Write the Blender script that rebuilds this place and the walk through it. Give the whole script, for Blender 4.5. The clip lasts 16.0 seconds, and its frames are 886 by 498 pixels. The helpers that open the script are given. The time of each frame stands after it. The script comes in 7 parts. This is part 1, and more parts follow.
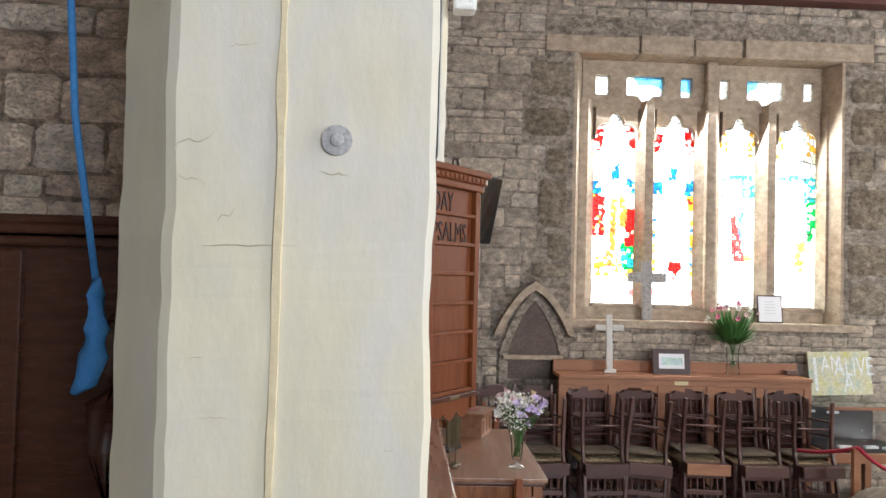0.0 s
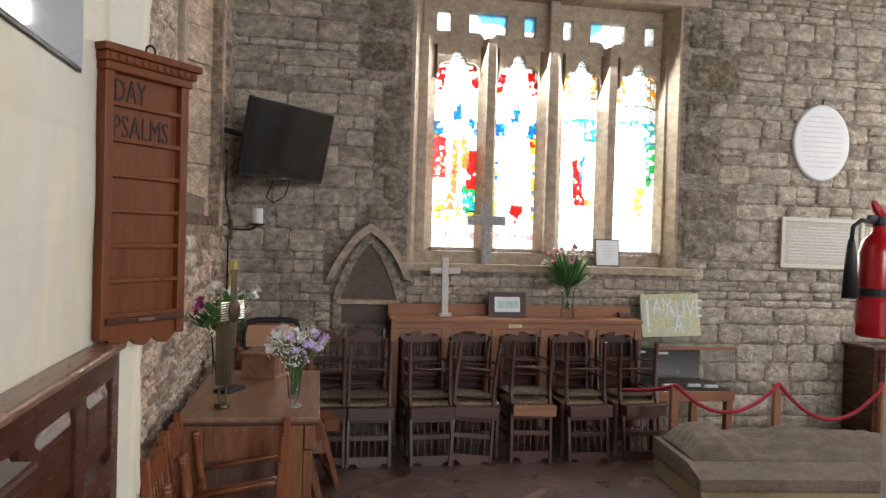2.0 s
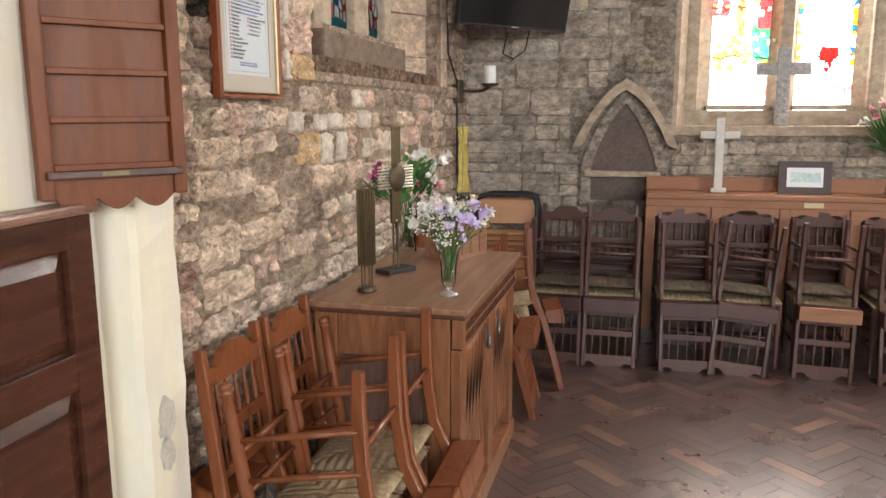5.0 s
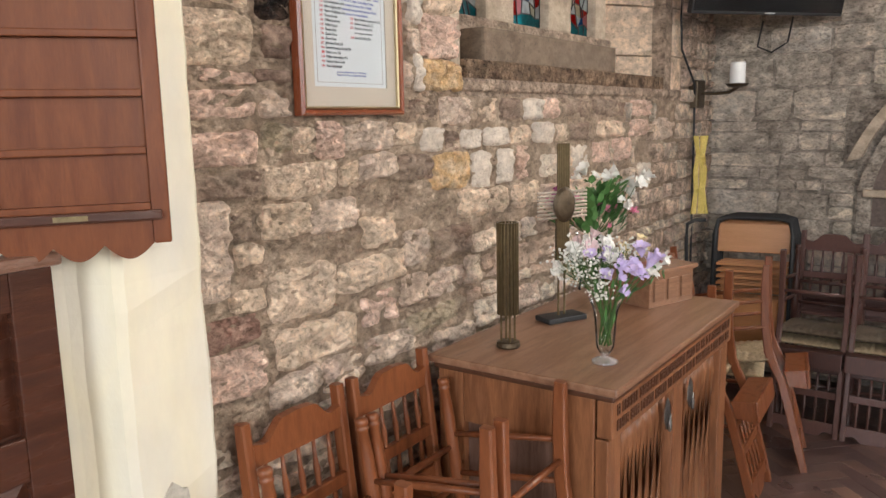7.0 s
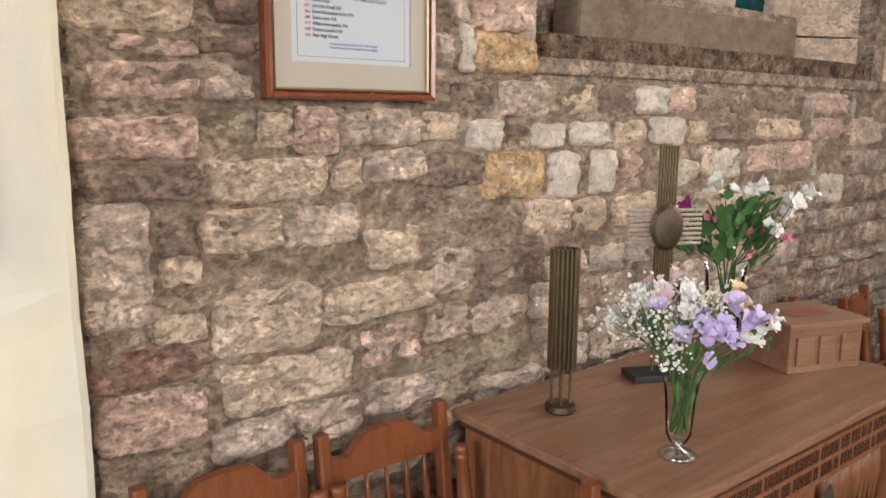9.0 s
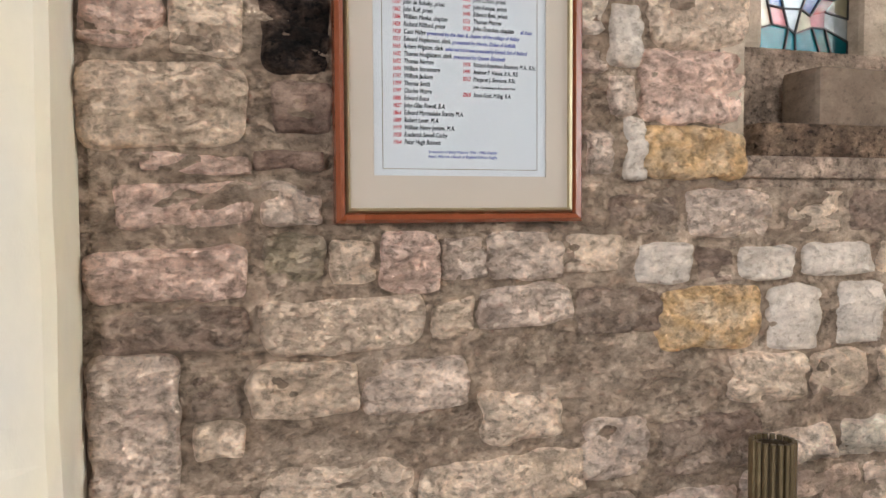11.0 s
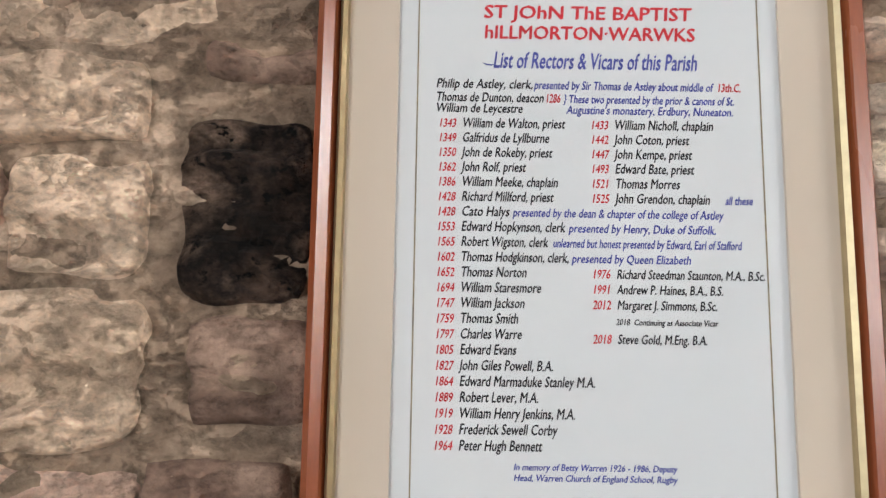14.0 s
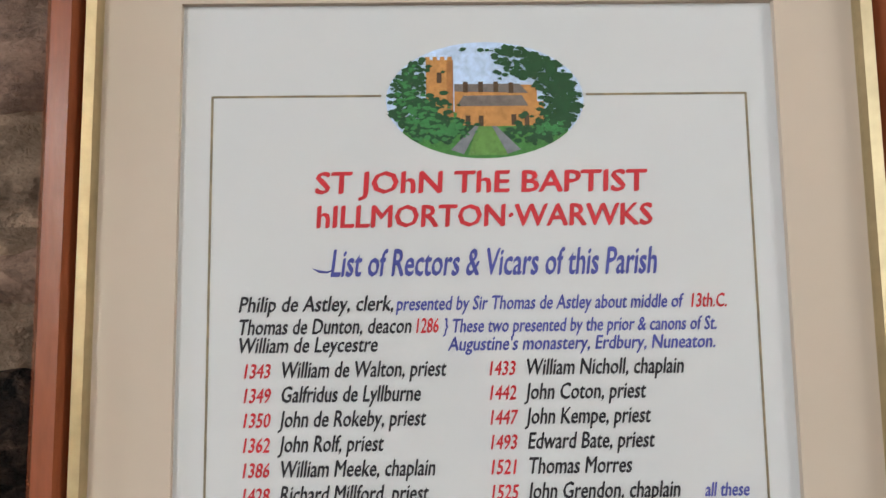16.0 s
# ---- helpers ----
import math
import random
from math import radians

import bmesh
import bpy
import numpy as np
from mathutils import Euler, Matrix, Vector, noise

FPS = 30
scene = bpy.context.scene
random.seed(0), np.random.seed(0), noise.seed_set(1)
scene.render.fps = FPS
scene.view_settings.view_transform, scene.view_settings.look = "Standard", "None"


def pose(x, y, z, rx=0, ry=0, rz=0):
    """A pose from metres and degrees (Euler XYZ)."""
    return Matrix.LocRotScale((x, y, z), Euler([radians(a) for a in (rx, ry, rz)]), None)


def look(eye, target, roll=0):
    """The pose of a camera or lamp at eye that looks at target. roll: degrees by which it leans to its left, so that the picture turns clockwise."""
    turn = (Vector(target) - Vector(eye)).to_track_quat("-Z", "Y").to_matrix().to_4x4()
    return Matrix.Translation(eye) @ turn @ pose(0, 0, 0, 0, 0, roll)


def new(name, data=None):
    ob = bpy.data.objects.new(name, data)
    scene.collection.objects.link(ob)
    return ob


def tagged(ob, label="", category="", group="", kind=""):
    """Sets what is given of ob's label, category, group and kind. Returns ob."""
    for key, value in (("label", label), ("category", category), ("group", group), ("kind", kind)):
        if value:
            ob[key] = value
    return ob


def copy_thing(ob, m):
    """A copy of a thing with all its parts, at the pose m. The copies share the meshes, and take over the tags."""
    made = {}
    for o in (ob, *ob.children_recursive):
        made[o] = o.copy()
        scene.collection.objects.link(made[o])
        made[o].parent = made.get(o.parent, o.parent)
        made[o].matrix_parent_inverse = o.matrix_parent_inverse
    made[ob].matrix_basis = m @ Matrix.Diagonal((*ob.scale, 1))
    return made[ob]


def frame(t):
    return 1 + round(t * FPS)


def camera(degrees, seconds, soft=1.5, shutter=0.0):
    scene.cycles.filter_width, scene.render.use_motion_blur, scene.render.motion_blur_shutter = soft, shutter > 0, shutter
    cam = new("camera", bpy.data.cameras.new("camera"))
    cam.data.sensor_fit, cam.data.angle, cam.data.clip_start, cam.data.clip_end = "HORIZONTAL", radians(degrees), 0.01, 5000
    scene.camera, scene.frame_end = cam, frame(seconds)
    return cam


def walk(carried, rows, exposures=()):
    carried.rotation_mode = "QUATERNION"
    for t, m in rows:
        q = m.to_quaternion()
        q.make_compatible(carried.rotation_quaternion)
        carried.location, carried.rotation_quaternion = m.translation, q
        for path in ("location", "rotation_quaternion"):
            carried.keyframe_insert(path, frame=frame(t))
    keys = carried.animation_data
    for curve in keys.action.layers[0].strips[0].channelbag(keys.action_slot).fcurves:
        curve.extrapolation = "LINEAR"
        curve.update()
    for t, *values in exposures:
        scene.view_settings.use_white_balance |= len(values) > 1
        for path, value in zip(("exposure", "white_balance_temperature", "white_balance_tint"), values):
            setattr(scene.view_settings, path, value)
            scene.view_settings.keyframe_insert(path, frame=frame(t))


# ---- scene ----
cam = camera(59.6, 16.0)
METRES, EYE, TILT, LEAN, TURN = 4.6, 1.75, 0.0, 0.0, -2.9
ROWS = [
    (0.0, 0.0, 0.0, 0.0, -0.05, 1.85, -1.49),
    (0.5, 0.0236, 0.0183, -0.0006, -6.57, 1.77, -1.73),
    (1.0, 0.046, 0.0312, -0.0067, -8.7, 1.29, -0.98),
    (1.5, 0.0844, 0.0346, -0.0209, -7.55, 0.65, -1.86),
    (2.0, 0.1212, 0.0471, -0.0285, -7.36, -0.91, -1.67),
    (2.5, 0.1488, 0.0751, -0.0339, -7.43, -2.19, -2.91),
    (3.0, 0.1852, 0.1012, -0.0388, -4.58, -4.24, -1.88),
    (3.5, 0.2152, 0.125, -0.0406, 1.37, -6.26, -0.73),
    (4.0, 0.2255, 0.1565, -0.0468, 5.99, -8.3, -0.75),
    (4.5, 0.2276, 0.1978, -0.0506, 10.5, -9.24, -0.36),
    (5.0, 0.2362, 0.2342, -0.0556, 16.41, -10.04, 0.14),
    (7.5, 0.2691, 0.4185, -0.0492, 39.78, -9.23, 0.68),
    (8.0, 0.2668, 0.4569, -0.0492, 41.26, -9.19, 0.04),
    (8.5, 0.2619, 0.4912, -0.0508, 44.9, -9.35, -0.19),
    (9.0, 0.2635, 0.5226, -0.0521, 53.53, -9.97, -0.37),
    (9.5, 0.2634, 0.5521, -0.0487, 60.86, -10.02, 1.57),
    (10.0, 0.2472, 0.5759, -0.0444, 65.47, -6.9, 0.88),
    (12.5, 0.1515, 0.6687, -0.0414, 88.91, 1.1, -0.34),
    (13.0, 0.12, 0.6789, -0.0327, 93.36, 2.9, -1.15),
    (13.5, 0.0978, 0.6828, -0.0223, 94.82, 5.36, -0.86),
    (14.0, 0.0866, 0.6754, -0.0085, 92.56, 7.97, -0.87),
    (14.5, 0.075, 0.6767, 0.005, 92.46, 8.89, -0.61),
    (15.0, 0.0595, 0.6845, 0.0178, 92.28, 8.18, 0.34),
    (15.5, 0.0519, 0.6882, 0.0275, 92.11, 7.36, 0.83),
    (16.0, 0.0452, 0.6911, 0.0306, 92.17, 6.36, 0.74),
]
# exposure follows the film's own brightening
walk(cam, [(t, pose(0, 0, EYE, TILT, LEAN, TURN) @ pose(METRES * x, METRES * y, METRES * z, 90 + pitch, roll, yaw)) for t, x, y, z, yaw, pitch, roll in ROWS],
     exposures=[(0.0, 0.0, 6100, 9), (0.9, -0.72, 6500, 10), (2.0, -0.62, 6250, 10), (3.0, -0.32, 6300, 10), (4.0, -0.07, 6500, 10), (5.0, 0.12, 6500, 10), (7.5, 0.17, 6400, 10), (9.0, 0.12, 6350, 10), (10.0, 0.04, 6350, 10), (12.5, 0.18, 5700, 9), (13.5, 0.22, 5900, 9), (14.1, 0.18, 6350, 10), (14.6, 0.12, 6450, 10), (16.0, -0.05, 6500, 10)])

# ---- world, sun, large lights ----
world = bpy.data.worlds.new("sky")
scene.world = world
world.use_nodes = True
wt = world.node_tree
sky = wt.nodes.new("ShaderNodeTexSky")
sky.sky_type, sky.sun_disc = "NISHITA", False
sky.sun_elevation, sky.sun_rotation = radians(42), radians(-8)
wt.links.new(sky.outputs[0], wt.nodes["Background"].inputs[0])
wt.nodes["Background"].inputs[1].default_value = 0.12


def lamp(name, kind, m, energy, color, size=None, angle=None):
    data = bpy.data.lights.new(name, kind)
    data.energy, data.color = energy, color
    if size:
        data.shape, data.size, data.size_y = "RECTANGLE", size[0], size[1]
    if angle is not None:
        data.angle = radians(angle)
    ob = new(name, data)
    ob.matrix_world = m
    return ob


lamp("sun", "SUN", look((2.0, 30.0, 28.0), (2.4, 6.5, 2.0)), 3.0, (1.0, 0.95, 0.86), angle=0.5)
lamp("south_window_light", "AREA", look((6.9, -0.7, 2.6), (0.0, 3.4, 1.2)), 290, (1.0, 0.97, 0.93), (2.2, 2.4))
# fill lamp added to brighten the right of the east wall
lamp("east_wall_fill_light", "AREA", look((6.9, 4.6, 2.6), (4.2, 6.4, 1.6)), 90, (1.0, 0.96, 0.9), (1.4, 2.2))
lamp("west_window_light", "AREA", look((2.6, -4.4, 2.9), (1.4, 3.0, 1.0)), 300, (0.90, 0.95, 1.0), (2.4, 2.2))
lamp("east_window_light", "AREA", look((2.62, 6.9, 2.5), (2.4, 3.0, 0.6)), 420, (1.0, 0.98, 0.95), (1.9, 1.8))

# ---- materials ----


def socket(node, *names):
    for n in names:
        if n in node.inputs:
            return node.inputs[n]


def material(name, stops, rough=0.7, scale=6.0, fine=60.0, bump=0.2, metal=0.0, rand=None, stain=0.3, stretch=(1, 1, 1),
             spec=0.4, dist=0.01, local=False, lump=0.6, coat=0.0):
    """Colour from two scales of noise over a ramp of stops; rand: 'object' or 'island' picks along the ramp piece by piece."""
    m = bpy.data.materials.new(name)
    m.use_nodes = True
    nt = m.node_tree
    n, l = nt.nodes, nt.links
    b = n["Principled BSDF"]
    geo = n.new("ShaderNodeNewGeometry")
    mp = n.new("ShaderNodeMapping")
    mp.inputs["Scale"].default_value = stretch
    if local:
        tc = n.new("ShaderNodeTexCoord")
        l.new(tc.outputs["Object"], mp.inputs["Vector"])
    else:
        l.new(geo.outputs["Position"], mp.inputs["Vector"])
    big, small = n.new("ShaderNodeTexNoise"), n.new("ShaderNodeTexNoise")
    big.inputs["Scale"].default_value, big.inputs["Detail"].default_value = scale, 5
    small.inputs["Scale"].default_value, small.inputs["Detail"].default_value, small.inputs["Roughness"].default_value = fine, 6, 0.65
    l.new(mp.outputs[0], big.inputs["Vector"])
    l.new(mp.outputs[0], small.inputs["Vector"])
    ramp = n.new("ShaderNodeValToRGB")
    els = ramp.color_ramp.elements
    while len(els) < len(stops):
        els.new(0.5)
    for i, c in enumerate(stops):
        els[i].position = 0.25 + 0.5 * i / max(1, len(stops) - 1) if rand is None else i / max(1, len(stops) - 1)
        els[i].color = (*c, 1)
    if rand is None:
        l.new(big.outputs["Fac"], ramp.inputs[0])
    else:
        mix = n.new("ShaderNodeMath")
        mix.operation = "MULTIPLY_ADD"
        mix.inputs[1].default_value, mix.inputs[2].default_value = 0.45, -0.22
        l.new(big.outputs["Fac"], mix.inputs[0])
        add = n.new("ShaderNodeMath")
        add.operation = "ADD"
        l.new(mix.outputs[0], add.inputs[0])
        if rand == "object":
            l.new(n.new("ShaderNodeObjectInfo").outputs["Random"], add.inputs[1])
        else:
            l.new(geo.outputs["Random Per Island"], add.inputs[1])
        l.new(add.outputs[0], ramp.inputs[0])
    # grain and stains
    grain = n.new("ShaderNodeMapRange")
    grain.inputs["From Min"].default_value, grain.inputs["From Max"].default_value = 0.3, 0.7
    grain.inputs["To Min"].default_value, grain.inputs["To Max"].default_value = 1.0 - stain, 1.0 + stain * 0.7
    l.new(small.outputs["Fac"], grain.inputs[0])
    mul = n.new("ShaderNodeVectorMath")
    mul.operation = "SCALE"
    l.new(ramp.outputs[0], mul.inputs[0])
    l.new(grain.outputs[0], mul.inputs["Scale"])
    l.new(mul.outputs[0], b.inputs["Base Color"])
    rr = n.new("ShaderNodeMapRange")
    rr.inputs["To Min"].default_value, rr.inputs["To Max"].default_value = max(0.02, rough - 0.12), min(1, rough + 0.12)
    l.new(big.outputs["Fac"], rr.inputs[0])
    l.new(rr.outputs[0], b.inputs["Roughness"])
    b.inputs["Metallic"].default_value = metal
    socket(b, "Specular IOR Level", "Specular").default_value = spec
    if coat:
        b.inputs["Coat Weight"].default_value, b.inputs["Coat Roughness"].default_value = coat, 0.25
    if bump:
        h = n.new("ShaderNodeMath")
        h.operation = "MULTIPLY_ADD"
        h.inputs[1].default_value = lump
        l.new(big.outputs["Fac"], h.inputs[0])
        l.new(small.outputs["Fac"], h.inputs[2])
        bp = n.new("ShaderNodeBump")
        bp.inputs["Strength"].default_value, bp.inputs["Distance"].default_value = bump, dist
        l.new(h.outputs[0], bp.inputs["Height"])
        l.new(bp.outputs[0], b.inputs["Normal"])
    return m


def stone(name, stops, rand="object", contrast=0.31, relief=1.0, dist=0.042, speck=0.24):
    """Weathered rubble: piece colour, blotches, fine grit; the shade of hollows darkened into the colour."""
    m = bpy.data.materials.new(name)
    m.use_nodes = True
    nt = m.node_tree
    n, l = nt.nodes, nt.links
    b = n["Principled BSDF"]
    b.inputs["Roughness"].default_value = 0.92
    socket(b, "Specular IOR Level", "Specular").default_value = 0.25
    geo = n.new("ShaderNodeNewGeometry")

    def tex(scale, detail, rough, kind="FBM", warp=0.0):
        t = n.new("ShaderNodeTexNoise")
        t.noise_type = kind
        t.inputs["Scale"].default_value, t.inputs["Detail"].default_value, t.inputs["Roughness"].default_value = scale, detail, rough
        t.inputs["Distortion"].default_value = warp
        mp = n.new("ShaderNodeMapping")
        mp.inputs["Scale"].default_value = (1, 1, 1.4)
        l.new(geo.outputs["Position"], mp.inputs["Vector"])
        l.new(mp.outputs[0], t.inputs["Vector"])
        return t.outputs["Fac"]

    def span(v, a, c, d, e):
        r = n.new("ShaderNodeMapRange")
        r.inputs["From Min"].default_value, r.inputs["From Max"].default_value, r.inputs["To Min"].default_value, r.inputs["To Max"].default_value = a, c, d, e
        l.new(v, r.inputs[0])
        return r.outputs[0]

    def op(kind, p, q):
        o = n.new("ShaderNodeMath")
        o.operation = kind
        for i, v in enumerate((p, q)):
            if isinstance(v, float):
                o.inputs[i].default_value = v
            else:
                l.new(v, o.inputs[i])
        return o.outputs[0]

    blotch, rugged, grit = tex(7, 8, 0.6, warp=0.1), tex(19, 10, 0.66), tex(150, 4, 0.7)
    pits = tex(62, 8, 0.66)
    ramp = n.new("ShaderNodeValToRGB")
    els = ramp.color_ramp.elements
    while len(els) < len(stops):
        els.new(0.5)
    for i, c in enumerate(stops):
        els[i].position, els[i].color = i / (len(stops) - 1), (*c, 1)
    pick = span(blotch, 0.3, 0.7, -0.22, 0.22)
    if rand == "object":
        pick = op("ADD", pick, n.new("ShaderNodeObjectInfo").outputs["Random"])
    elif rand == "island":
        pick = op("ADD", pick, geo.outputs["Random Per Island"])
    else:
        pick = op("ADD", op("MULTIPLY", pick, 2.0), 0.5)
    l.new(pick, ramp.inputs[0])
    flake = tex(13, 10, 0.66, warp=0.1)
    # low spots of the bump get darker colour, as shade in crevices would
    shade = op("MULTIPLY", span(pits, 0.37, 0.45, 1.0 - contrast * 1.5, 1.02), span(rugged, 0.40, 0.60, 1.0 - contrast, 1.0 + contrast * 0.7))
    shade = op("MULTIPLY", shade, span(grit, 0.3, 0.7, 1.0 - speck, 1.0 + speck))
    shade = op("MULTIPLY", shade, span(blotch, 0.3, 0.7, 1.0 - contrast * 0.6, 1.0 + contrast * 0.6))
    shade = op("MULTIPLY", shade, span(flake, 0.42, 0.56, 1.0 - contrast * 0.7, 1.0 + contrast * 0.4))
    mul = n.new("ShaderNodeVectorMath")
    mul.operation = "SCALE"
    l.new(ramp.outputs[0], mul.inputs[0])
    l.new(shade, mul.inputs["Scale"])
    l.new(mul.outputs[0], b.inputs["Base Color"])
    bp = n.new("ShaderNodeBump")
    bp.inputs["Strength"].default_value, bp.inputs["Distance"].default_value = relief, dist
    broken = op("ADD", op("MULTIPLY", span(flake, 0.44, 0.54, 0.0, 1.0), 0.22), op("MULTIPLY", span(pits, 0.36, 0.50, 0.0, 1.0), 0.30))
    worn = op("ADD", op("MULTIPLY", rugged, 0.9), op("ADD", op("MULTIPLY", grit, 0.08), op("MULTIPLY", blotch, 0.5)))
    l.new(op("ADD", broken, worn), bp.inputs["Height"])
    l.new(bp.outputs[0], b.inputs["Normal"])
    return m


def clear_pane(name, gloss=0.04, rough=0.0):
    """A thin flat pane: seen through, with a faint sheen."""
    m = bpy.data.materials.new(name)
    m.use_nodes = True
    nt = m.node_tree
    nt.nodes.remove(nt.nodes["Principled BSDF"])
    tr, gl, mx = nt.nodes.new("ShaderNodeBsdfTransparent"), nt.nodes.new("ShaderNodeBsdfGlossy"), nt.nodes.new("ShaderNodeMixShader")
    tr.inputs[0].default_value = (0.97, 0.98, 0.98, 1)
    gl.inputs["Roughness"].default_value, mx.inputs[0].default_value = rough, gloss
    nt.links.new(tr.outputs[0], mx.inputs[1])
    nt.links.new(gl.outputs[0], mx.inputs[2])
    nt.links.new(mx.outputs[0], nt.nodes["Material Output"].inputs[0])
    return m


def vase_glass(name, tint=(0.96, 0.98, 0.97), rough=0.06, blend=0.12):
    """Thin blown glass: clear to the eye, shiny towards its rims."""
    m = bpy.data.materials.new(name)
    m.use_nodes = True
    nt = m.node_tree
    nt.nodes.remove(nt.nodes["Principled BSDF"])
    tr, gl, mx = nt.nodes.new("ShaderNodeBsdfTransparent"), nt.nodes.new("ShaderNodeBsdfGlossy"), nt.nodes.new("ShaderNodeMixShader")
    tr.inputs[0].default_value = (*tint, 1)
    gl.inputs["Roughness"].default_value = rough
    lw = nt.nodes.new("ShaderNodeLayerWeight")
    lw.inputs["Blend"].default_value = blend
    nt.links.new(lw.outputs["Fresnel"], mx.inputs[0])
    nt.links.new(tr.outputs[0], mx.inputs[1])
    nt.links.new(gl.outputs[0], mx.inputs[2])
    nt.links.new(mx.outputs[0], nt.nodes["Material Output"].inputs[0])
    return m


def stained(name, color):
    """Old coloured glass: a tinted clear pane with some scatter in it."""
    m = bpy.data.materials.new(name)
    m.use_nodes = True
    nt = m.node_tree
    nt.nodes.remove(nt.nodes["Principled BSDF"])
    noise_n = nt.nodes.new("ShaderNodeTexNoise")
    noise_n.inputs["Scale"].default_value = 30
    ramp = nt.nodes.new("ShaderNodeValToRGB")
    ramp.color_ramp.elements[0].position, ramp.color_ramp.elements[1].position = 0.3, 0.7
    ramp.color_ramp.elements[0].color = (*[c * 0.7 for c in color], 1)
    ramp.color_ramp.elements[1].color = (*color, 1)
    nt.links.new(nt.nodes.new("ShaderNodeNewGeometry").outputs["Position"], noise_n.inputs["Vector"])
    nt.links.new(noise_n.outputs["Fac"], ramp.inputs[0])
    tr, tl, gl = nt.nodes.new("ShaderNodeBsdfTransparent"), nt.nodes.new("ShaderNodeBsdfTranslucent"), nt.nodes.new("ShaderNodeBsdfGlossy")
    gl.inputs["Roughness"].default_value = 0.15
    m1, m2 = nt.nodes.new("ShaderNodeMixShader"), nt.nodes.new("ShaderNodeMixShader")
    nt.links.new(ramp.outputs[0], tr.inputs[0])
    nt.links.new(ramp.outputs[0], tl.inputs[0])
    m1.inputs[0].default_value, m2.inputs[0].default_value = 0.3, 0.04
    nt.links.new(tr.outputs[0], m1.inputs[1])
    nt.links.new(tl.outputs[0], m1.inputs[2])
    nt.links.new(m1.outputs[0], m2.inputs[1])
    nt.links.new(gl.outputs[0], m2.inputs[2])
    nt.links.new(m2.outputs[0], nt.nodes["Material Output"].inputs[0])
    return m


def glow(name, color, strength):
    m = bpy.data.materials.new(name)
    m.use_nodes = True
    b = m.node_tree.nodes["Principled BSDF"]
    b.inputs["Base Color"].default_value = (*color, 1)
    b.inputs["Emission Color"].default_value = (*color, 1)
    b.inputs["Emission Strength"].default_value = strength
    return m


NORTH_STOPS = [(0.546, 0.399, 0.300), (0.739, 0.554, 0.421), (0.831, 0.669, 0.512), (0.676, 0.503, 0.399), (0.831, 0.707, 0.550), (0.780, 0.644, 0.537)]
EAST_STOPS = [(0.414, 0.347, 0.280), (0.560, 0.481, 0.392), (0.706, 0.605, 0.481), (0.481, 0.414, 0.336), (0.673, 0.566, 0.454), (0.605, 0.538, 0.459)]
STONE_N, STONE_N2 = stone("rubble_buff", NORTH_STOPS, "object", 0.19, 1.0, 0.022, 0.17), stone("rubble_buff_small", NORTH_STOPS, "island")
STONE_E, STONE_E2 = stone("rubble_grey", EAST_STOPS, contrast=0.22, dist=0.026, speck=0.2), stone("rubble_grey_small", EAST_STOPS, "island", contrast=0.22, dist=0.026, speck=0.2)
MORTAR_N = stone("brown_lime_mortar", [(0.377, 0.277, 0.207), (0.461, 0.348, 0.259), (0.413, 0.307, 0.229), (0.534, 0.408, 0.304)], None, 0.32, 0.9, 0.03)
MORTAR_E = stone("grey_lime_mortar", [(0.253, 0.210, 0.168), (0.356, 0.302, 0.246), (0.281, 0.239, 0.195)], None, 0.35, 0.8, 0.02)
PINK = stone("pink_sandstone", [(0.706, 0.475, 0.365), (0.899, 0.648, 0.513), (0.653, 0.449, 0.345), (0.842, 0.619, 0.495)], None, 0.19, 1.0, 0.022, 0.17)
BUFF = stone("buff_block", [(0.697, 0.529, 0.375), (0.846, 0.652, 0.480), (0.672, 0.507, 0.375)], None, 0.19, 1.0, 0.022, 0.17)
# black and dark brown stones set along the picture's left side
BLACKISH = stone("black_mottled_stone", [(0.45, 0.34, 0.26), (0.02, 0.014, 0.011), (0.14, 0.09, 0.065), (0.02, 0.014, 0.012), (0.22, 0.15, 0.11), (0.03, 0.02, 0.016), (0.45, 0.34, 0.26)], None, 0.7, 1.0, 0.10)
DARKBROWN = stone("dark_brown_stone", [(0.123, 0.080, 0.059), (0.351, 0.246, 0.186), (0.176, 0.115, 0.087), (0.457, 0.334, 0.264)], None, 0.21, 0.8, 0.012, 0.20)
PALE = stone("whitened_stone", [(0.570, 0.498, 0.423), (0.618, 0.527, 0.432), (0.534, 0.455, 0.378)], None, 0.13, 0.8, 0.012, 0.12)
YELLOW = stone("yellow_sandstone", [(0.727, 0.588, 0.434), (0.702, 0.448, 0.218), (0.727, 0.571, 0.411)], None, 0.19, 1.0, 0.022, 0.17)
GREYST = stone("blue_grey_stone", [(0.555, 0.426, 0.336), (0.768, 0.599, 0.471), (0.607, 0.471, 0.364)], None, 0.19, 1.0, 0.022, 0.17)
DRESSED = stone("dressed_sandstone", [(0.327, 0.261, 0.190), (0.430, 0.346, 0.261), (0.368, 0.296, 0.221)], None, 0.13, 0.4, 0.008, 0.10)
PLASTER = material("cream_limewash", [(0.640, 0.610, 0.530), (0.730, 0.665, 0.500), (0.690, 0.650, 0.560), (0.750, 0.670, 0.480)], 0.75, 2.5, 9, 0.30, stain=0.06, dist=0.008, stretch=(1.3, 1.3, 0.55))
PLASTER_Y = material("yellowed_limewash", [(0.70, 0.58, 0.36), (0.74, 0.64, 0.44)], 0.75, 6, 40, 0.4, stain=0.1, dist=0.006)
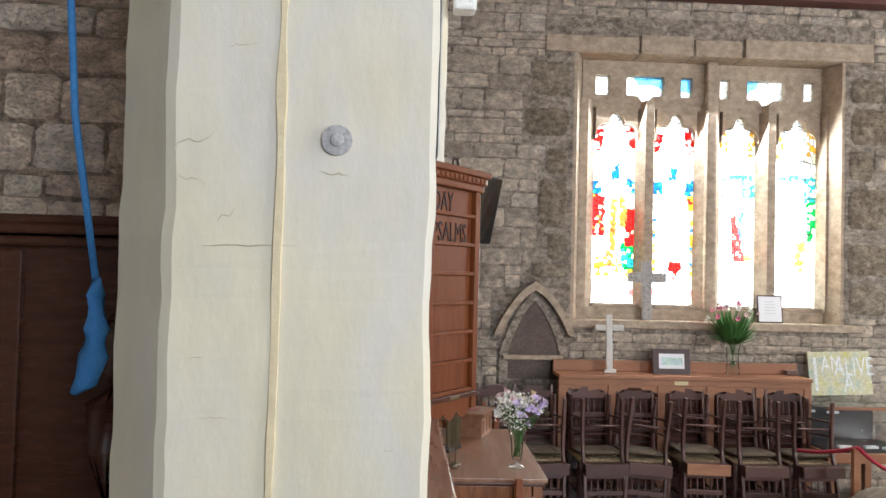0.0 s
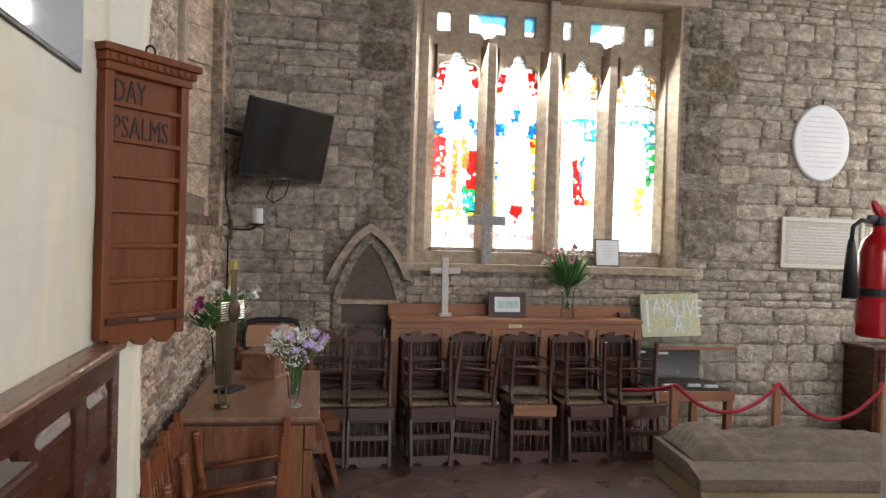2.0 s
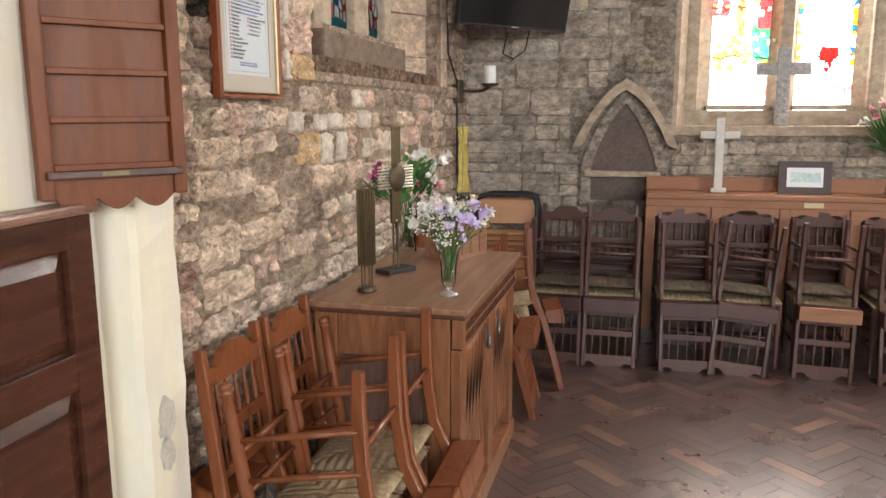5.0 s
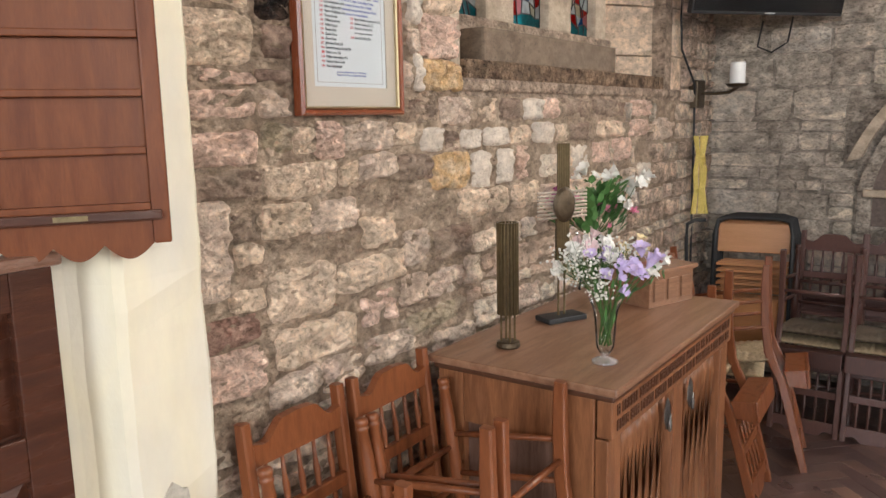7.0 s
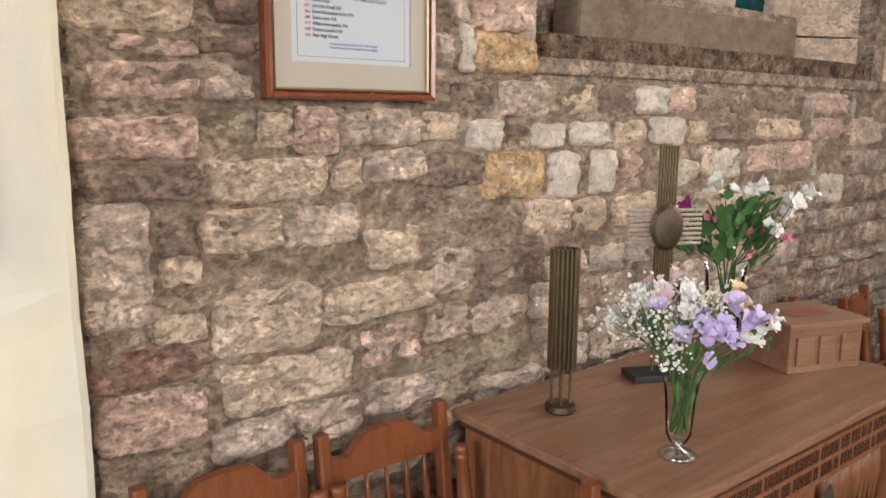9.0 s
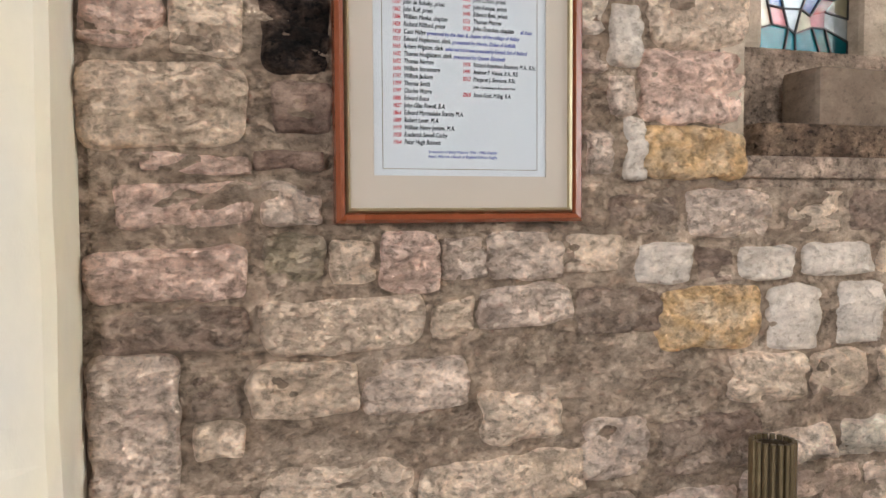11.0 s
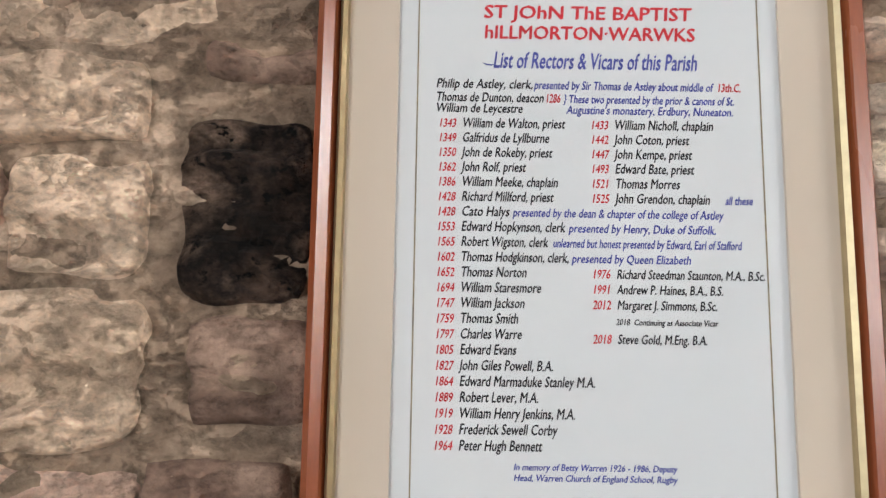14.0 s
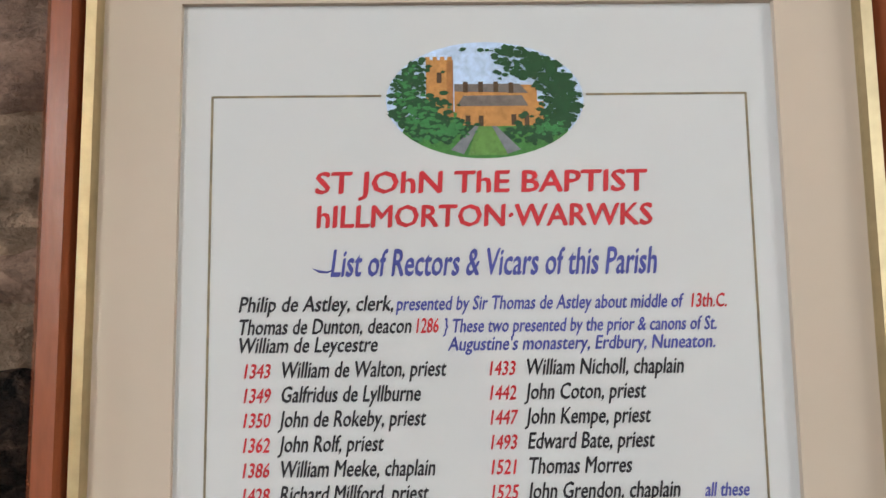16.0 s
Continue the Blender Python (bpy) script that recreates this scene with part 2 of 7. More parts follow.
CEIL = material("dark_red_timber", [(0.10, 0.03, 0.025), (0.13, 0.05, 0.04)], 0.6, 3, 40, 0.2, stretch=(1, 8, 8))
PLAIN = material("dull_white_plaster", [(0.50, 0.46, 0.40), (0.58, 0.54, 0.47)], 0.85, 1.5, 30, 0.2, stain=0.08)
LEAD = material("lead_came", [(0.03, 0.03, 0.03), (0.06, 0.06, 0.06)], 0.6, 20, 90, 0.1, metal=0.6)

# ---- mesh helpers ----


def bm_box(bm, x0, x1, y0, y1, z0, z1, bevel=0.0, m=None):
    """A box, bevelled if asked, added to bm."""
    r = bmesh.ops.create_cube(bm, size=1.0)
    vs = r["verts"]
    for v in vs:
        v.co = Vector(((x0 + x1) / 2 + v.co.x * (x1 - x0), (y0 + y1) / 2 + v.co.y * (y1 - y0), (z0 + z1) / 2 + v.co.z * (z1 - z0)))
    if bevel:
        es = list({e for v in vs for e in v.link_edges})
        r2 = bmesh.ops.bevel(bm, geom=es, offset=bevel, segments=2, affect="EDGES", profile=0.6)
        vs = list({v for f in r2["faces"] for v in f.verts} | {v for v in vs if v.is_valid})
    if m is not None:
        bmesh.ops.transform(bm, matrix=m, verts=[v for v in vs if v.is_valid])
    return bm


def box(x0, x1, y0, y1, z0, z1, bevel=0.0, m=None):
    return bm_box(bmesh.new(), x0, x1, y0, y1, z0, z1, bevel, m)


def lathe(profile, n=20, m=None, bm=None, caps=True):
    """A turned body from (radius, height) rings, closed at both ends if caps."""
    bm = bm or bmesh.new()
    rings = []
    for r, z in profile:
        rings.append([bm.verts.new((max(r, 1e-4) * math.cos(2 * math.pi * i / n), max(r, 1e-4) * math.sin(2 * math.pi * i / n), z)) for i in range(n)])
    for a, b in zip(rings, rings[1:]):
        for i in range(n):
            bm.faces.new((a[i], a[(i + 1) % n], b[(i + 1) % n], b[i]))
    if caps:
        bm.faces.new(rings[0][::-1])
        bm.faces.new(rings[-1])
    if m is not None:
        bmesh.ops.transform(bm, matrix=m, verts=[v for r in rings for v in r])
    return bm


def tube(points, radius, n=8, bm=None):
    """A round bar along points; radius may be a list, one per point."""
    bm = bm or bmesh.new()
    pts = [Vector(p) for p in points]
    rings = []
    for i, p in enumerate(pts):
        d = (pts[min(i + 1, len(pts) - 1)] - pts[max(i - 1, 0)]).normalized()
        q = d.to_track_quat("Z", "Y")
        r = radius[i] if isinstance(radius, (list, tuple)) else radius
        rings.append([bm.verts.new(p + q @ Vector((r * math.cos(2 * math.pi * k / n), r * math.sin(2 * math.pi * k / n), 0))) for k in range(n)])
    for a, b in zip(rings, rings[1:]):
        for k in range(n):
            bm.faces.new((a[k], a[(k + 1) % n], b[(k + 1) % n], b[k]))
    bm.faces.new(rings[0][::-1])
    bm.faces.new(rings[-1])
    return bm


def prism(outline, d0, d1, m=None, bm=None):
    """An outline in x, z drawn out along y from d0 to d1."""
    bm = bm or bmesh.new()
    a = [bm.verts.new((x, d0, z)) for x, z in outline]
    b = [bm.verts.new((x, d1, z)) for x, z in outline]
    k = len(outline)
    bm.faces.new(a)
    bm.faces.new(b[::-1])
    for i in range(k):
        bm.faces.new((a[i], b[i], b[(i + 1) % k], a[(i + 1) % k]))
    bmesh.ops.recalc_face_normals(bm, faces=bm.faces)
    if m is not None:
        bmesh.ops.transform(bm, matrix=m, verts=a + b)
    return bm


def strip(x0, x1, low, high, d0, d1, n=24, bm=None):
    """A slab between two curves low(x) and high(x), drawn out along y."""
    bm = bm or bmesh.new()
    cols = []
    for i in range(n + 1):
        x = x0 + (x1 - x0) * i / n
        lo, hi = low(x), high(x)
        cols.append([bm.verts.new(p) for p in ((x, d0, lo), (x, d0, hi), (x, d1, hi), (x, d1, lo))])
    for a, b in zip(cols, cols[1:]):
        for k in range(4):
            bm.faces.new((a[k], b[k], b[(k + 1) % 4], a[(k + 1) % 4]))
    bm.faces.new(cols[0])
    bm.faces.new(cols[-1][::-1])
    bmesh.ops.recalc_face_normals(bm, faces=bm.faces)
    return bm


def part(name, bm, mat, parent=None, label="", smooth=False, m=None):
    me = bpy.data.meshes.new(name)
    bm.normal_update()
    bm.to_mesh(me)
    bm.free()
    me.materials.append(mat)
    if smooth:
        me.polygons.foreach_set("use_smooth", [True] * len(me.polygons))
    ob = new(name, me)
    ob.parent = parent
    if m is not None:
        ob.matrix_local = m
    if label:
        ob["label"] = label
    return ob


def same_part(name, me, parent, m):
    ob = new(name, me)
    ob.parent = parent
    ob.matrix_local = m
    return ob


def thing(name, m, label, category, group=""):
    """An Empty at the base of a thing, whose parts hang under it."""
    ob = new(name)
    ob.empty_display_size = 0.05
    ob.matrix_world = m
    return tagged(ob, label, category, group)


def structure(name, bm, mat, label):
    return tagged(part(name, bm, mat), label, "", "", "structure")


def text_part(name, words, size, mat, parent, m, depth=0.0006, align="LEFT", squeeze=1.0, shear=0.0, bold=0.0, nib=0.0):
    """Lettering in the built-in face, as a mesh; nib: drawn with a slanted broad pen of that width."""
    cu = bpy.data.curves.new(name, "FONT")
    cu.body, cu.size, cu.extrude, cu.align_x, cu.shear = words, size, depth, align, shear
    cu.resolution_u, cu.offset = 2, bold
    tmp = bpy.data.objects.new(name, cu)
    me = bpy.data.meshes.new_from_object(tmp)
    bpy.data.objects.remove(tmp)
    bpy.data.curves.remove(cu)
    if nib:
        bmn = bmesh.new()
        for k in (-0.5, 0.0, 0.5):
            bmn.from_mesh(me)
            bmn.verts.ensure_lookup_table()
            for q in bmn.verts[-len(me.vertices):]:
                q.co += Vector((k * nib * 0.80, k * nib * 0.60, k * 0.00006))
        bmn.to_mesh(me)
        bmn.free()
    me.materials.clear()
    me.materials.append(mat)
    ob = new(name, me)
    ob.parent = parent
    ob.matrix_local = m @ Matrix.Diagonal((squeeze, 1, 1, 1))
    return ob


# frames of the two stone walls: u along the wall, v up, n out of it
FACE_N, FACE_E, TOP = 0.0, 6.42, 4.45
NORTH = Matrix(((0, 0, 1, FACE_N), (1, 0, 0, 0), (0, 1, 0, 0), (0, 0, 0, 1)))
EAST = Matrix(((1, 0, 0, 0), (0, 0, -1, FACE_E), (0, 1, 0, 0), (0, 0, 0, 1)))


def stone_mesh(name, mat, seed, k=12):
    """A squared rough block, one unit across, half sunk in the mortar; corners knocked off."""
    rnd = random.Random(seed)
    bm = bmesh.new()
    ring = []
    for q in range(4):
        a, b = rnd.uniform(0.04, 0.16), rnd.uniform(0.06, 0.22)
        base = [(0.5 - a, -0.5), (0.5, -0.5 + b), (0.5 + rnd.uniform(-0.03, 0.02), rnd.uniform(-0.12, 0.12))]
        c, s = ((1, 0), (0, 1), (-1, 0), (0, -1))[q]
        for x, y in base:
            jx, jy = x + rnd.uniform(-0.025, 0.0) * (1 if x > 0 else -1), y + rnd.uniform(-0.03, 0.03)
            ring.append((jx * c - jy * s, jx * s + jy * c))
    rows = []
    for f, z in ((1.0, -0.8), (0.985, 0.45), (0.90, 0.95)):
        rows.append([bm.verts.new((x * f, y * f, z + (rnd.uniform(-0.3, 0.2) if z > 0.3 else 0))) for x, y in ring])
    n = len(ring)
    for a, b in zip(rows, rows[1:]):
        for i in range(n):
            bm.faces.new((a[i], a[(i + 1) % n], b[(i + 1) % n], b[i]))
    mid = bm.verts.new((rnd.uniform(-0.2, 0.2), rnd.uniform(-0.2, 0.2), rnd.uniform(0.9, 1.3)))
    for i in range(n):
        bm.faces.new((rows[-1][i], rows[-1][(i + 1) % n], mid))
    me = bpy.data.meshes.new(name)
    bm.to_mesh(me)
    bm.free()
    me.materials.append(mat)
    me.polygons.foreach_set("use_smooth", [True] * len(me.polygons))
    return me


def courses(u0, u1, v0, v1, holes, hmin, hmax, wmin, wmax, seed, gap=0.012):
    """Rough courses of stones between the openings: centre u, v, width, height, turn."""
    rnd = random.Random(seed)
    out, v = [], v0
    while v < v1 - 0.04:
        h = min(rnd.uniform(hmin, hmax), v1 - v)
        free = [(u0, u1)]
        for a, b, c, d in holes:
            if c < v + h - 0.012 and d > v + 0.012:
                free = [q for s, e in free for q in ((s, min(e, a)), (max(s, b), e)) if q[1] - q[0] > 0.03]
        for s, e in free:
            u = s
            while u < e - 0.02:
                w = rnd.uniform(wmin, wmax) * (0.7 + 0.6 * h / hmax)
                if e - u - w < wmin * 0.6:
                    w = e - u
                if h > hmin * 1.5 and w < wmax * 0.6 and rnd.random() < 0.2:
                    k = rnd.uniform(0.4, 0.6)
                    out.append((u + w / 2, v + h * k / 2, w - gap, h * k - gap * 0.7, rnd.uniform(-1, 1)))
                    out.append((u + w / 2, v + h * (1 + k) / 2, w - gap, h * (1 - k) - gap * 0.7, rnd.uniform(-1, 1)))
                else:
                    out.append((u + w / 2, v + h / 2 + rnd.uniform(-0.006, 0.006), w - gap, h - gap, rnd.uniform(-1.5, 1.5)))
                u += w
        v += h
    return out


def lay(wall, frame_m, stones, mats, near, limit=290, proud=(0.008, 0.026)):
    """Stones nearest to the point near become parts of the wall, the rest one joined part."""
    variants = [stone_mesh("stone", mats[0], 50 + i, 8 + i % 3) for i in range(8)]
    stones = sorted(stones, key=lambda s: (s[0] - near[0]) ** 2 + (s[1] - near[1]) ** 2)
    rnd = random.Random(9)
    verts, faces = [], []
    for i, (u, v, w, h, a) in enumerate(stones):
        me = variants[rnd.randrange(8)]
        flip = 180 if rnd.random() < 0.5 else 0
        m = frame_m @ pose(u, v, 0, 0, 0, a + flip) @ Matrix.Diagonal((w * 1.03, h * 1.03, rnd.uniform(*proud), 1))
        if i < limit:
            same_part("stone", me, wall, m)
        else:
            k = len(verts)
            verts += [tuple(m @ q.co) for q in me.vertices]
            faces += [tuple(k + j for j in p.vertices) for p in me.polygons]
    if verts:
        me = bpy.data.meshes.new("stones")
        me.from_pydata(verts, [], faces)
        me.materials.append(mats[1])
        me.polygons.foreach_set("use_smooth", [True] * len(me.polygons))
        ob = new("stones", me)
        ob.parent = wall
        tagged(ob, kind="stuff")


def holed(bm, u0, u1, v0, v1, holes, d0, d1, m):
    """A slab of wall with square openings through it, cut along a grid."""
    us = sorted({u0, u1, *[q for h in holes for q in h[:2]]})
    vs = sorted({v0, v1, *[q for h in holes for q in h[2:]]})
    for a, b in zip(us, us[1:]):
        col = []
        for c, d in zip(vs, vs[1:]):
            cu, cv = (a + b) / 2, (c + d) / 2
            if any(h[0] < cu < h[1] and h[2] < cv < h[3] for h in holes):
                continue
            if col and col[-1][1] == c:
                col[-1][1] = d
            else:
                col.append([c, d])
        for c, d in col:
            bm_box(bm, a, b, c, d, d0, d1, 0, m)
    return bm

# ---- the large structure ----
WIN_E = (1.40, 3.76, 1.40, 3.66)      # east window's recess
WIN_N = (3.71, 5.60, 1.64, 3.70)      # north window's recess

floor_ob = structure("floor", box(-4.0, 7.0, -5.0, 6.9, -0.3, -0.006), material("floor_bed", [(0.05, 0.03, 0.025), (0.07, 0.045, 0.037)], 0.6), "dark bed under the parquet floor")
wall_east = structure("wall_east", holed(bmesh.new(), -0.7, 7.0, -0.3, TOP, [WIN_E], -0.75, 0, EAST), MORTAR_E, "rough grey rubble stone end wall of the chapel")
bm = holed(bmesh.new(), 2.63, 6.42, -0.3, TOP, [WIN_N], -0.7, 0, NORTH)
wall_north = structure("wall_north", bm, MORTAR_N, "rough buff rubble stone side wall of the chapel")
# the opening at 3.7 to 5.5 is unseen, added around the fill lamp
wall_south = structure("wall_south", holed(bmesh.new(), -5.0, 7.17, -0.3, TOP, [(-2.0, 0.8, 1.2, 4.0), (3.7, 5.5, 1.3, 4.0)], 7.0, 7.4, Matrix(((0, 0, 1, 0), (1, 0, 0, 0), (0, 1, 0, 0), (0, 0, 0, 1)))), PLAIN, "plain plastered wall opposite, with a window opening")
wall_west = structure("wall_west", holed(bmesh.new(), -4.0, 7.0, -0.3, TOP, [(1.2, 4.0, 1.6, 4.1)], -5.4, -5.0, Matrix(((1, 0, 0, 0), (0, 0, 1, 0), (0, 1, 0, 0), (0, 0, 0, 1)))), PLAIN, "plain plastered wall behind, with a window opening")
wall_far = structure("wall_nave", box(-4.4, -4.0, -5.4, 3.0, -0.3, TOP), PLAIN, "plain plastered wall closing the nave")
wall_back = structure("wall_nave_end", box(-4.0, -0.52, 2.66, 3.0, -0.3, TOP), MORTAR_N, "rubble stone wall behind the dark pew")
ceiling = structure("ceiling", box(-4.4, 7.4, -5.4, 7.17, TOP, TOP + 0.2), CEIL, "dark red-brown timber ceiling")
beam = structure("trim", box(-0.0, 7.0, 6.26, 6.42, 4.12, TOP, 0.012), CEIL, "dark red painted wall plate beam")

# plastered pier between nave and chapel
bm = bmesh.new()
PLAN = [(0.05, 1.316), (0.05, 2.40), (0.125, 2.44), (0.10, 2.64), (0.0, 2.66), (-0.52, 2.66), (-0.53, 1.46), (-0.40, 1.316)]
# corners eased, then the outline wavers a little from ring to ring, as limewash does
SOFT = []
for i, (x, y) in enumerate(PLAN):
    for o in (PLAN[i - 1], PLAN[(i + 1) % len(PLAN)]):
        d = math.hypot(o[0] - x, o[1] - y)
        SOFT.append((x + (o[0] - x) * 0.012 / d, y + (o[1] - y) * 0.012 / d))
rings = []
for k in range(96):
    z = -0.3 + (TOP + 0.3) * k / 95
    rings.append([bm.verts.new((x + 0.006 * noise.noise(Vector((x * 6, y * 6, z * 5))) + 0.005 * noise.noise(Vector((x * 9, y * 9, z * 22))), y + 0.004 * noise.noise(Vector((x * 6 + 9, y * 6, z * 5))), z)) for x, y in SOFT])
for a, b in zip(rings, rings[1:]):
    for i in range(len(SOFT)):
        j = (i + 1) % len(SOFT)
        bm.faces.new((a[i], a[j], b[j], b[i]))
bm.faces.new(rings[-1])
bm.faces.new(rings[0][::-1])
bmesh.ops.recalc_face_normals(bm, faces=bm.faces)
pier = structure("pillar", bm, PLASTER, "cream limewashed plaster pier with worn corners")

# ---- east window ----
win = structure("window_1", bm_box(bmesh.new(), 1.40, 3.76, 6.60, 6.70, 1.40, 1.50, 0.01), DRESSED, "tall four-light stained glass window in a stone frame")
LIGHTS = [(1.645, 2.015), (2.185, 2.54), (2.775, 3.095), (3.275, 3.65)]
SMALL = [(1.635, 1.765, 0), (1.91, 2.247, 1), (2.396, 2.50, 0), (2.746, 2.836, 0), (2.991, 3.33, 1), (3.50, 3.605, 0)]
Z0, ZS, ZT = 1.53, 2.97, 3.20


def cusp(x, a, b):
    """Height of a trefoiled arch head over the light a to b."""
    s = abs((x - (a + b) / 2) / ((b - a) / 2))
    if s > 0.97:
        return ZS
    if s < 0.36:
        return ZT - 0.11 + 0.11 * math.sqrt(1 - (s / 0.37) ** 2)
    return ZS + 0.10 + 0.06 * math.sqrt(max(0, 1 - ((s - 0.62) / 0.36) ** 2)) - 0.05 * s


edges = [1.40] + [q for p in LIGHTS for q in p] + [3.76]
for a, b in zip(edges[0::2], edges[1::2]):
    w = (b - a) / 2
    bmm = prism([(a, 1.5), (b, 1.5), (b, 3.66), (a, 3.66)], 6.64, 6.78)
    if 0.1 < b - a < 0.3:
        c = (a + b) / 2
        bmm = bmesh.new()
        plan = [(a, 6.70), (c - 0.035, 6.56), (c + 0.035, 6.56), (b, 6.70), (b, 6.78), (a, 6.78)]
        lo2 = [bmm.verts.new((x, y, 1.50)) for x, y in plan]
        hi2 = [bmm.verts.new((x, y, 3.30)) for x, y in plan]
        for i in range(6):
            bmm.faces.new((lo2[i], lo2[(i + 1) % 6], hi2[(i + 1) % 6], hi2[i]))
        bmm.faces.new(hi2), bmm.faces.new(lo2[::-1])
        bmesh.ops.recalc_face_normals(bmm, faces=bmm.faces)
    part("mullion", bmm, DRESSED, win)
for a, b in LIGHTS:
    part("arch_head", strip(a - 0.001, b + 0.001, lambda x, a=a, b=b: cusp(x, a, b), lambda x: 3.25, 6.63, 6.77, 40), DRESSED, win)
    part("sill_block", box(a - 0.02, b + 0.02, 6.60, 6.76, 1.502, Z0, 0.006), DRESSED, win)
for (a, b, big) in SMALL:
    c = (a + b) / 2
    part("tracery_bottom", strip(a - 0.001, b + 0.001, lambda x: 3.24, lambda x, c=c, big=big: 3.355 - (0.10 * max(0, 1 - abs(x - c) / 0.07) if big else 0.0), 6.635, 6.768, 20), DRESSED, win)
    part("tracery_top", box(a - 0.001, b + 0.001, 6.635, 6.768, 3.53, 3.66), DRESSED, win)
xs = [1.52] + [q for a, b, _ in SMALL for q in (a, b)] + [3.72]
for a, b in zip(xs[0::2], xs[1::2]):
    part("tracery_bar", box(a, b, 6.638, 6.772, 3.24, 3.66), DRESSED, win)
part("tracery_mullion", box(2.60, 2.69, 6.55, 6.64, 1.50, 3.66, 0.02), DRESSED, win)
part("reveal_left", prism([(1.36, 6.424), (1.43, 6.424), (1.52, 6.66), (1.36, 6.66)], 1.40, 3.66, Matrix(((1, 0, 0, 0), (0, 0, 1, 0), (0, 1, 0, 0), (0, 0, 0, 1)))), DRESSED, win)
part("reveal_right", prism([(3.73, 6.424), (3.80, 6.424), (3.80, 6.66), (3.66, 6.66)], 1.40, 3.66, Matrix(((1, 0, 0, 0), (0, 0, 1, 0), (0, 1, 0, 0), (0, 0, 0, 1)))), DRESSED, win)
part("window_sill", box(1.36, 3.90, 6.385, 6.62, 1.335, 1.402, 0.01), DRESSED, win, "worn stone window ledge")
for i, (a, b) in enumerate(((1.15, 1.95), (1.96, 2.42), (2.43, 2.85), (2.86, 4.0))):
    part("lintel", box(a, b - 0.01, 6.40 - 0.012 * (i % 2), 6.80, 3.655, 3.80 + 0.02 * (i % 2), 0.012), DRESSED, win)

GLASS = {k: stained("stained_" + k, c) for k, c in dict(
    clear=(0.92, 0.95, 0.93), red=(0.68, 0.06, 0.05), orange=(0.82, 0.30, 0.12), blue=(0.07, 0.24, 0.50), teal=(0.12, 0.48, 0.50),
    green=(0.06, 0.42, 0.16), gold=(0.85, 0.55, 0.10), pale=(0.85, 0.80, 0.62), sky=(0.35, 0.65, 0.85), rose=(0.85, 0.45, 0.45)).items()}


def scheme(i, s, h, r):
    """Colour of a pane: light i, s across from -1 to 1, h up from 0 to 1, r a chance."""
    if h < 0.13:
        return "rose" if i < 2 and 0.045 < h < 0.08 and r < 0.75 else "clear"
    if h > 0.80:
        return ("red" if i < 2 else "gold") if abs(s) > 0.62 and h < 0.95 and r < 0.5 else "clear"
    if r > 0.86:
        return "pale" if r < 0.93 else "clear"
    if i < 2:
        c = 0.1 if i == 0 else 0.0
        if 0.655 < h < 0.735 and abs(s - c) < 0.09 + (0.735 - h) * 2.2:
            return "blue"
        if 0.585 < h < 0.655 and 0.62 < abs(s) < 0.95:
            return "blue" if r < 0.75 else "teal"
    if i == 0:
        if 0.36 < h < 0.57 and s < -0.42:
            return "red" if r < 0.72 else "orange"
        if 0.40 < h < 0.56 and 0.32 < s < 0.62:
            return "orange" if r < 0.8 else "gold"
        if 0.30 < h < 0.50 and s > 0.55:
            return "red"
        if 0.20 < h < 0.56 and abs(s - 0.02 + (0.5 - h) * 0.5) < 0.16:
            return "orange" if r < 0.7 else "pale"
        if 0.18 < h < 0.32 and s > 0.45:
            return "teal" if r < 0.5 else "green"
        if 0.14 < h < 0.24 and r < 0.4:
            return "gold"
        return "pale" if r < 0.14 else "clear"
    if i == 1:
        if 0.50 < h < 0.585 and s > 0.72:
            return "red" if r < 0.5 else "gold"
        if 0.14 < h < 0.23 and abs(s - 0.12) < 0.08 + (h - 0.12) * 2.2:
            return "red"
        if abs(s) > 0.86 and 0.15 < h < 0.45:
            return "gold" if r < 0.4 else ("blue" if r < 0.55 else "clear")
        return "pale" if r < 0.08 else "clear"
    if i == 2:
        if 0.665 < h < 0.70 and r < 0.6 or 0.58 < h < 0.665 and s > 0.3 and r < 0.55:
            return "teal"
        if 0.24 < h < 0.49 and abs(s + 0.12 - (0.45 - h) * 1.3) < 0.07 + (0.49 - h) * 1.15:
            return "red"
        if 0.35 < h < 0.50 and 0.10 < s < 0.34:
            return "blue"
        if 0.47 < h < 0.60 and s < -0.5 and r < 0.6:
            return "rose"
        if 0.24 < h < 0.28 and 0.2 < s < 0.8:
            return "orange"
        return "pale" if r < 0.1 else "clear"
    if 0.665 < h < 0.70 and r < 0.7 or 0.56 < h < 0.665 and s > 0.4 and r < 0.6:
        return "teal"
    if 0.36 < h < 0.56 and s > 0.55 and r < 0.6:
        return "green"
    if 0.2 < h < 0.36 and 0.0 < s < 0.5 and r < 0.75:
        return "gold"
    return "pale" if r < 0.1 else "clear"


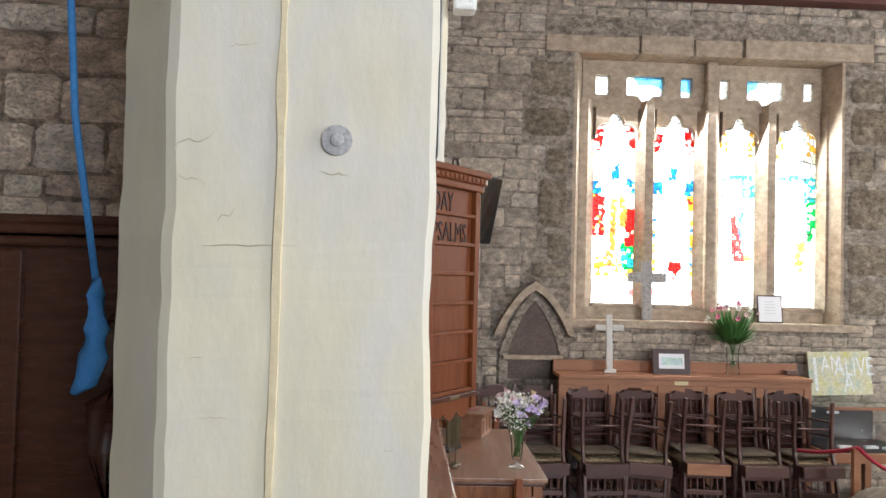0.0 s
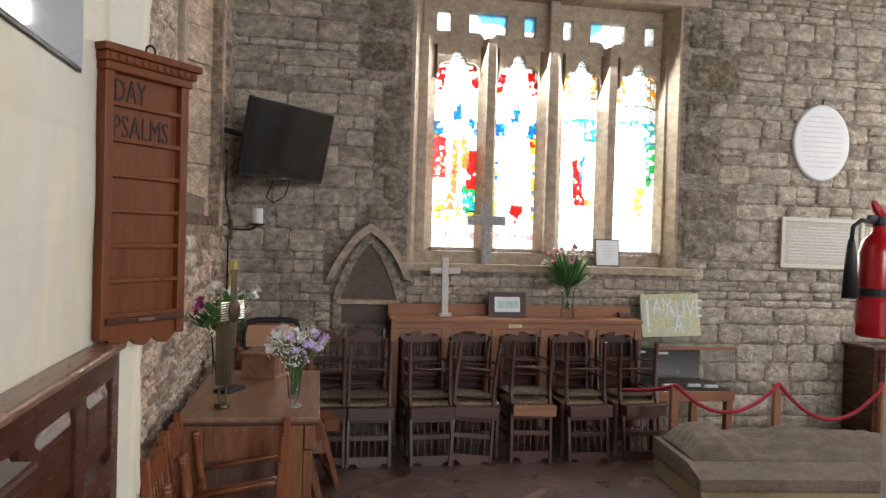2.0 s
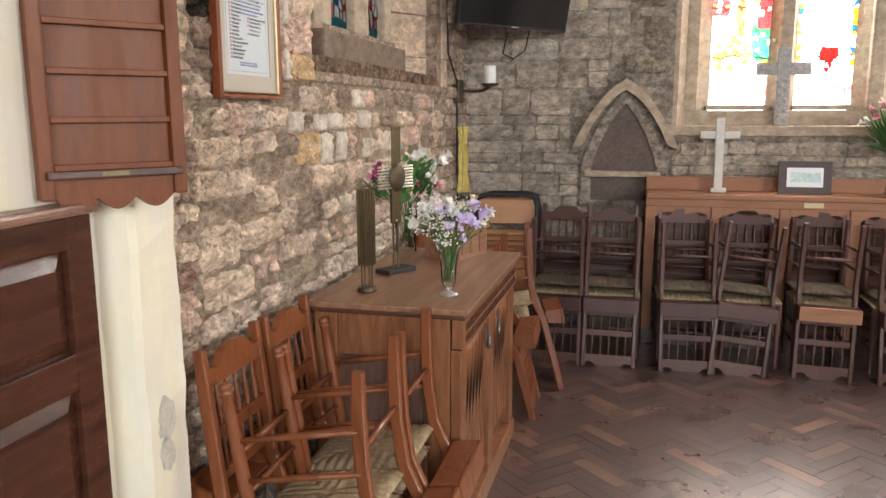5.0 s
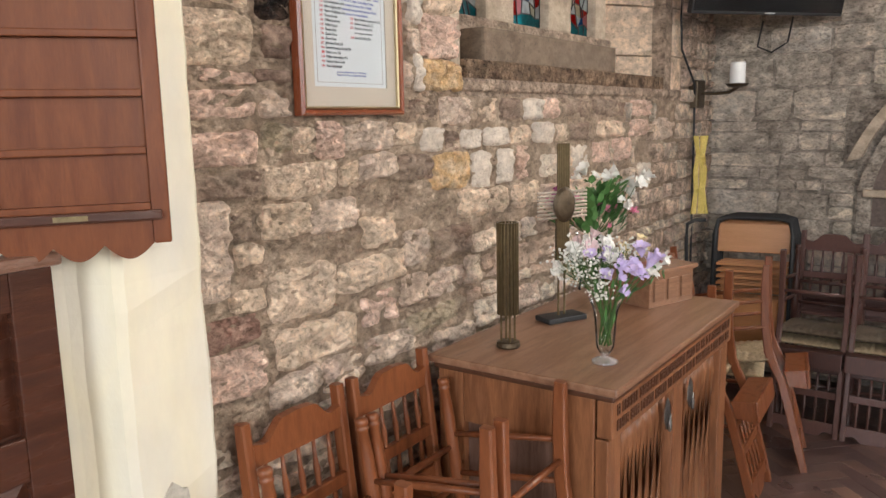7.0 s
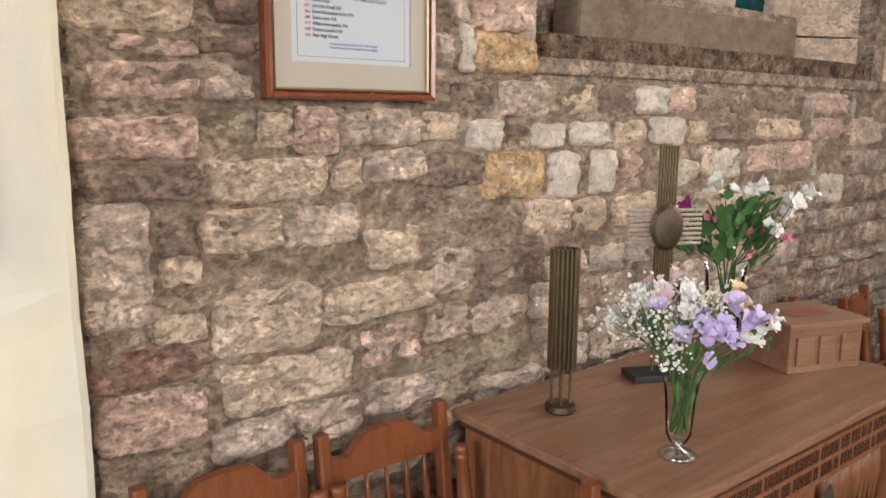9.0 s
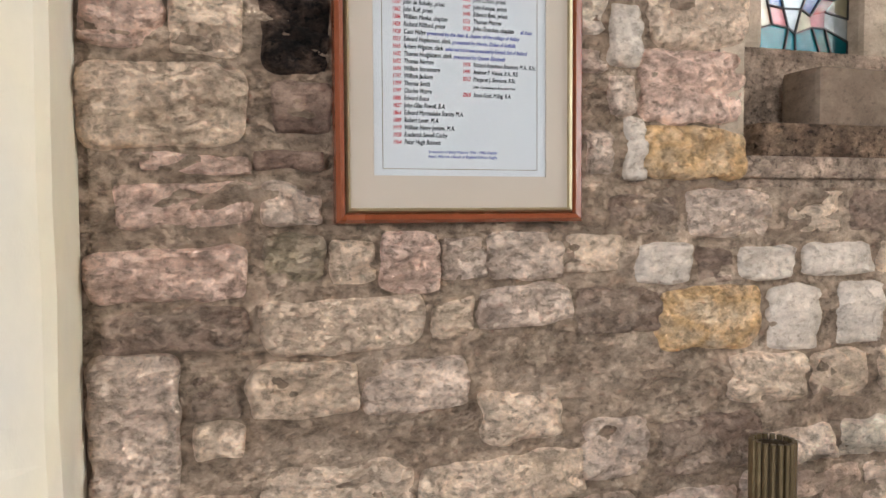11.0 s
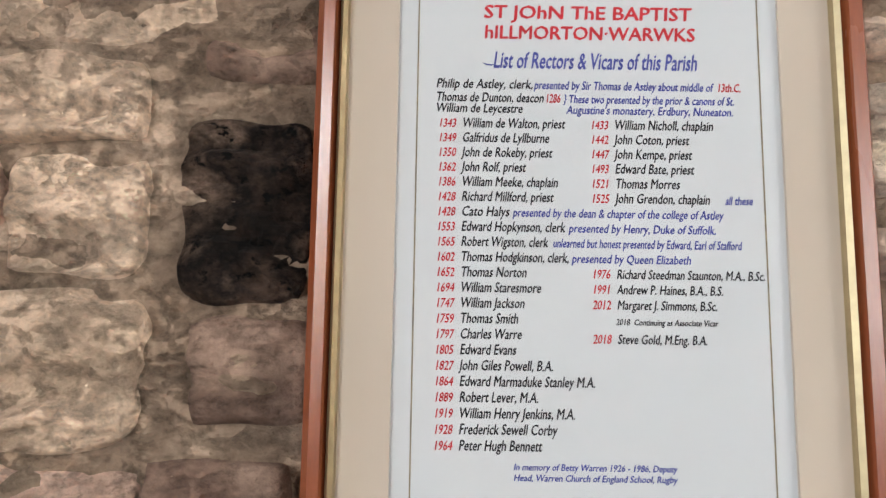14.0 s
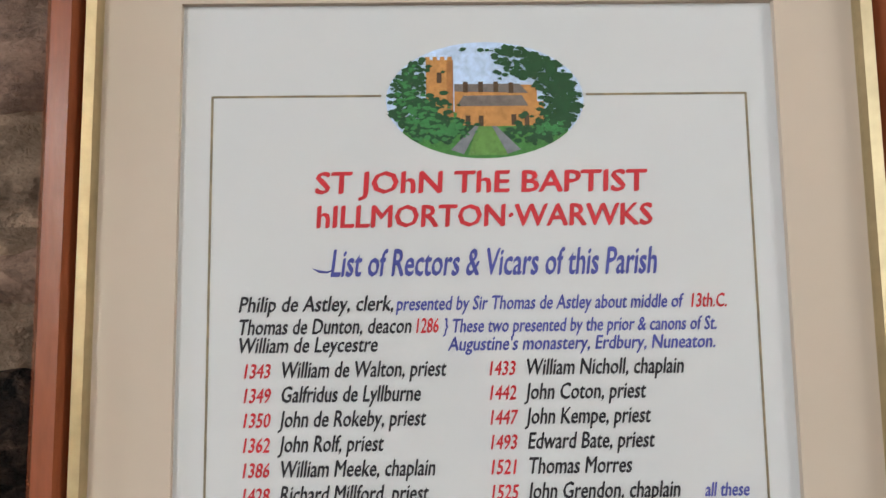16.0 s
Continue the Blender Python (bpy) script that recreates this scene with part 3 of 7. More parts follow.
def leaded(win_ob, a, b, z0, ztop, y, nx, nz, pick, seed, flip=None, singles=70):
    """Panes between jittered lead lines; each pane is its own part, the leads one."""
    rnd = random.Random(seed)
    P = [[(a + (b - a) * i / nx + (rnd.uniform(-0.45, 0.45) * (b - a) / nx if 0 < i < nx else 0),
           z0 + (ztop - z0) * j / nz + (rnd.uniform(-0.45, 0.45) * (ztop - z0) / nz if 0 < j < nz else 0)) for i in range(nx + 1)] for j in range(nz + 1)]
    lead, rest, count = bmesh.new(), {}, 0
    for j in range(nz):
        for i in range(nx):
            q = [P[j][i], P[j][i + 1], P[j + 1][i + 1], P[j + 1][i]]
            cx, cz = sum(p[0] for p in q) / 4, sum(p[1] for p in q) / 4
            kind = pick(2 * (cx - a) / (b - a) - 1, (cz - z0) / (ztop - z0), rnd.random())
            count += 1
            if count <= singles:
                part("pane", prism(q, y, y + 0.004, flip), GLASS[kind], win_ob)
            else:
                prism(q, y, y + 0.004, flip, rest.setdefault(kind, bmesh.new()))
    for kind, bmk in rest.items():
        tagged(part("small_panes", bmk, GLASS[kind], win_ob), kind="stuff")
    def bar(p, q, w):
        d = Vector((q[0] - p[0], q[1] - p[1])).normalized() * w
        prism([(p[0] + d.y, p[1] - d.x), (q[0] + d.y, q[1] - d.x), (q[0] - d.y, q[1] + d.x), (p[0] - d.y, p[1] + d.x)], y - 0.004, y - 0.0005, flip, lead)
    for j in range(nz + 1):
        for i in range(nx + 1):
            if i < nx and (j % 12 == 0 or rnd.random() < 0.72):
                bar(P[j][i], P[j][i + 1], 0.0045 if j % 12 == 0 else 0.0019)
            if j < nz and rnd.random() < 0.7:
                bar(P[j][i], P[j + 1][i], 0.0019)
    part("lead_lines", lead, LEAD, win_ob)


for i, (a, b) in enumerate(LIGHTS):
    leaded(win, a, b, Z0, ZT, 6.70, 14, 62, lambda s, h, r, i=i: scheme(i, s, h, r), 20 + i)
for i, (a, b, big) in enumerate(SMALL):
    leaded(win, a, b, 3.25, 3.53, 6.70, 3 if big else 1, 3, lambda s, h, r: "clear" if r < 0.8 else "sky", 40 + i)
SKYGLOW = glow("bright_hazy_sky", (0.93, 0.97, 1.0), 8.0)
tagged(part("backdrop", box(0.0, 5.2, 8.2, 8.3, 0.5, 5.5), SKYGLOW), "bright hazy daylight outside the window", "", "", "structure")

# ---- north window ----
winn = structure("window_2", box(WIN_N[0] - 0.02, WIN_N[1] + 0.35, 0, 1, 0, 1), MORTAR_N, "small leaded stained glass window in a deep stone recess")
winn.data.clear_geometry()
bmw = bmesh.new()
bm_box(bmw, -0.62, 0.012, 3.70, 5.85, 1.605, 1.645, 0.008)
bmw.to_mesh(winn.data)
bmw.free()
UPZ = Matrix(((1, 0, 0, 0), (0, 0, 1, 0), (0, 1, 0, 0), (0, 0, 0, 1)))
part("splay_near", prism([(0.006, 3.66), (0.006, 3.71), (-0.28, 3.83), (-0.6, 3.83), (-0.6, 3.66)], 1.645, 3.70, UPZ), DRESSED, winn)
zz, k = 1.646, 0
while zz < 3.65:
    h = (0.17, 0.24, 0.20, 0.29)[k % 4]
    o = (0.0, 0.012, -0.006)[k % 3]
    part("splay_block", prism([(0.004 + o * 0.4, 5.85), (0.004 + o * 0.4, 5.71 + o), (-0.28, 5.24 + o), (-0.6, 5.24), (-0.6, 5.85)], zz, min(3.70, zz + h - 0.008), UPZ), BUFF, winn)
    zz, k = zz + h, k + 1
part("back_panel", box(-0.30, -0.16, 3.8, 5.3, 1.64, 1.875, 0.01), MORTAR_N, winn)
part("sill_slab", box(-0.12, -0.02, 3.90, 5.02, 1.70, 1.815, 0.012), stone("brown_stone_slab", [(0.13, 0.092, 0.064), (0.18, 0.132, 0.094), (0.15, 0.108, 0.076)], None, 0.16, 0.35, 0.006, 0.14), winn, "long brown stone slab with a bevelled edge")
part("sill_bed", box(-0.15, -0.0, 3.76, 5.60, 1.645, 1.705, 0.006), stone("red_brown_ledge", [(0.20, 0.12, 0.075), (0.30, 0.20, 0.13), (0.22, 0.14, 0.09)], None, 0.45), winn)
NL = [(3.90, 4.16), (4.37, 4.66), (4.88, 5.14)]
xs = [3.82] + [q for p in NL for q in p] + [5.26]
for a, b in zip(xs[0::2], xs[1::2]):
    part("mullion", box(-0.30, -0.17, a, b, 1.87, 3.2, 0.015), DRESSED, winn)
part("head", box(-0.32, -0.15, 3.8, 5.3, 3.18, 3.72), DRESSED, winn)
YX = Matrix(((0, -1, 0, 0), (1, 0, 0, 0), (0, 0, 1, 0), (0, 0, 0, 1)))
for i, (a, b) in enumerate(NL):
    leaded(winn, a, b, 1.88, 3.2, 0.215, 6, 30, lambda s, h, r: "teal" if h < 0.04 else ("clear" if r < 0.35 else ("rose" if r < 0.5 else ("pale" if r < 0.7 else ("blue" if r < 0.85 else "red")))), 60 + i, YX)
tagged(part("backdrop", box(-2.0, -1.9, 2.5, 7.2, 1.0, 5.0), glow("shaded_daylight", (0.85, 0.92, 1.0), 0.9)), "pale daylight outside the small window", "", "", "structure")

# ---- niche ----
niche = structure("niche", holed(bmesh.new(), 0.70, 1.5, 0.80, 1.9, [], -0.02, -0.01, EAST), DRESSED, "pointed stone niche with a hood mould in the wall")
niche.data.clear_geometry()


def pointed(w, spring, rise, n=10):
    """Half outlines of a two-centred pointed arch of half width w."""
    r = (w * w + rise * rise) / (2 * w)
    pts = []
    for i in range(n + 1):
        z = rise * i / n
        pts.append((0.5 * (w - (r - math.sqrt(max(0, r * r - z * z)))) + 0.5 * w * (1 - i / n), spring + z))
    return [(-x, z) for x, z in pts] + [(x, z) for x, z in pts[::-1][1:]]


def arch_band(inner, outer, d0, d1, cx, y0):
    bmb = bmesh.new()
    for i in range(len(inner) - 1):
        prism([(cx + inner[i][0], inner[i][1]), (cx + inner[i + 1][0], inner[i + 1][1]), (cx + outer[i + 1][0], outer[i + 1][1]), (cx + outer[i][0], outer[i][1])], y0 - d0, y0 - d1, None, bmb)
    bmesh.ops.remove_doubles(bmb, verts=bmb.verts, dist=0.0005)
    return bmb


NC = 1.10
hood = arch_band(pointed(0.275, 1.275, 0.36), pointed(0.345, 1.25, 0.46), 0.075, -0.01, NC, FACE_E)
part("hood_mould", hood, DRESSED, niche)
ob = part("arch_moulding", arch_band(pointed(0.215, 1.12, 0.43), pointed(0.285, 1.12, 0.52), 0.03, -0.01, NC, FACE_E), MORTAR_E, niche)
part("jamb", box(NC - 0.29, NC - 0.215, 6.39, 6.43, 0.86, 1.12, 0.006), MORTAR_E, niche)
part("jamb", box(NC + 0.215, NC + 0.29, 6.39, 6.43, 0.86, 1.12, 0.006), MORTAR_E, niche)
# no hollow behind: the panel's dark colour stands for the recess's shade
part("recess_panel", prism([(NC + x, z) for x, z in pointed(0.22, 1.12, 0.435)][::1] + [(NC + 0.22, 0.90), (NC - 0.22, 0.90)], 6.405, 6.416), material("shaded_niche_stone", [(0.10, 0.075, 0.065), (0.16, 0.12, 0.10)], 0.85, 6, 50, 0.5), niche, "flat back of the niche, its shade put in as dark brown")
part("niche_ledge", box(NC - 0.26, NC + 0.24, 6.36, 6.43, 1.06, 1.10, 0.008), DRESSED, niche)

# ---- rubble stones ----
holes_e = [(1.36, 3.80, 1.33, 3.82), (0.80, 1.40, 0.86, 1.30), (0.74, 1.46, 1.26, 1.50), (0.90, 1.30, 1.5, 1.64), (0.98, 1.22, 1.6, 1.74), (1.15, 1.4, 3.62, 3.82), (3.75, 4.0, 3.62, 3.82)]
BIG = [  # large dressed quoins beside the east window: u, v, w, h
    (1.20, 3.42, 0.32, 0.30), (1.27, 2.72, 0.18, 0.22), (1.24, 2.36, 0.24, 0.42), (1.17, 3.05, 0.38, 0.24), (1.28, 2.0, 0.16, 0.22), (1.22, 1.80, 0.28, 0.12),
    (3.95, 3.42, 0.28, 0.22), (4.03, 3.10, 0.44, 0.32), (3.90, 2.77, 0.20, 0.26), (3.95, 2.40, 0.32, 0.36), (4.04, 1.96, 0.50, 0.28), (3.95, 1.62, 0.30, 0.26)]
holes_e += [(u - w / 2 - 0.01, u + w / 2 + 0.01, v - h / 2 - 0.01, v + h / 2 + 0.01) for u, v, w, h in BIG]
QUOIN = stone("quoin_stone", [(0.36, 0.29, 0.21), (0.44, 0.37, 0.28), (0.32, 0.26, 0.19)], contrast=0.3)
me = stone_mesh("quoin", QUOIN, 5)
for u, v, w, h in BIG:
    same_part("quoin", me, wall_east, EAST @ pose(u, v, 0, 0, 0, 180 if u > 2 else 0) @ Matrix.Diagonal((w, h, 0.022, 1)))
lay(wall_east, EAST, courses(0.0, 7.0, 0.02, 4.12, holes_e, 0.06, 0.19, 0.11, 0.42, 3), (STONE_E, STONE_E2), (1.6, 1.9))

# ---- rubble of the north wall: the telling stones, then the courses round them ----
FAINT = dict(contrast=0.19, relief=1.0, dist=0.022, speck=0.17)
LICHEN = stone("lichened_stone", [(0.44, 0.35, 0.24), (0.52, 0.41, 0.31), (0.41, 0.33, 0.22), (0.52, 0.42, 0.32)], None, **FAINT)
BROWN = stone("brown_rubble", [(0.323, 0.223, 0.161), (0.430, 0.323, 0.242), (0.295, 0.205, 0.153), (0.466, 0.358, 0.269)], None, **FAINT)
PEACH = stone("peach_sandstone", [(0.676, 0.502, 0.356), (0.772, 0.598, 0.444), (0.598, 0.454, 0.337)], None, **FAINT)
REDST = stone("dark_red_sandstone", [(0.304, 0.153, 0.115), (0.412, 0.259, 0.198), (0.250, 0.115, 0.090)], None, **FAINT)


def hewn(name, mat, w, h, seed, proud=0.022, rag=1.0, cell=0.007):
    """A rough block w by h: broken outline, ledges along the bed and a pitted face."""
    rnd_ = random.Random(seed)
    off = Vector((rnd_.uniform(0, 90), rnd_.uniform(0, 90), seed * 0.37))
    nu, nv = max(8, round(w / cell)), max(7, round(h / cell))
    skew = [rnd_.uniform(-0.07, 0.05) for _ in range(4)]
    pts_, quads = [], []
    for j in range(nv + 1):
        for i in range(nu + 1):
            p, q = 2 * i / nu - 1, 2 * j / nv - 1
            x = 0.5 * w * p * (1 + 0.5 * (skew[0] * (1 + q) + skew[1] * (1 - q))) * (1 - 0.13 * abs(p) ** 2 * abs(q) ** 5)
            y = 0.5 * h * q * (1 + 0.5 * (skew[2] * (1 + p) + skew[3] * (1 - p))) * (1 - 0.16 * abs(q) ** 2 * abs(p) ** 6)
            x += 0.009 * abs(p) ** 3 * noise.noise(off + Vector((x * 9 + 7, y * 26, 0)))
            y += 0.009 * abs(q) ** 3 * noise.noise(off + Vector((x * 22, y * 9 + 5, 0)))
            lump = noise.fractal(off + Vector((x * 20, y * 26, 0)), 0.8, 2.2, 5)
            ledge = noise.noise(off + Vector((x * 9, y * 46 + 1.4 * noise.noise(off + Vector((x * 14, y * 8, 3))), 7)))
            step = max(-1.0, min(1.0, ledge * 4.5))
            face = max(0.0, (1 - abs(p) ** 9) * (1 - abs(q) ** 7)) ** 0.5
            z = proud * face + face * rag * (0.0090 * lump + 0.0072 * step) + 0.004 * q * skew[0] * 20 * face
            if i in (0, nu) or j in (0, nv):
                z = -0.012
            pts_.append((x, y, z))
    for j in range(nv):
        for i in range(nu):
            k_ = j * (nu + 1) + i
            quads.append((k_, k_ + 1, k_ + nu + 2, k_ + nu + 1))
    me_ = bpy.data.meshes.new(name)
    me_.from_pydata(pts_, [], quads)
    me_.materials.append(mat)
    me_.polygons.foreach_set("use_smooth", [True] * len(me_.polygons))
    return me_


# u, v, width, height, material
BY_PIER = [
    (2.716, 1.811, 0.111, 0.082, PINK), (2.823, 1.814, 0.104, 0.094, BUFF), (2.765, 1.696, 0.223, 0.110, BUFF), (2.944, 1.813, 0.10, 0.125, BLACKISH),
    (2.950, 1.698, 0.094, 0.078, DARKBROWN), (2.808, 1.618, 0.150, 0.030, PINK), (2.933, 1.625, 0.105, 0.030, DARKBROWN), (2.793, 1.562, 0.185, 0.066, PINK),
    (2.935, 1.563, 0.090, 0.064, GREYST), (2.769, 1.466, 0.208, 0.078, PINK), (2.940, 1.485, 0.090, 0.072, LICHEN), (2.778, 1.392, 0.192, 0.064, BROWN),
    (2.80, 2.02, 0.25, 0.16, BUFF), (2.77, 1.895, 0.20, 0.072, BUFF), (2.955, 1.945, 0.09, 0.085, DARKBROWN), (2.95, 2.05, 0.10, 0.11, DARKBROWN),
    (2.721, 1.252, 0.118, 0.215, GREYST), (2.828, 1.293, 0.076, 0.066, BROWN), (2.829, 1.231, 0.070, 0.052, BUFF), (2.756, 1.069, 0.190, 0.072, REDST),
    (2.768, 0.971, 0.200, 0.108, PINK), (2.823, 1.130, 0.105, 0.055, BUFF)]
UNDER_PICTURE = [
    (3.023, 1.478, 0.073, 0.067, BUFF), (3.108, 1.475, 0.094, 0.088, PINK), (3.195, 1.479, 0.074, 0.068, GREYST), (3.298, 1.481, 0.127, 0.078, GREYST),
    (3.417, 1.481, 0.103, 0.066, BUFF), (3.010, 1.385, 0.243, 0.080, PEACH), (3.178, 1.390, 0.070, 0.074, BUFF), (3.298, 1.400, 0.160, 0.066, GREYST),
    (3.465, 1.386, 0.150, 0.074, BROWN), (2.952, 1.294, 0.155, 0.077, BUFF), (3.120, 1.290, 0.165, 0.080, GREYST), (3.000, 1.117, 0.224, 0.130, PEACH),
    (3.262, 1.123, 0.270, 0.086, BUFF), (3.288, 1.017, 0.163, 0.090, PINK), (3.040, 0.985, 0.290, 0.096, BUFF), (2.960, 0.890, 0.164, 0.070, GREYST),
    (3.326, 0.897, 0.228, 0.075, GREYST), (3.290, 1.232, 0.150, 0.090, BUFF), (3.461, 1.155, 0.120, 0.100, GREYST), (3.651, 1.145, 0.203, 0.100, BROWN),
    (3.550, 0.933, 0.321, 0.064, LICHEN), (3.652, 0.842, 0.229, 0.075, GREYST)]
PALE_PATCH = [
    (3.642, 1.366, 0.205, 0.108, YELLOW), (3.822, 1.357, 0.122, 0.115, PALE), (3.974, 1.360, 0.112, 0.118, PALE), (4.097, 1.367, 0.088, 0.112, PINK),
    (3.553, 1.463, 0.105, 0.070, PALE), (3.654, 1.459, 0.072, 0.066, BROWN), (3.763, 1.457, 0.126, 0.064, PALE), (3.920, 1.460, 0.158, 0.066, PALE),
    (4.083, 1.464, 0.136, 0.070, BUFF), (4.258, 1.464, 0.165, 0.080, PALE), (4.413, 1.460, 0.095, 0.072, BUFF), (3.682, 1.544, 0.170, 0.082, GREYST),
    (3.866, 1.549, 0.136, 0.084, BUFF), (4.018, 1.550, 0.136, 0.082, BROWN), (4.174, 1.548, 0.146, 0.084, PALE), (4.323, 1.551, 0.118, 0.084, PINK),
    (3.767, 1.252, 0.159, 0.088, BUFF), (3.927, 1.245, 0.137, 0.092, BUFF), (4.122, 1.248, 0.205, 0.094, BUFF), (3.511, 1.545, 0.122, 0.068, BROWN)]
BY_WINDOW = [
    (3.606, 1.756, 0.203, 0.120, PINK), (3.611, 1.647, 0.203, 0.086, YELLOW), (3.467, 1.737, 0.052, 0.070, GREYST), (3.425, 1.644, 0.050, 0.073, GREYST),
    (3.494, 1.652, 0.046, 0.100, PALE), (3.474, 1.832, 0.060, 0.100, PALE), (4.582, 1.362, 0.171, 0.101, PALE), (4.795, 1.368, 0.180, 0.096, PINK),
    (5.030, 1.372, 0.200, 0.099, PINK), (5.307, 1.243, 0.220, 0.115, PALE), (4.462, 1.374, 0.062, 0.096, BUFF), (4.886, 1.553, 0.350, 0.078, BROWN),
    (5.258, 1.553, 0.260, 0.080, PINK), (5.599, 1.452, 0.330, 0.110, GREYST), (4.900, 1.464, 0.300, 0.076, BUFF), (5.230, 1.463, 0.240, 0.086, PINK),
    (4.532, 1.553, 0.220, 0.080, BROWN), (4.60, 1.464, 0.20, 0.076, BROWN), (3.612, 1.93, 0.19, 0.20, BUFF)]
SET = BY_PIER + UNDER_PICTURE + PALE_PATCH + BY_WINDOW
SMOOTHER = {PEACH: 0.6, YELLOW: 0.3, PALE: 0.55}
for i, (u, v, w, h, mt) in enumerate(SET):
    same_part("stone", hewn("stone", mt, w * 1.06, h * 1.10, 200 + i, 0.012 + (i * 31 % 7) * 0.0017, SMOOTHER.get(mt, 1.0), 0.0062 if u < 3.8 else 0.011), wall_north, NORTH @ pose(u, v, 0, 0, 0, (i * 37 % 5) - 2))
holes_n = [(3.66, 5.86, 1.595, 3.75), (3.0, 3.376, 1.545, 2.10)] + [(u - w / 2 - 0.004, u + w / 2 + 0.004, v - h / 2 - 0.003, v + h / 2 + 0.003) for u, v, w, h, _ in SET]
fill = courses(2.66, 6.41, 0.02, 4.4, holes_n, 0.05, 0.12, 0.07, 0.24, 12, 0.014)
fill.sort(key=lambda q: (q[0] - 3.3) ** 2 + (q[1] - 1.3) ** 2)
rnd = random.Random(77)
for i, (u, v, w, h, a) in enumerate(fill[:205]):
    same_part("stone", hewn("stone", STONE_N, w * 1.12, h * 1.14, 600 + i, rnd.uniform(0.010, 0.024), 1.1, 0.009), wall_north, NORTH @ pose(u, v, 0, 0, 0, a))
lay(wall_north, NORTH, fill[205:], (STONE_N, STONE_N2), (3.2, 1.4), 0, (0.010, 0.034))
# the uneven lime bedding that half buries the stones
BEDDING = stone("rough_lime_bedding", [(0.388, 0.285, 0.202), (0.473, 0.359, 0.259), (0.354, 0.259, 0.185), (0.440, 0.330, 0.240), (0.539, 0.413, 0.307), (0.388, 0.290, 0.216)], None, 0.19, 1.0, 0.022, 0.17)


def bedding(u0, u1, v0, v1, step=0.0135):
    """A lumpy skin over the wall, broken in ledges, thin behind the picture."""
    nu, nv = round((u1 - u0) / step), round((v1 - v0) / step)
    pts_, quads = [], []
    for j in range(nv + 1):
        for i in range(nu + 1):
            u, v = u0 + (u1 - u0) * i / nu, v0 + (v1 - v0) * j / nv
            q = Vector((u, v * 1.6, 0.3))
            lump = noise.fractal(q * 13, 0.8, 2.2, 5)
            ledge = noise.noise(Vector((u * 8, v * 42 + 1.4 * noise.noise(Vector((u * 13, v * 7, 3))), 7)))
            w = min(0.020, max(0.0005, 0.0052 + 0.0070 * lump + 0.0045 * max(-1.0, min(1.0, ledge * 4.0))))
            if 2.98 < u < 3.40 and 1.53 < v < 2.12:
                w = min(w, 0.008)
            pts_.append(tuple(NORTH @ Vector((u, v, w))))
    for j in range(nv):
        for i in range(nu):
            k_ = j * (nu + 1) + i
            quads.append((k_, k_ + 1, k_ + nu + 2, k_ + nu + 1))
    me_ = bpy.data.meshes.new("bedding")
    me_.from_pydata(pts_, [], quads)
    me_.materials.append(BEDDING)
    me_.polygons.foreach_set("use_smooth", [True] * len(me_.polygons))
    bed = new("lime_bedding", me_)
    bed.parent = wall_north
    tagged(bed, kind="stuff")


bedding(2.672, 3.9, 0.5, 1.59, 0.0075)
bedding(3.9, 6.38, 0.02, 1.59)
bedding(2.672, 3.655, 1.59, 2.7, 0.0075)
NAVE = Matrix(((1, 0, 0, 0), (0, 0, -1, 2.66), (0, 1, 0, 0), (0, 0, 0, 1)))
lay(wall_back, NAVE, courses(-2.5, -0.54, 1.5, 3.6, [], 0.08, 0.18, 0.12, 0.34, 15), (STONE_N, STONE_N2), (-0.9, 2.2), 120)

# ---- herringbone parquet ----
PARQ = [(0.070, 0.038, 0.033), (0.100, 0.055, 0.046), (0.084, 0.048, 0.041), (0.118, 0.066, 0.052), (0.074, 0.044, 0.039), (0.230, 0.125, 0.085)]
WOODBLOCK = material("parquet_block", PARQ, 0.30, 4, 90, 0.12, rand="object", stain=0.25, dist=0.002, spec=1.0, coat=0.8)
WOODBLOCK2 = material("parquet_block_far", PARQ, 0.30, 4, 90, 0.12, rand="island", stain=0.25, dist=0.002, spec=1.0, coat=0.8)
BL, BW = 0.28, 0.07
bmb = box(-BL / 2 + 0.0005, BL / 2 - 0.0005, -BW / 2 + 0.0005, BW / 2 - 0.0005, -0.008, 0.0)
for v in bmb.verts:
    if v.co.z > -0.004:
        v.co.x *= 0.997
        v.co.y *= 0.988
block = bpy.data.meshes.new("block")
bmb.to_mesh(block)
bmb.free()
block.materials.append(WOODBLOCK)
blocks = []
n = round(BL / BW)
for i in range(-70, 140):
    for j in range(-30, 60):
        # each pair of an L steps down the diagonal
        x, y = (i + j * n) * BW, (i - j * n) * BW
        for dx, dy, a in ((BL / 2, BW / 2, 0), (BW / 2 , BW + BL / 2, 90)):
            p = Vector((x + dx, y + dy, 0))
            q = pose(0, 0, 0, 0, 0, 45) @ p
            if 0.03 < q.x < 6.95 and -3.9 < q.y < 6.38:
                blocks.append((q.x, q.y, a + 45))
blocks.sort(key=lambda b: (b[0] - 1.5) ** 2 + (b[1] - 4.8) ** 2)
rnd = random.Random(4)
verts, faces = [], []
for i, (x, y, a) in enumerate(blocks):
    m = pose(x, y, rnd.uniform(-0.0012, 0.0), rnd.uniform(-0.15, 0.15), rnd.uniform(-0.15, 0.15), a)
    if i < 295:
        same_part("parquet_block", block, floor_ob, m)
    else:
        k = len(verts)
        verts += [tuple(m @ q.co) for q in block.vertices]
        faces += [tuple(k + j for j in p.vertices) for p in block.polygons]
me = bpy.data.meshes.new("parquet_blocks")
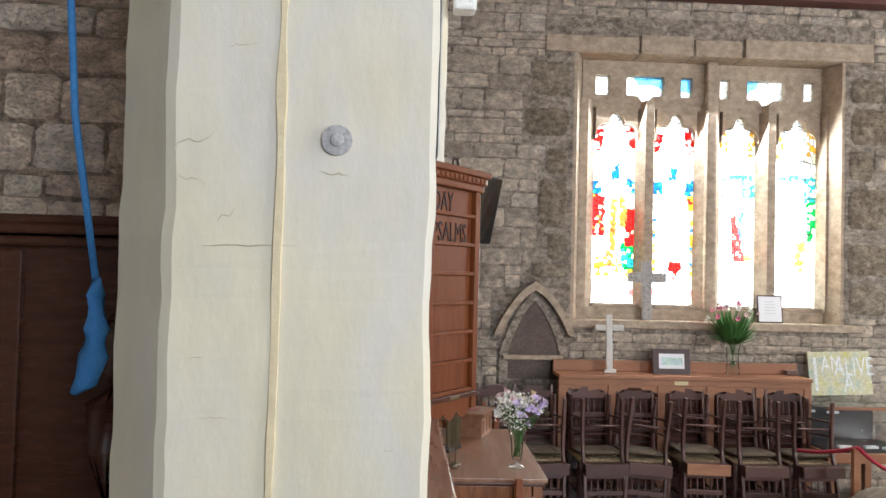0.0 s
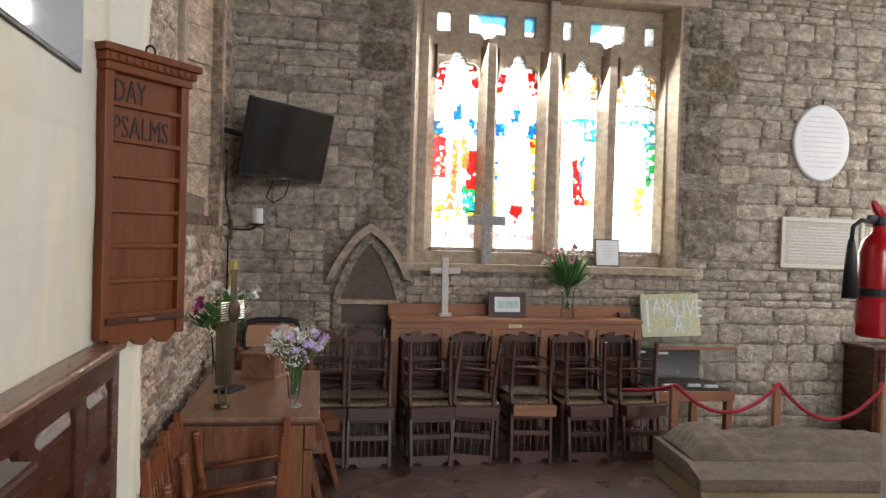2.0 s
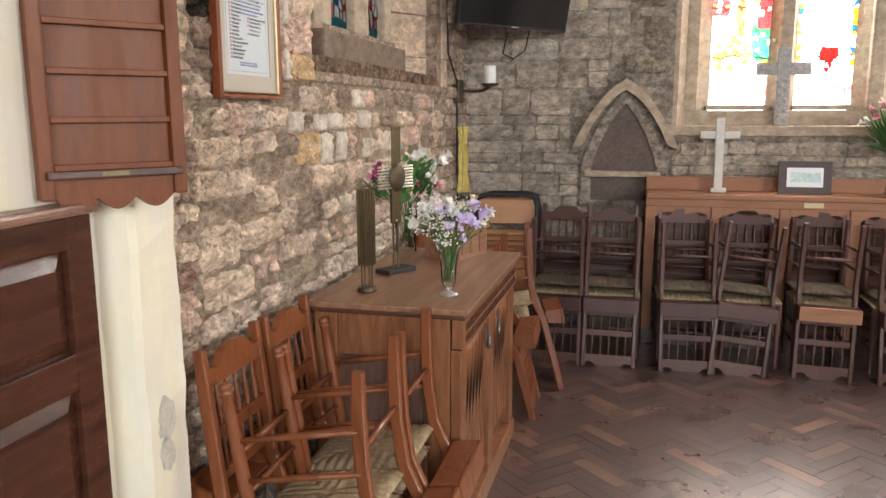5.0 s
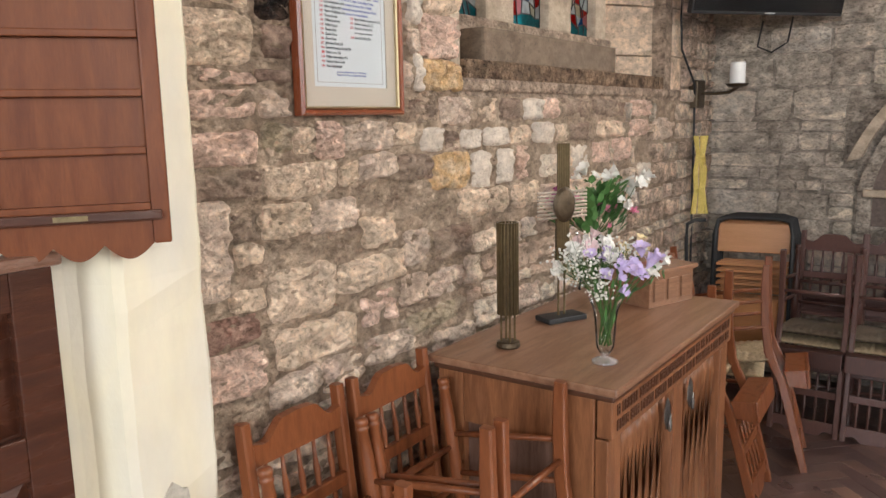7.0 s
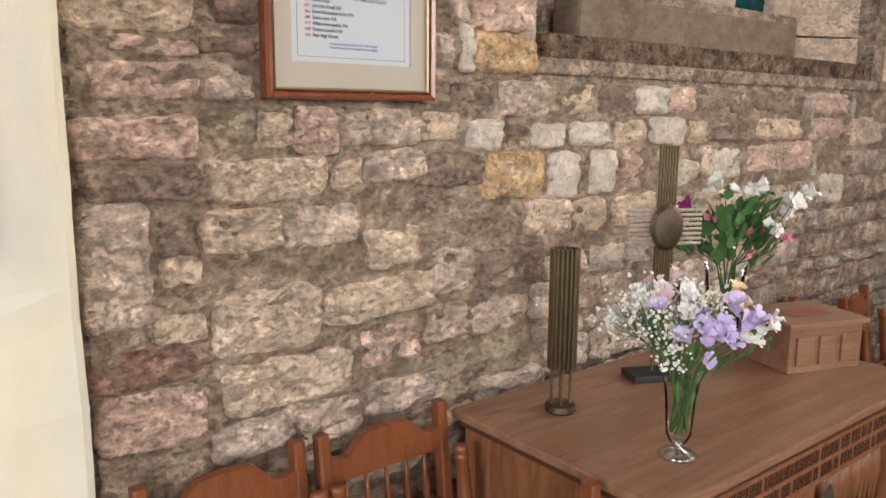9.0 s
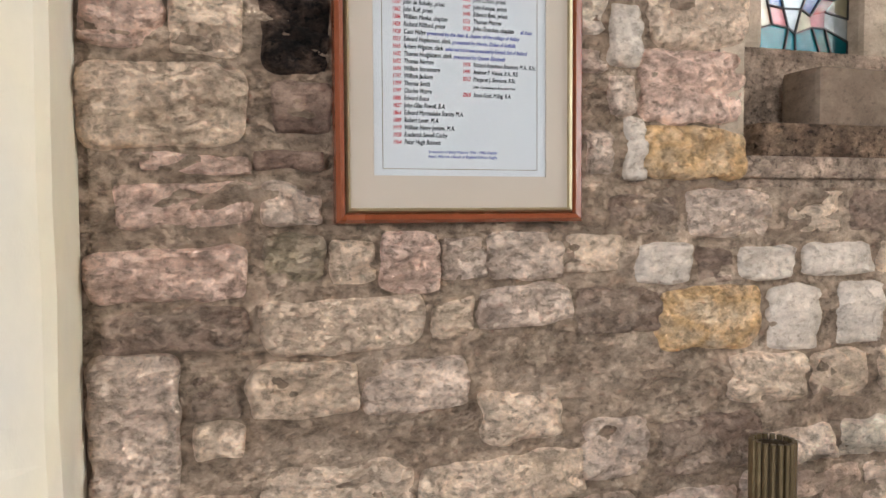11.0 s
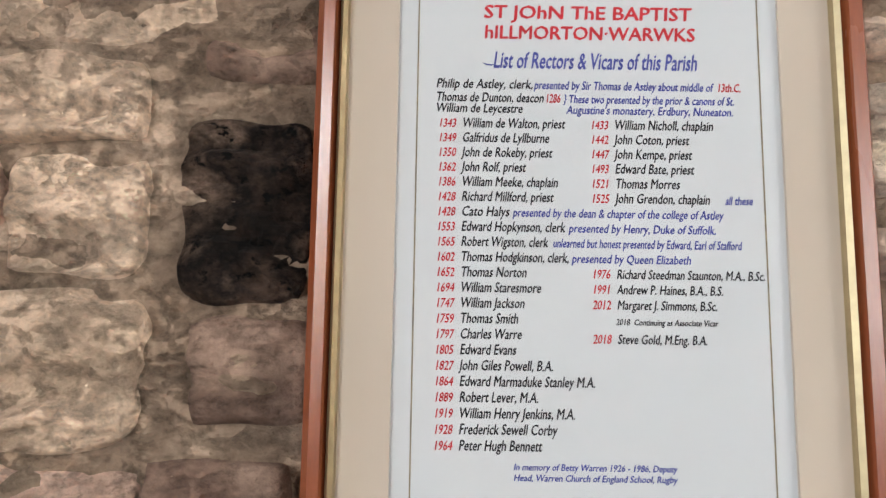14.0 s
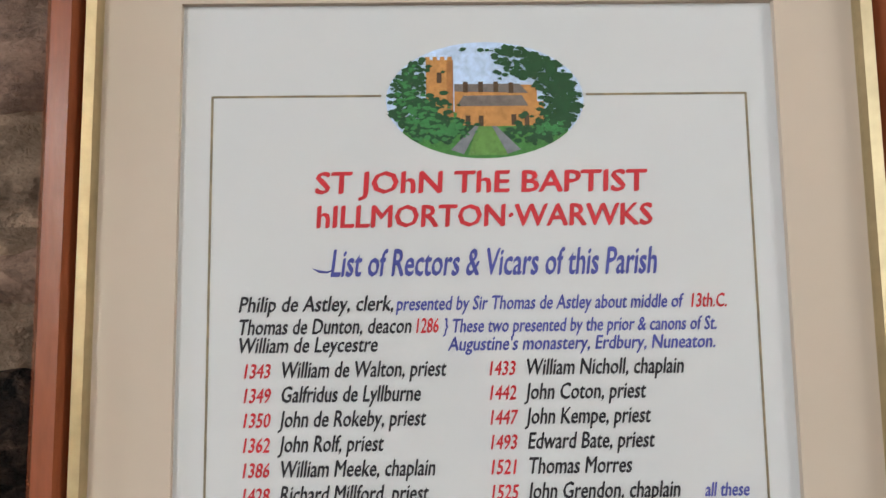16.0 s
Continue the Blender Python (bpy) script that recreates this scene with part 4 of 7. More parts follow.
me.from_pydata(verts, [], faces)
me.materials.append(WOODBLOCK2)
ob = new("parquet_blocks", me)
ob.parent = floor_ob
tagged(ob, kind="stuff")

# ---- furniture ----
OAK = material("warm_oak", [(0.144, 0.053, 0.022), (0.259, 0.106, 0.046), (0.172, 0.067, 0.029), (0.299, 0.132, 0.063)], 0.38, 3, 30, 0.18, stain=0.22, stretch=(9, 9, 1), dist=0.003, local=True)
OAKTOP = material("worn_oak_top", [(0.185, 0.090, 0.050), (0.300, 0.160, 0.095), (0.215, 0.105, 0.058), (0.34, 0.195, 0.125)], 0.34, 2.2, 45, 0.25, stain=0.24, stretch=(9, 1, 9), dist=0.002, local=True, coat=0.35)
OAKEDGE = material("dark_oak_moulding", [(0.070, 0.028, 0.015), (0.105, 0.045, 0.024)], 0.35, 3, 40, 0.15, stain=0.2, stretch=(14, 1, 14), dist=0.002, local=True)
OAKPANEL = material("scraped_oak_panel", [(0.10, 0.050, 0.032), (0.17, 0.095, 0.068), (0.11, 0.055, 0.035), (0.21, 0.13, 0.10)], 0.5, 5, 60, 0.25, stain=0.3, stretch=(12, 12, 1), dist=0.003, local=True)
CHERRY = material("red_brown_chair_wood", [(0.150, 0.043, 0.016), (0.215, 0.070, 0.026), (0.115, 0.032, 0.012)], 0.33, 5, 40, 0.12, stain=0.15, stretch=(6, 6, 1), dist=0.002, local=True)
DARKCH = material("dark_chair_wood", [(0.039, 0.016, 0.012), (0.082, 0.036, 0.027), (0.117, 0.058, 0.047)], 0.36, 5, 40, 0.12, rand="object", stain=0.18, stretch=(6, 6, 1), dist=0.002, local=True)
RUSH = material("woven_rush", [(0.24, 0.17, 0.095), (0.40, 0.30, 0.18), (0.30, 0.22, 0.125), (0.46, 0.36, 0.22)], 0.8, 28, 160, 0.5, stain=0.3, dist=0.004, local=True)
# same rush, its colour darkened for the shade inside the upturned chairs
RUSHSHADE = material("rush_in_shade", [(0.055, 0.038, 0.024), (0.10, 0.072, 0.045), (0.07, 0.05, 0.03)], 0.85, 28, 160, 0.5, stain=0.3, dist=0.004, local=True)
DARKPEW = material("dark_pew_oak", [(0.030, 0.011, 0.007), (0.075, 0.026, 0.014), (0.045, 0.016, 0.010)], 0.27, 3, 40, 0.2, stain=0.2, stretch=(1, 1, 8), dist=0.003)
HONEY = material("honey_oak", [(0.24, 0.10, 0.048), (0.31, 0.14, 0.07), (0.27, 0.12, 0.06)], 0.5, 3, 40, 0.15, stain=0.14, stretch=(1, 8, 8), dist=0.002)
BOARD = material("reddish_board", [(0.102, 0.025, 0.007), (0.160, 0.046, 0.013), (0.115, 0.030, 0.008)], 0.42, 4, 40, 0.15, stain=0.14, stretch=(6, 6, 1), dist=0.002, spec=0.28)




def wave_rail(x0, x1, y0, y1, z0, z1, amp):
    """A crest rail: a low shoulder, an ogee, then a flat raised middle."""
    c, w = (x0 + x1) / 2, (x1 - x0) / 2

    def top(x):
        a = abs(x - c) / w
        k = max(0.0, min(1.0, (0.72 - a) / 0.40))
        return z1 - amp + amp * k * k * (3 - 2 * k) + 0.006 * max(0.0, a - 0.8) / 0.2 - 0.004 * math.sin(math.pi * min(1, a / 0.9))
    return strip(x0, x1, lambda x: z0, top, y0, y1, 28)


def plank_post(x, thick, line, depth):
    """A flat sawn post bent along line, given in y and z; depth front to back, thick across."""
    bmp_, rings_ = bmesh.new(), []
    for i, (y, z) in enumerate(line):
        a, b = line[max(0, i - 1)], line[min(len(line) - 1, i + 1)]
        d = Vector((0, b[0] - a[0], b[1] - a[1])).normalized()
        nrm = Vector((0, d.z, -d.y)) * depth / 2 * (0.82 if i in (0, len(line) - 1) else 1.0)
        e, o = thick / 2, 0.004
        rings_.append([bmp_.verts.new(Vector((x + p, y, z)) + nrm * q) for p, q in ((-e, -0.75), (-e + o, -1), (e - o, -1), (e, -0.75), (e, 0.75), (e - o, 1), (-e + o, 1), (-e, 0.75))])
    for a, b in zip(rings_, rings_[1:]):
        for k in range(8):
            bmp_.faces.new((a[k], a[(k + 1) % 8], b[(k + 1) % 8], b[k]))
    bmp_.faces.new(rings_[0][::-1])
    bmp_.faces.new(rings_[-1])
    bmesh.ops.recalc_face_normals(bmp_, faces=bmp_.faces)
    return bmp_


def rush_seat(w, y0, y1, z):
    """Twisted rushes over four rails, meeting along the diagonals, as one woven pad."""
    n_, yc, d = 44, (y0 + y1) / 2, (y1 - y0) / 2
    bmr_, sides = bmesh.new(), []
    for up in (1, -1):
        rows_ = []
        for j in range(n_ + 1):
            row_ = []
            for i in range(n_ + 1):
                p, q = 2 * i / n_ - 1, 2 * j / n_ - 1
                run = p if abs(q) > abs(p) else q
                cord = abs(math.sin(run * math.pi * 5.5 + 0.35 * noise.noise(Vector((p * 5, q * 5, up)))))
                seam = max(0.0, 1 - abs(abs(p) - abs(q)) / 0.05)
                rim_ = max(abs(p), abs(q)) ** 10
                h_ = 0.013 * (1 - rim_) + 0.0065 * cord * (1 - 0.5 * rim_) - 0.004 * seam + 0.004 * (1 - max(abs(p), abs(q)))
                row_.append(bmr_.verts.new((p * (w + 0.003 * cord), yc + q * (d + 0.003 * cord), z + up * h_)))
            rows_.append(row_)
        for a, b in zip(rows_, rows_[1:]):
            for i in range(n_):
                bmr_.faces.new((a[i], a[i + 1], b[i + 1], b[i]) if up > 0 else (a[i], b[i], b[i + 1], a[i + 1]))
        sides.append(rows_[0] + [r[-1] for r in rows_[1:]] + rows_[-1][-2::-1] + [r[0] for r in rows_[-2:0:-1]])
    k_ = len(sides[0])
    for i in range(k_):
        bmr_.faces.new((sides[0][i], sides[1][i], sides[1][(i + 1) % k_], sides[0][(i + 1) % k_]))
    bmesh.ops.recalc_face_normals(bmr_, faces=bmr_.faces)
    return bmr_


POST = [(-0.205, 0.0), (-0.188, 0.10), (-0.172, 0.24), (-0.170, 0.37), (-0.185, 0.43), (-0.208, 0.50), (-0.222, 0.62), (-0.238, 0.77), (-0.25, 0.90)]


def church_chair(m, wood, label, group, box_wood=None, rush=None):
    """A rush-seated chair with a spindle back and a book box behind; it faces +y."""
    ch = thing("church_chair", m, label, "chair", group)
    W = 0.152
    for s in (-1, 1):
        part("back_post", plank_post(s * (W - 0.006), 0.024, POST, 0.036), wood, ch)
        part("leg", lathe([(0.012, 0.0), (0.0165, 0.004), (0.0165, 0.016), (0.0125, 0.019), (0.0165, 0.023), (0.0165, 0.029), (0.0135, 0.033), (0.0165, 0.10), (0.0185, 0.30), (0.0165, 0.40)], 12, pose(s * W, 0.155, 0)), wood, ch, smooth=True)
        part("side_stretcher", tube([(s * W, -0.18, 0.15), (s * W, 0.0, 0.152), (s * W, 0.155, 0.155)], [0.007, 0.010, 0.007], 8), wood, ch, smooth=True)
        part("side_stretcher", tube([(s * W, -0.17, 0.26), (s * W, 0.0, 0.262), (s * W, 0.155, 0.265)], [0.007, 0.010, 0.007], 8), wood, ch, smooth=True)
    part("front_stretcher", tube([(-W, 0.155, 0.19), (0, 0.155, 0.19), (W, 0.155, 0.19)], [0.007, 0.011, 0.007], 8), wood, ch, smooth=True)
    part("front_stretcher", tube([(-W, 0.155, 0.30), (0, 0.155, 0.30), (W, 0.155, 0.30)], [0.007, 0.010, 0.007], 8), wood, ch, smooth=True)
    part("rear_stretcher", tube([(-W, -0.178, 0.20), (0, -0.178, 0.20), (W, -0.178, 0.20)], [0.007, 0.010, 0.007], 8), wood, ch, smooth=True)
    part("seat", rush_seat(W + 0.012, -0.165, 0.178, 0.400), rush or RUSH, ch, "woven rush seat", True)
    part("crest_rail", wave_rail(-W + 0.010, W - 0.010, -0.252, -0.230, 0.800, 0.890, 0.042), wood, ch)
    part("back_rail", box(-W + 0.008, W - 0.008, -0.236, -0.216, 0.655, 0.690, 0.004), wood, ch)
    part("back_rail", box(-W + 0.008, W - 0.008, -0.226, -0.206, 0.545, 0.572, 0.004), wood, ch)
    for i in range(5):
        x = -0.098 + 0.049 * i
        part("spindle", tube([(x, -0.216, 0.56), (x, -0.222, 0.62), (x, -0.226, 0.67), (x, -0.232, 0.73), (x, -0.236, 0.755), (x, -0.241, 0.81)], [0.0045, 0.0075, 0.0055, 0.0085, 0.0055, 0.0045], 8), wood, ch, smooth=True)
    part("book_box", box(-W - 0.008, W + 0.008, -0.318, -0.304, 0.455, 0.535, 0.004), box_wood or wood, ch)
    part("box_floor", box(-W + 0.004, W - 0.004, -0.304, -0.224, 0.455, 0.464), wood, ch)
    for s in (-1, 1):
        part("box_side", prism([(-0.304, 0.455), (-0.222, 0.455), (-0.232, 0.52), (-0.304, 0.535)], s * W - 0.006, s * W + 0.006, Matrix(((0, 1, 0, 0), (1, 0, 0, 0), (0, 0, 1, 0), (0, 0, 0, 1)))), wood, ch)
    return ch


UPR = church_chair(pose(0, 0, 0), DARKCH, "dark-stained wooden chair with a rush seat, upright under another", "stacked chairs along the stone wall")
# upturned seats take the rush with shade put in its colour
INV = church_chair(pose(0, 0, 0), DARKCH, "dark-stained rush-seated chair stacked upside down on another", "stacked chairs along the stone wall", None, RUSHSHADE)
CUP = church_chair(pose(0, 0, 0), CHERRY, "reddish polished rush-seated chair, upright against the stone wall", "stacked chairs beside the oak chest")
CIN = church_chair(pose(0, 0, 0), CHERRY, "reddish polished rush-seated chair stacked upside down on another", "stacked chairs beside the oak chest")


ORANGE = church_chair(pose(0, 0, 0), DARKCH, "dark rush-seated chair with an orange box board, stacked upside down", "stacked chairs along the stone wall", HONEY, RUSHSHADE)


def stack(up, inv, x, y, face, lean=0.0, first=False, tip=4.0, back=0.0):
    """Two chairs seat to seat; face: the way they look, in degrees from +y."""
    a = pose(x, y, 0, 0, 0, face)
    b = a @ pose(0, back, 0.848, tip, lean, 0) @ pose(0, 0, 0, 180, 0, 0)
    if first:
        up.matrix_world, inv.matrix_world = a, b
    else:
        copy_thing(up, a), copy_thing(inv, b)


ROW = [(0.745, 0), (1.06, -1.0), (1.49, 0.6), (1.86, -5.5), (2.265, -1.5), (2.675, 0.8), (3.08, 0.5)]
for i, (x, lean) in enumerate(ROW):
    if i == 4:
        copy_thing(UPR, pose(x, 5.86, 0, 0, 0, 179))
        ORANGE.matrix_world = pose(x, 5.86, 0, 0, 0, 179) @ pose(0, 0, 0.868, 2, lean, 0) @ pose(0, 0, 0, 180, 0, 0)
    else:
        stack(UPR, INV, x, 5.86, 180 + (i * 29 % 5) - 2, lean, i == 0)
for i, (x, y, face, lean) in enumerate([(0.350, 2.852, -90, 0.5), (0.352, 3.196, -90, -0.5), (0.36, 4.76, -88, 1), (0.44, 5.20, -80, -2)]):
    stack(CUP, CIN, x, y, face, lean, i == 0, 9.0, -0.03)

# oak chest used as a table
CH = pose(0.089, 3.388, 0, 0, 0, -1.1)
chest = thing("oak_chest", CH, "oak vestment chest with a carved front and worn top", "chest")
CW, CL, CHT = 0.568, 1.085, 0.868
part("top", box(0, CW, 0, CL, CHT - 0.022, CHT, 0.006), OAKTOP, chest, "worn oak top board with a polished edge")
part("top_moulding", box(0.012, CW - 0.012, 0.012, CL - 0.012, CHT - 0.040, CHT - 0.0225, 0.006), OAKEDGE, chest)
part("body", box(0.03, CW - 0.065, 0.055, CL - 0.045, 0.08, CHT - 0.041), OAK, chest)
part("plinth", box(0.012, CW - 0.02, 0.02, CL - 0.02, 0.0, 0.085, 0.008), OAK, chest)
for y0, y1 in ((0.022, 0.105), (CL - 0.105, CL - 0.022), (CL / 2 - 0.045, CL / 2 + 0.045)):
    part("stile", box(CW - 0.066, CW - 0.030, y0, y1, 0.085, CHT - 0.145, 0.004), OAK, chest)
part("carved_rail", box(CW - 0.062, CW - 0.020, 0.022, CL - 0.022, CHT - 0.140, CHT - 0.041, 0.004), OAK, chest, "oak rail carved with two lines of worn lettering")
for x0, x1 in ((0.022, 0.105), (CW - 0.150, CW - 0.068)):
    part("end_stile", box(x0, x1, 0.022, 0.056, 0.085, CHT - 0.041, 0.004), OAK, chest)
part("end_rail", box(0.106, CW - 0.151, 0.024, 0.056, CHT - 0.185, CHT - 0.041, 0.004), OAK, chest)
part("end_rail", box(0.106, CW - 0.151, 0.024, 0.056, 0.085, 0.20, 0.004), OAK, chest)
part("end_panel", box(0.106, CW - 0.151, 0.046, 0.0545, 0.20, CHT - 0.185), OAKPANEL, chest, "recessed panel with scraped grey grain")

# ---- more of the chest ----
for k in range(2):
    z = CHT - 0.069 - 0.040 * k
    rnd = random.Random(70 + k)
    bmt, y = bmesh.new(), 0.05
    while y < CL - 0.06:
        w = rnd.uniform(0.010, 0.017)
        for q in (0.0, w - 0.004):
            bm_box(bmt, CW - 0.021, CW - 0.017, y + q, y + q + 0.004, z - 0.014, z + 0.014)
        for dz in rnd.sample((-0.012, -0.001, 0.010), 2):
            bm_box(bmt, CW - 0.021, CW - 0.0172, y, y + w, z + dz - 0.002, z + dz + 0.002)
        y += w + rnd.choice((0.005, 0.006, 0.006, 0.016))
    part("carved_letters", bmt, OAKEDGE, chest, "dark worn lettering")
for p, (y0, y1) in enumerate(((0.105, CL / 2 - 0.045), (CL / 2 + 0.045, CL - 0.105))):
    # linenfold panels on the front
    k = 7
    for i in range(k):
        y = y0 + (y1 - y0) * (i + 0.5) / k
        part("fold", tube([(CW - 0.066, y, 0.14), (CW - 0.060, y, 0.20), (CW - 0.060, y, CHT - 0.22), (CW - 0.066, y, CHT - 0.16)], 0.018, 8), OAK, chest, smooth=True)
IRON = material("black_iron", [(0.02, 0.02, 0.02), (0.04, 0.035, 0.03)], 0.5, 20, 80, 0.2, metal=0.8)
PEWTER = material("dull_pewter", [(0.16, 0.15, 0.14), (0.26, 0.25, 0.23)], 0.35, 30, 90, 0.3, metal=0.85, stain=0.3)
for y in (0.44, 0.645):
    part("lock_plate", prism([(-0.026, -0.02), (0.0, -0.055), (0.026, -0.02), (0.020, 0.02), (0.0, 0.045), (-0.020, 0.02)], -0.0015, 0.0015, pose(CW - 0.027, y, CHT - 0.205, 0, 0, 90)), PEWTER, chest, "dull pewter handle plate")
    part("drop_handle", lathe([(0.003, 0.0), (0.006, 0.006), (0.007, 0.022), (0.004, 0.040), (0.003, 0.055)], 10, pose(CW - 0.018, y, CHT - 0.262)), PEWTER, chest, "dull pewter drop handle", True)

# ---- framed list of rectors ----
FRAME = material("mahogany_frame", [(0.20, 0.05, 0.02), (0.26, 0.075, 0.03)], 0.25, 4, 50, 0.05, stain=0.12, stretch=(6, 6, 1), coat=0.4)
GOLD = material("gilt_slip", [(0.40, 0.32, 0.18), (0.50, 0.41, 0.25)], 0.45, 20, 90, 0.05, metal=0.75, stain=0.12)
MOUNT = material("buff_mount_card", [(0.470, 0.395, 0.323), (0.516, 0.433, 0.358)], 0.85, 4, 140, 0.03, stain=0.03)
PAPER = material("white_vellum", [(0.522, 0.536, 0.554), (0.560, 0.572, 0.587)], 0.7, 3, 120, 0.02, stain=0.02)
INK = {k: material(k + "_ink", [c, c], 0.7, 4, 60, 0, stain=0.15) for k, c in dict(black=(0.015, 0.014, 0.02), red=(0.50, 0.02, 0.03), blue=(0.06, 0.07, 0.30)).items()}
PIC = pose(0.012, 3.188, 1.8195, 90, 0, 90)       # local x along the wall, y up, z out of it
pic = thing("framed_list", PIC, "framed calligraphic list of rectors in a mahogany and gilt frame", "picture")
FW, FH = 0.194, 0.285


def moulding(a, b, c, d, mat_, name, parent):
    """Four mitred lengths: half sizes a, b outside, width c, depth profile d."""
    for q in range(4):
        w, h = (a, b) if q % 2 == 0 else (b, a)
        bmq = bmesh.new()
        prof = [(0, 0), (0, d * 0.75), (c * 0.35, d), (c * 0.8, d * 0.85), (c, d * 0.5), (c, 0)]
        e0 = [bmq.verts.new((-w + o, -h + o, z)) for o, z in prof]
        e1 = [bmq.verts.new((w - o, -h + o, z)) for o, z in prof]
        for i in range(len(prof)):
            j = (i + 1) % len(prof)
            bmq.faces.new((e0[i], e0[j], e1[j], e1[i]))
        bmq.faces.new(e0), bmq.faces.new(e1[::-1])
        bmesh.ops.recalc_face_normals(bmq, faces=bmq.faces)
        part(name, bmq, mat_, parent, m=pose(0, 0, 0, 0, 0, 90 * q))


moulding(FW, FH, 0.015, 0.030, FRAME, "frame_rail", pic)
moulding(FW - 0.0152, FH - 0.0152, 0.007, 0.024, GOLD, "gilt_slip", pic)
part("backing", box(-FW + 0.004, FW - 0.004, -FH + 0.004, FH - 0.004, 0.001, 0.010), MOUNT, pic)
PX0, PX1, PY0, PY1 = -0.137, 0.136, -0.216, 0.224
for x0, x1, y0, y1 in ((-FW + 0.014, PX0, -FH + 0.014, FH - 0.014), (PX1, FW - 0.014, -FH + 0.014, FH - 0.014), (PX0, PX1, -FH + 0.014, PY0), (PX0, PX1, PY1, FH - 0.014)):
    part("mount", box(x0, x1, y0, y1, 0.0105, 0.0145), MOUNT, pic)
sheet = part("sheet", box(PX0 - 0.003, PX1 + 0.003, PY0 - 0.003, PY1 + 0.003, 0.0102, 0.0112), PAPER, pic, "white vellum sheet with coloured lettering")
U0, V0 = 3.188, 1.818
BORDER = material("gilt_rule", [(0.15, 0.12, 0.08), (0.30, 0.24, 0.14)], 0.5, 60, 200, 0.0, stain=0.4)
bmr = bmesh.new()
for x0, x1, y0, y1 in ((-0.1236, -0.1226, -0.206, 0.181), (0.1215, 0.1225, -0.206, 0.181), (-0.123, -0.046, 0.1802, 0.1812), (0.048, 0.122, 0.1802, 0.1812), (-0.123, 0.122, -0.2065, -0.2055)):
    bm_box(bmr, x0, x1, y0, y1, 0.0112, 0.0115)
part("border_rule", bmr, BORDER, sheet)


def line(words, ink, u, v, size, squeeze=0.82, shear=0.20):
    return text_part("lettering", words, size, INK[ink], sheet, pose(u - U0, v - V0, 0.0114), 0.00008, "LEFT", squeeze, shear, 0.0, 0.06 * size)


def spread(words, ink, u, v, size, width, shear=0.20):
    """A line set to a known width."""
    ob = line(words, ink, u, v, size, 1.0, shear)
    w = max(q.co.x for q in ob.data.vertices)
    ob.matrix_local = pose(u - U0, v - V0, 0.0114) @ Matrix.Diagonal((width / w, 1, 1, 1))


spread("ST JOhN ThE BAPTIST", "red", 3.1115, 1.9535, 0.0142, 0.1515, 0.05)
spread("hILLMORTON·WARWKS", "red", 3.1120, 1.9380, 0.0142, 0.1525, 0.05)
spread("List of Rectors & Vicars of this Parish", "blue", 3.1185, 1.9160, 0.0172, 0.1470, 0.22)
part("pen_flourish", tube([(3.1110 - U0, 1.9195 - V0, 0.0114), (3.1140 - U0, 1.9182 - V0, 0.0114), (3.1175 - U0, 1.9178 - V0, 0.0114), (3.1205 - U0, 1.9190 - V0, 0.0114)], [0.0001, 0.0006, 0.0005, 0.0002], 6), INK["blue"], sheet)
spread("Philip de Astley, clerk,", "black", 3.078, 1.9005, 0.0098, 0.069)
spread("presented by Sir Thomas de Astley about middle of", "blue", 3.148, 1.9005, 0.0088, 0.129)
spread("13th.C.", "red", 3.279, 1.9005, 0.0088, 0.017)
spread("Thomas de Dunton, deacon", "black", 3.078, 1.8905, 0.0098, 0.077)
spread("1286", "red", 3.156, 1.8905, 0.0092, 0.011)
spread("} These two presented by the prior & canons of St.", "blue", 3.169, 1.8905, 0.0086, 0.122)
spread("William de Leycestre", "black", 3.078, 1.8825, 0.0096, 0.062)
spread("Augustine's monastery, Erdbury, Nuneaton.", "blue", 3.171, 1.8825, 0.0086, 0.119)
LEFT = ["1343 William de Walton, priest", "1349 Galfridus de Lyllburne", "1350 John de Rokeby, priest", "1362 John Rolf, priest", "1386 William Meeke, chaplain",
        "1428 Richard Millford, priest", "1428 Cato Halys", "1553 Edward Hopkynson, clerk", "1565 Robert Wigston, clerk", "1602 Thomas Hodgkinson, clerk,",
        "1652 Thomas Norton", "1694 William Staresmore", "1747 William Jackson", "1759 Thomas Smith", "1797 Charles Warre", "1805 Edward Evans",
        "1827 John Giles Powell, B.A.", "1864 Edward Marmaduke Stanley M.A.", "1889 Robert Lever, M.A.", "1919 William Henry Jenkins, M.A.",
        "1928 Frederick Sewell Corby", "1964 Peter Hugh Bennett"]
NAME_W = {6: 0.034, 7: 0.073, 8: 0.061, 9: 0.075}
BLUE = {6: (3.133, "presented by the dean & chapter of the college of Astley", 0.148), 7: (3.172, "presented by Henry, Duke of Suffolk.", 0.103),
        8: (3.161, "unlearned but honest presented by Edward, Earl of Stafford", 0.132), 9: (3.174, "presented by Queen Elizabeth", 0.083)}
RIGHT = {0: "1433 William Nicholl, chaplain", 1: "1442 John Coton, priest", 2: "1447 John Kempe, priest", 3: "1493 Edward Bate, priest", 4: "1521 Thomas Morres", 5: "1525 John Grendon, chaplain",
         10: "1976 Richard Steedman Staunton, M.A., B.Sc.", 11: "1991 Andrew P. Haines, B.A., B.S.", 12: "2012 Margaret J. Simmons, B.Sc.", 14.2: "2018 Steve Gold, M.Eng. B.A."}
ROW_V = lambda i: 1.8715 - 0.01065 * i
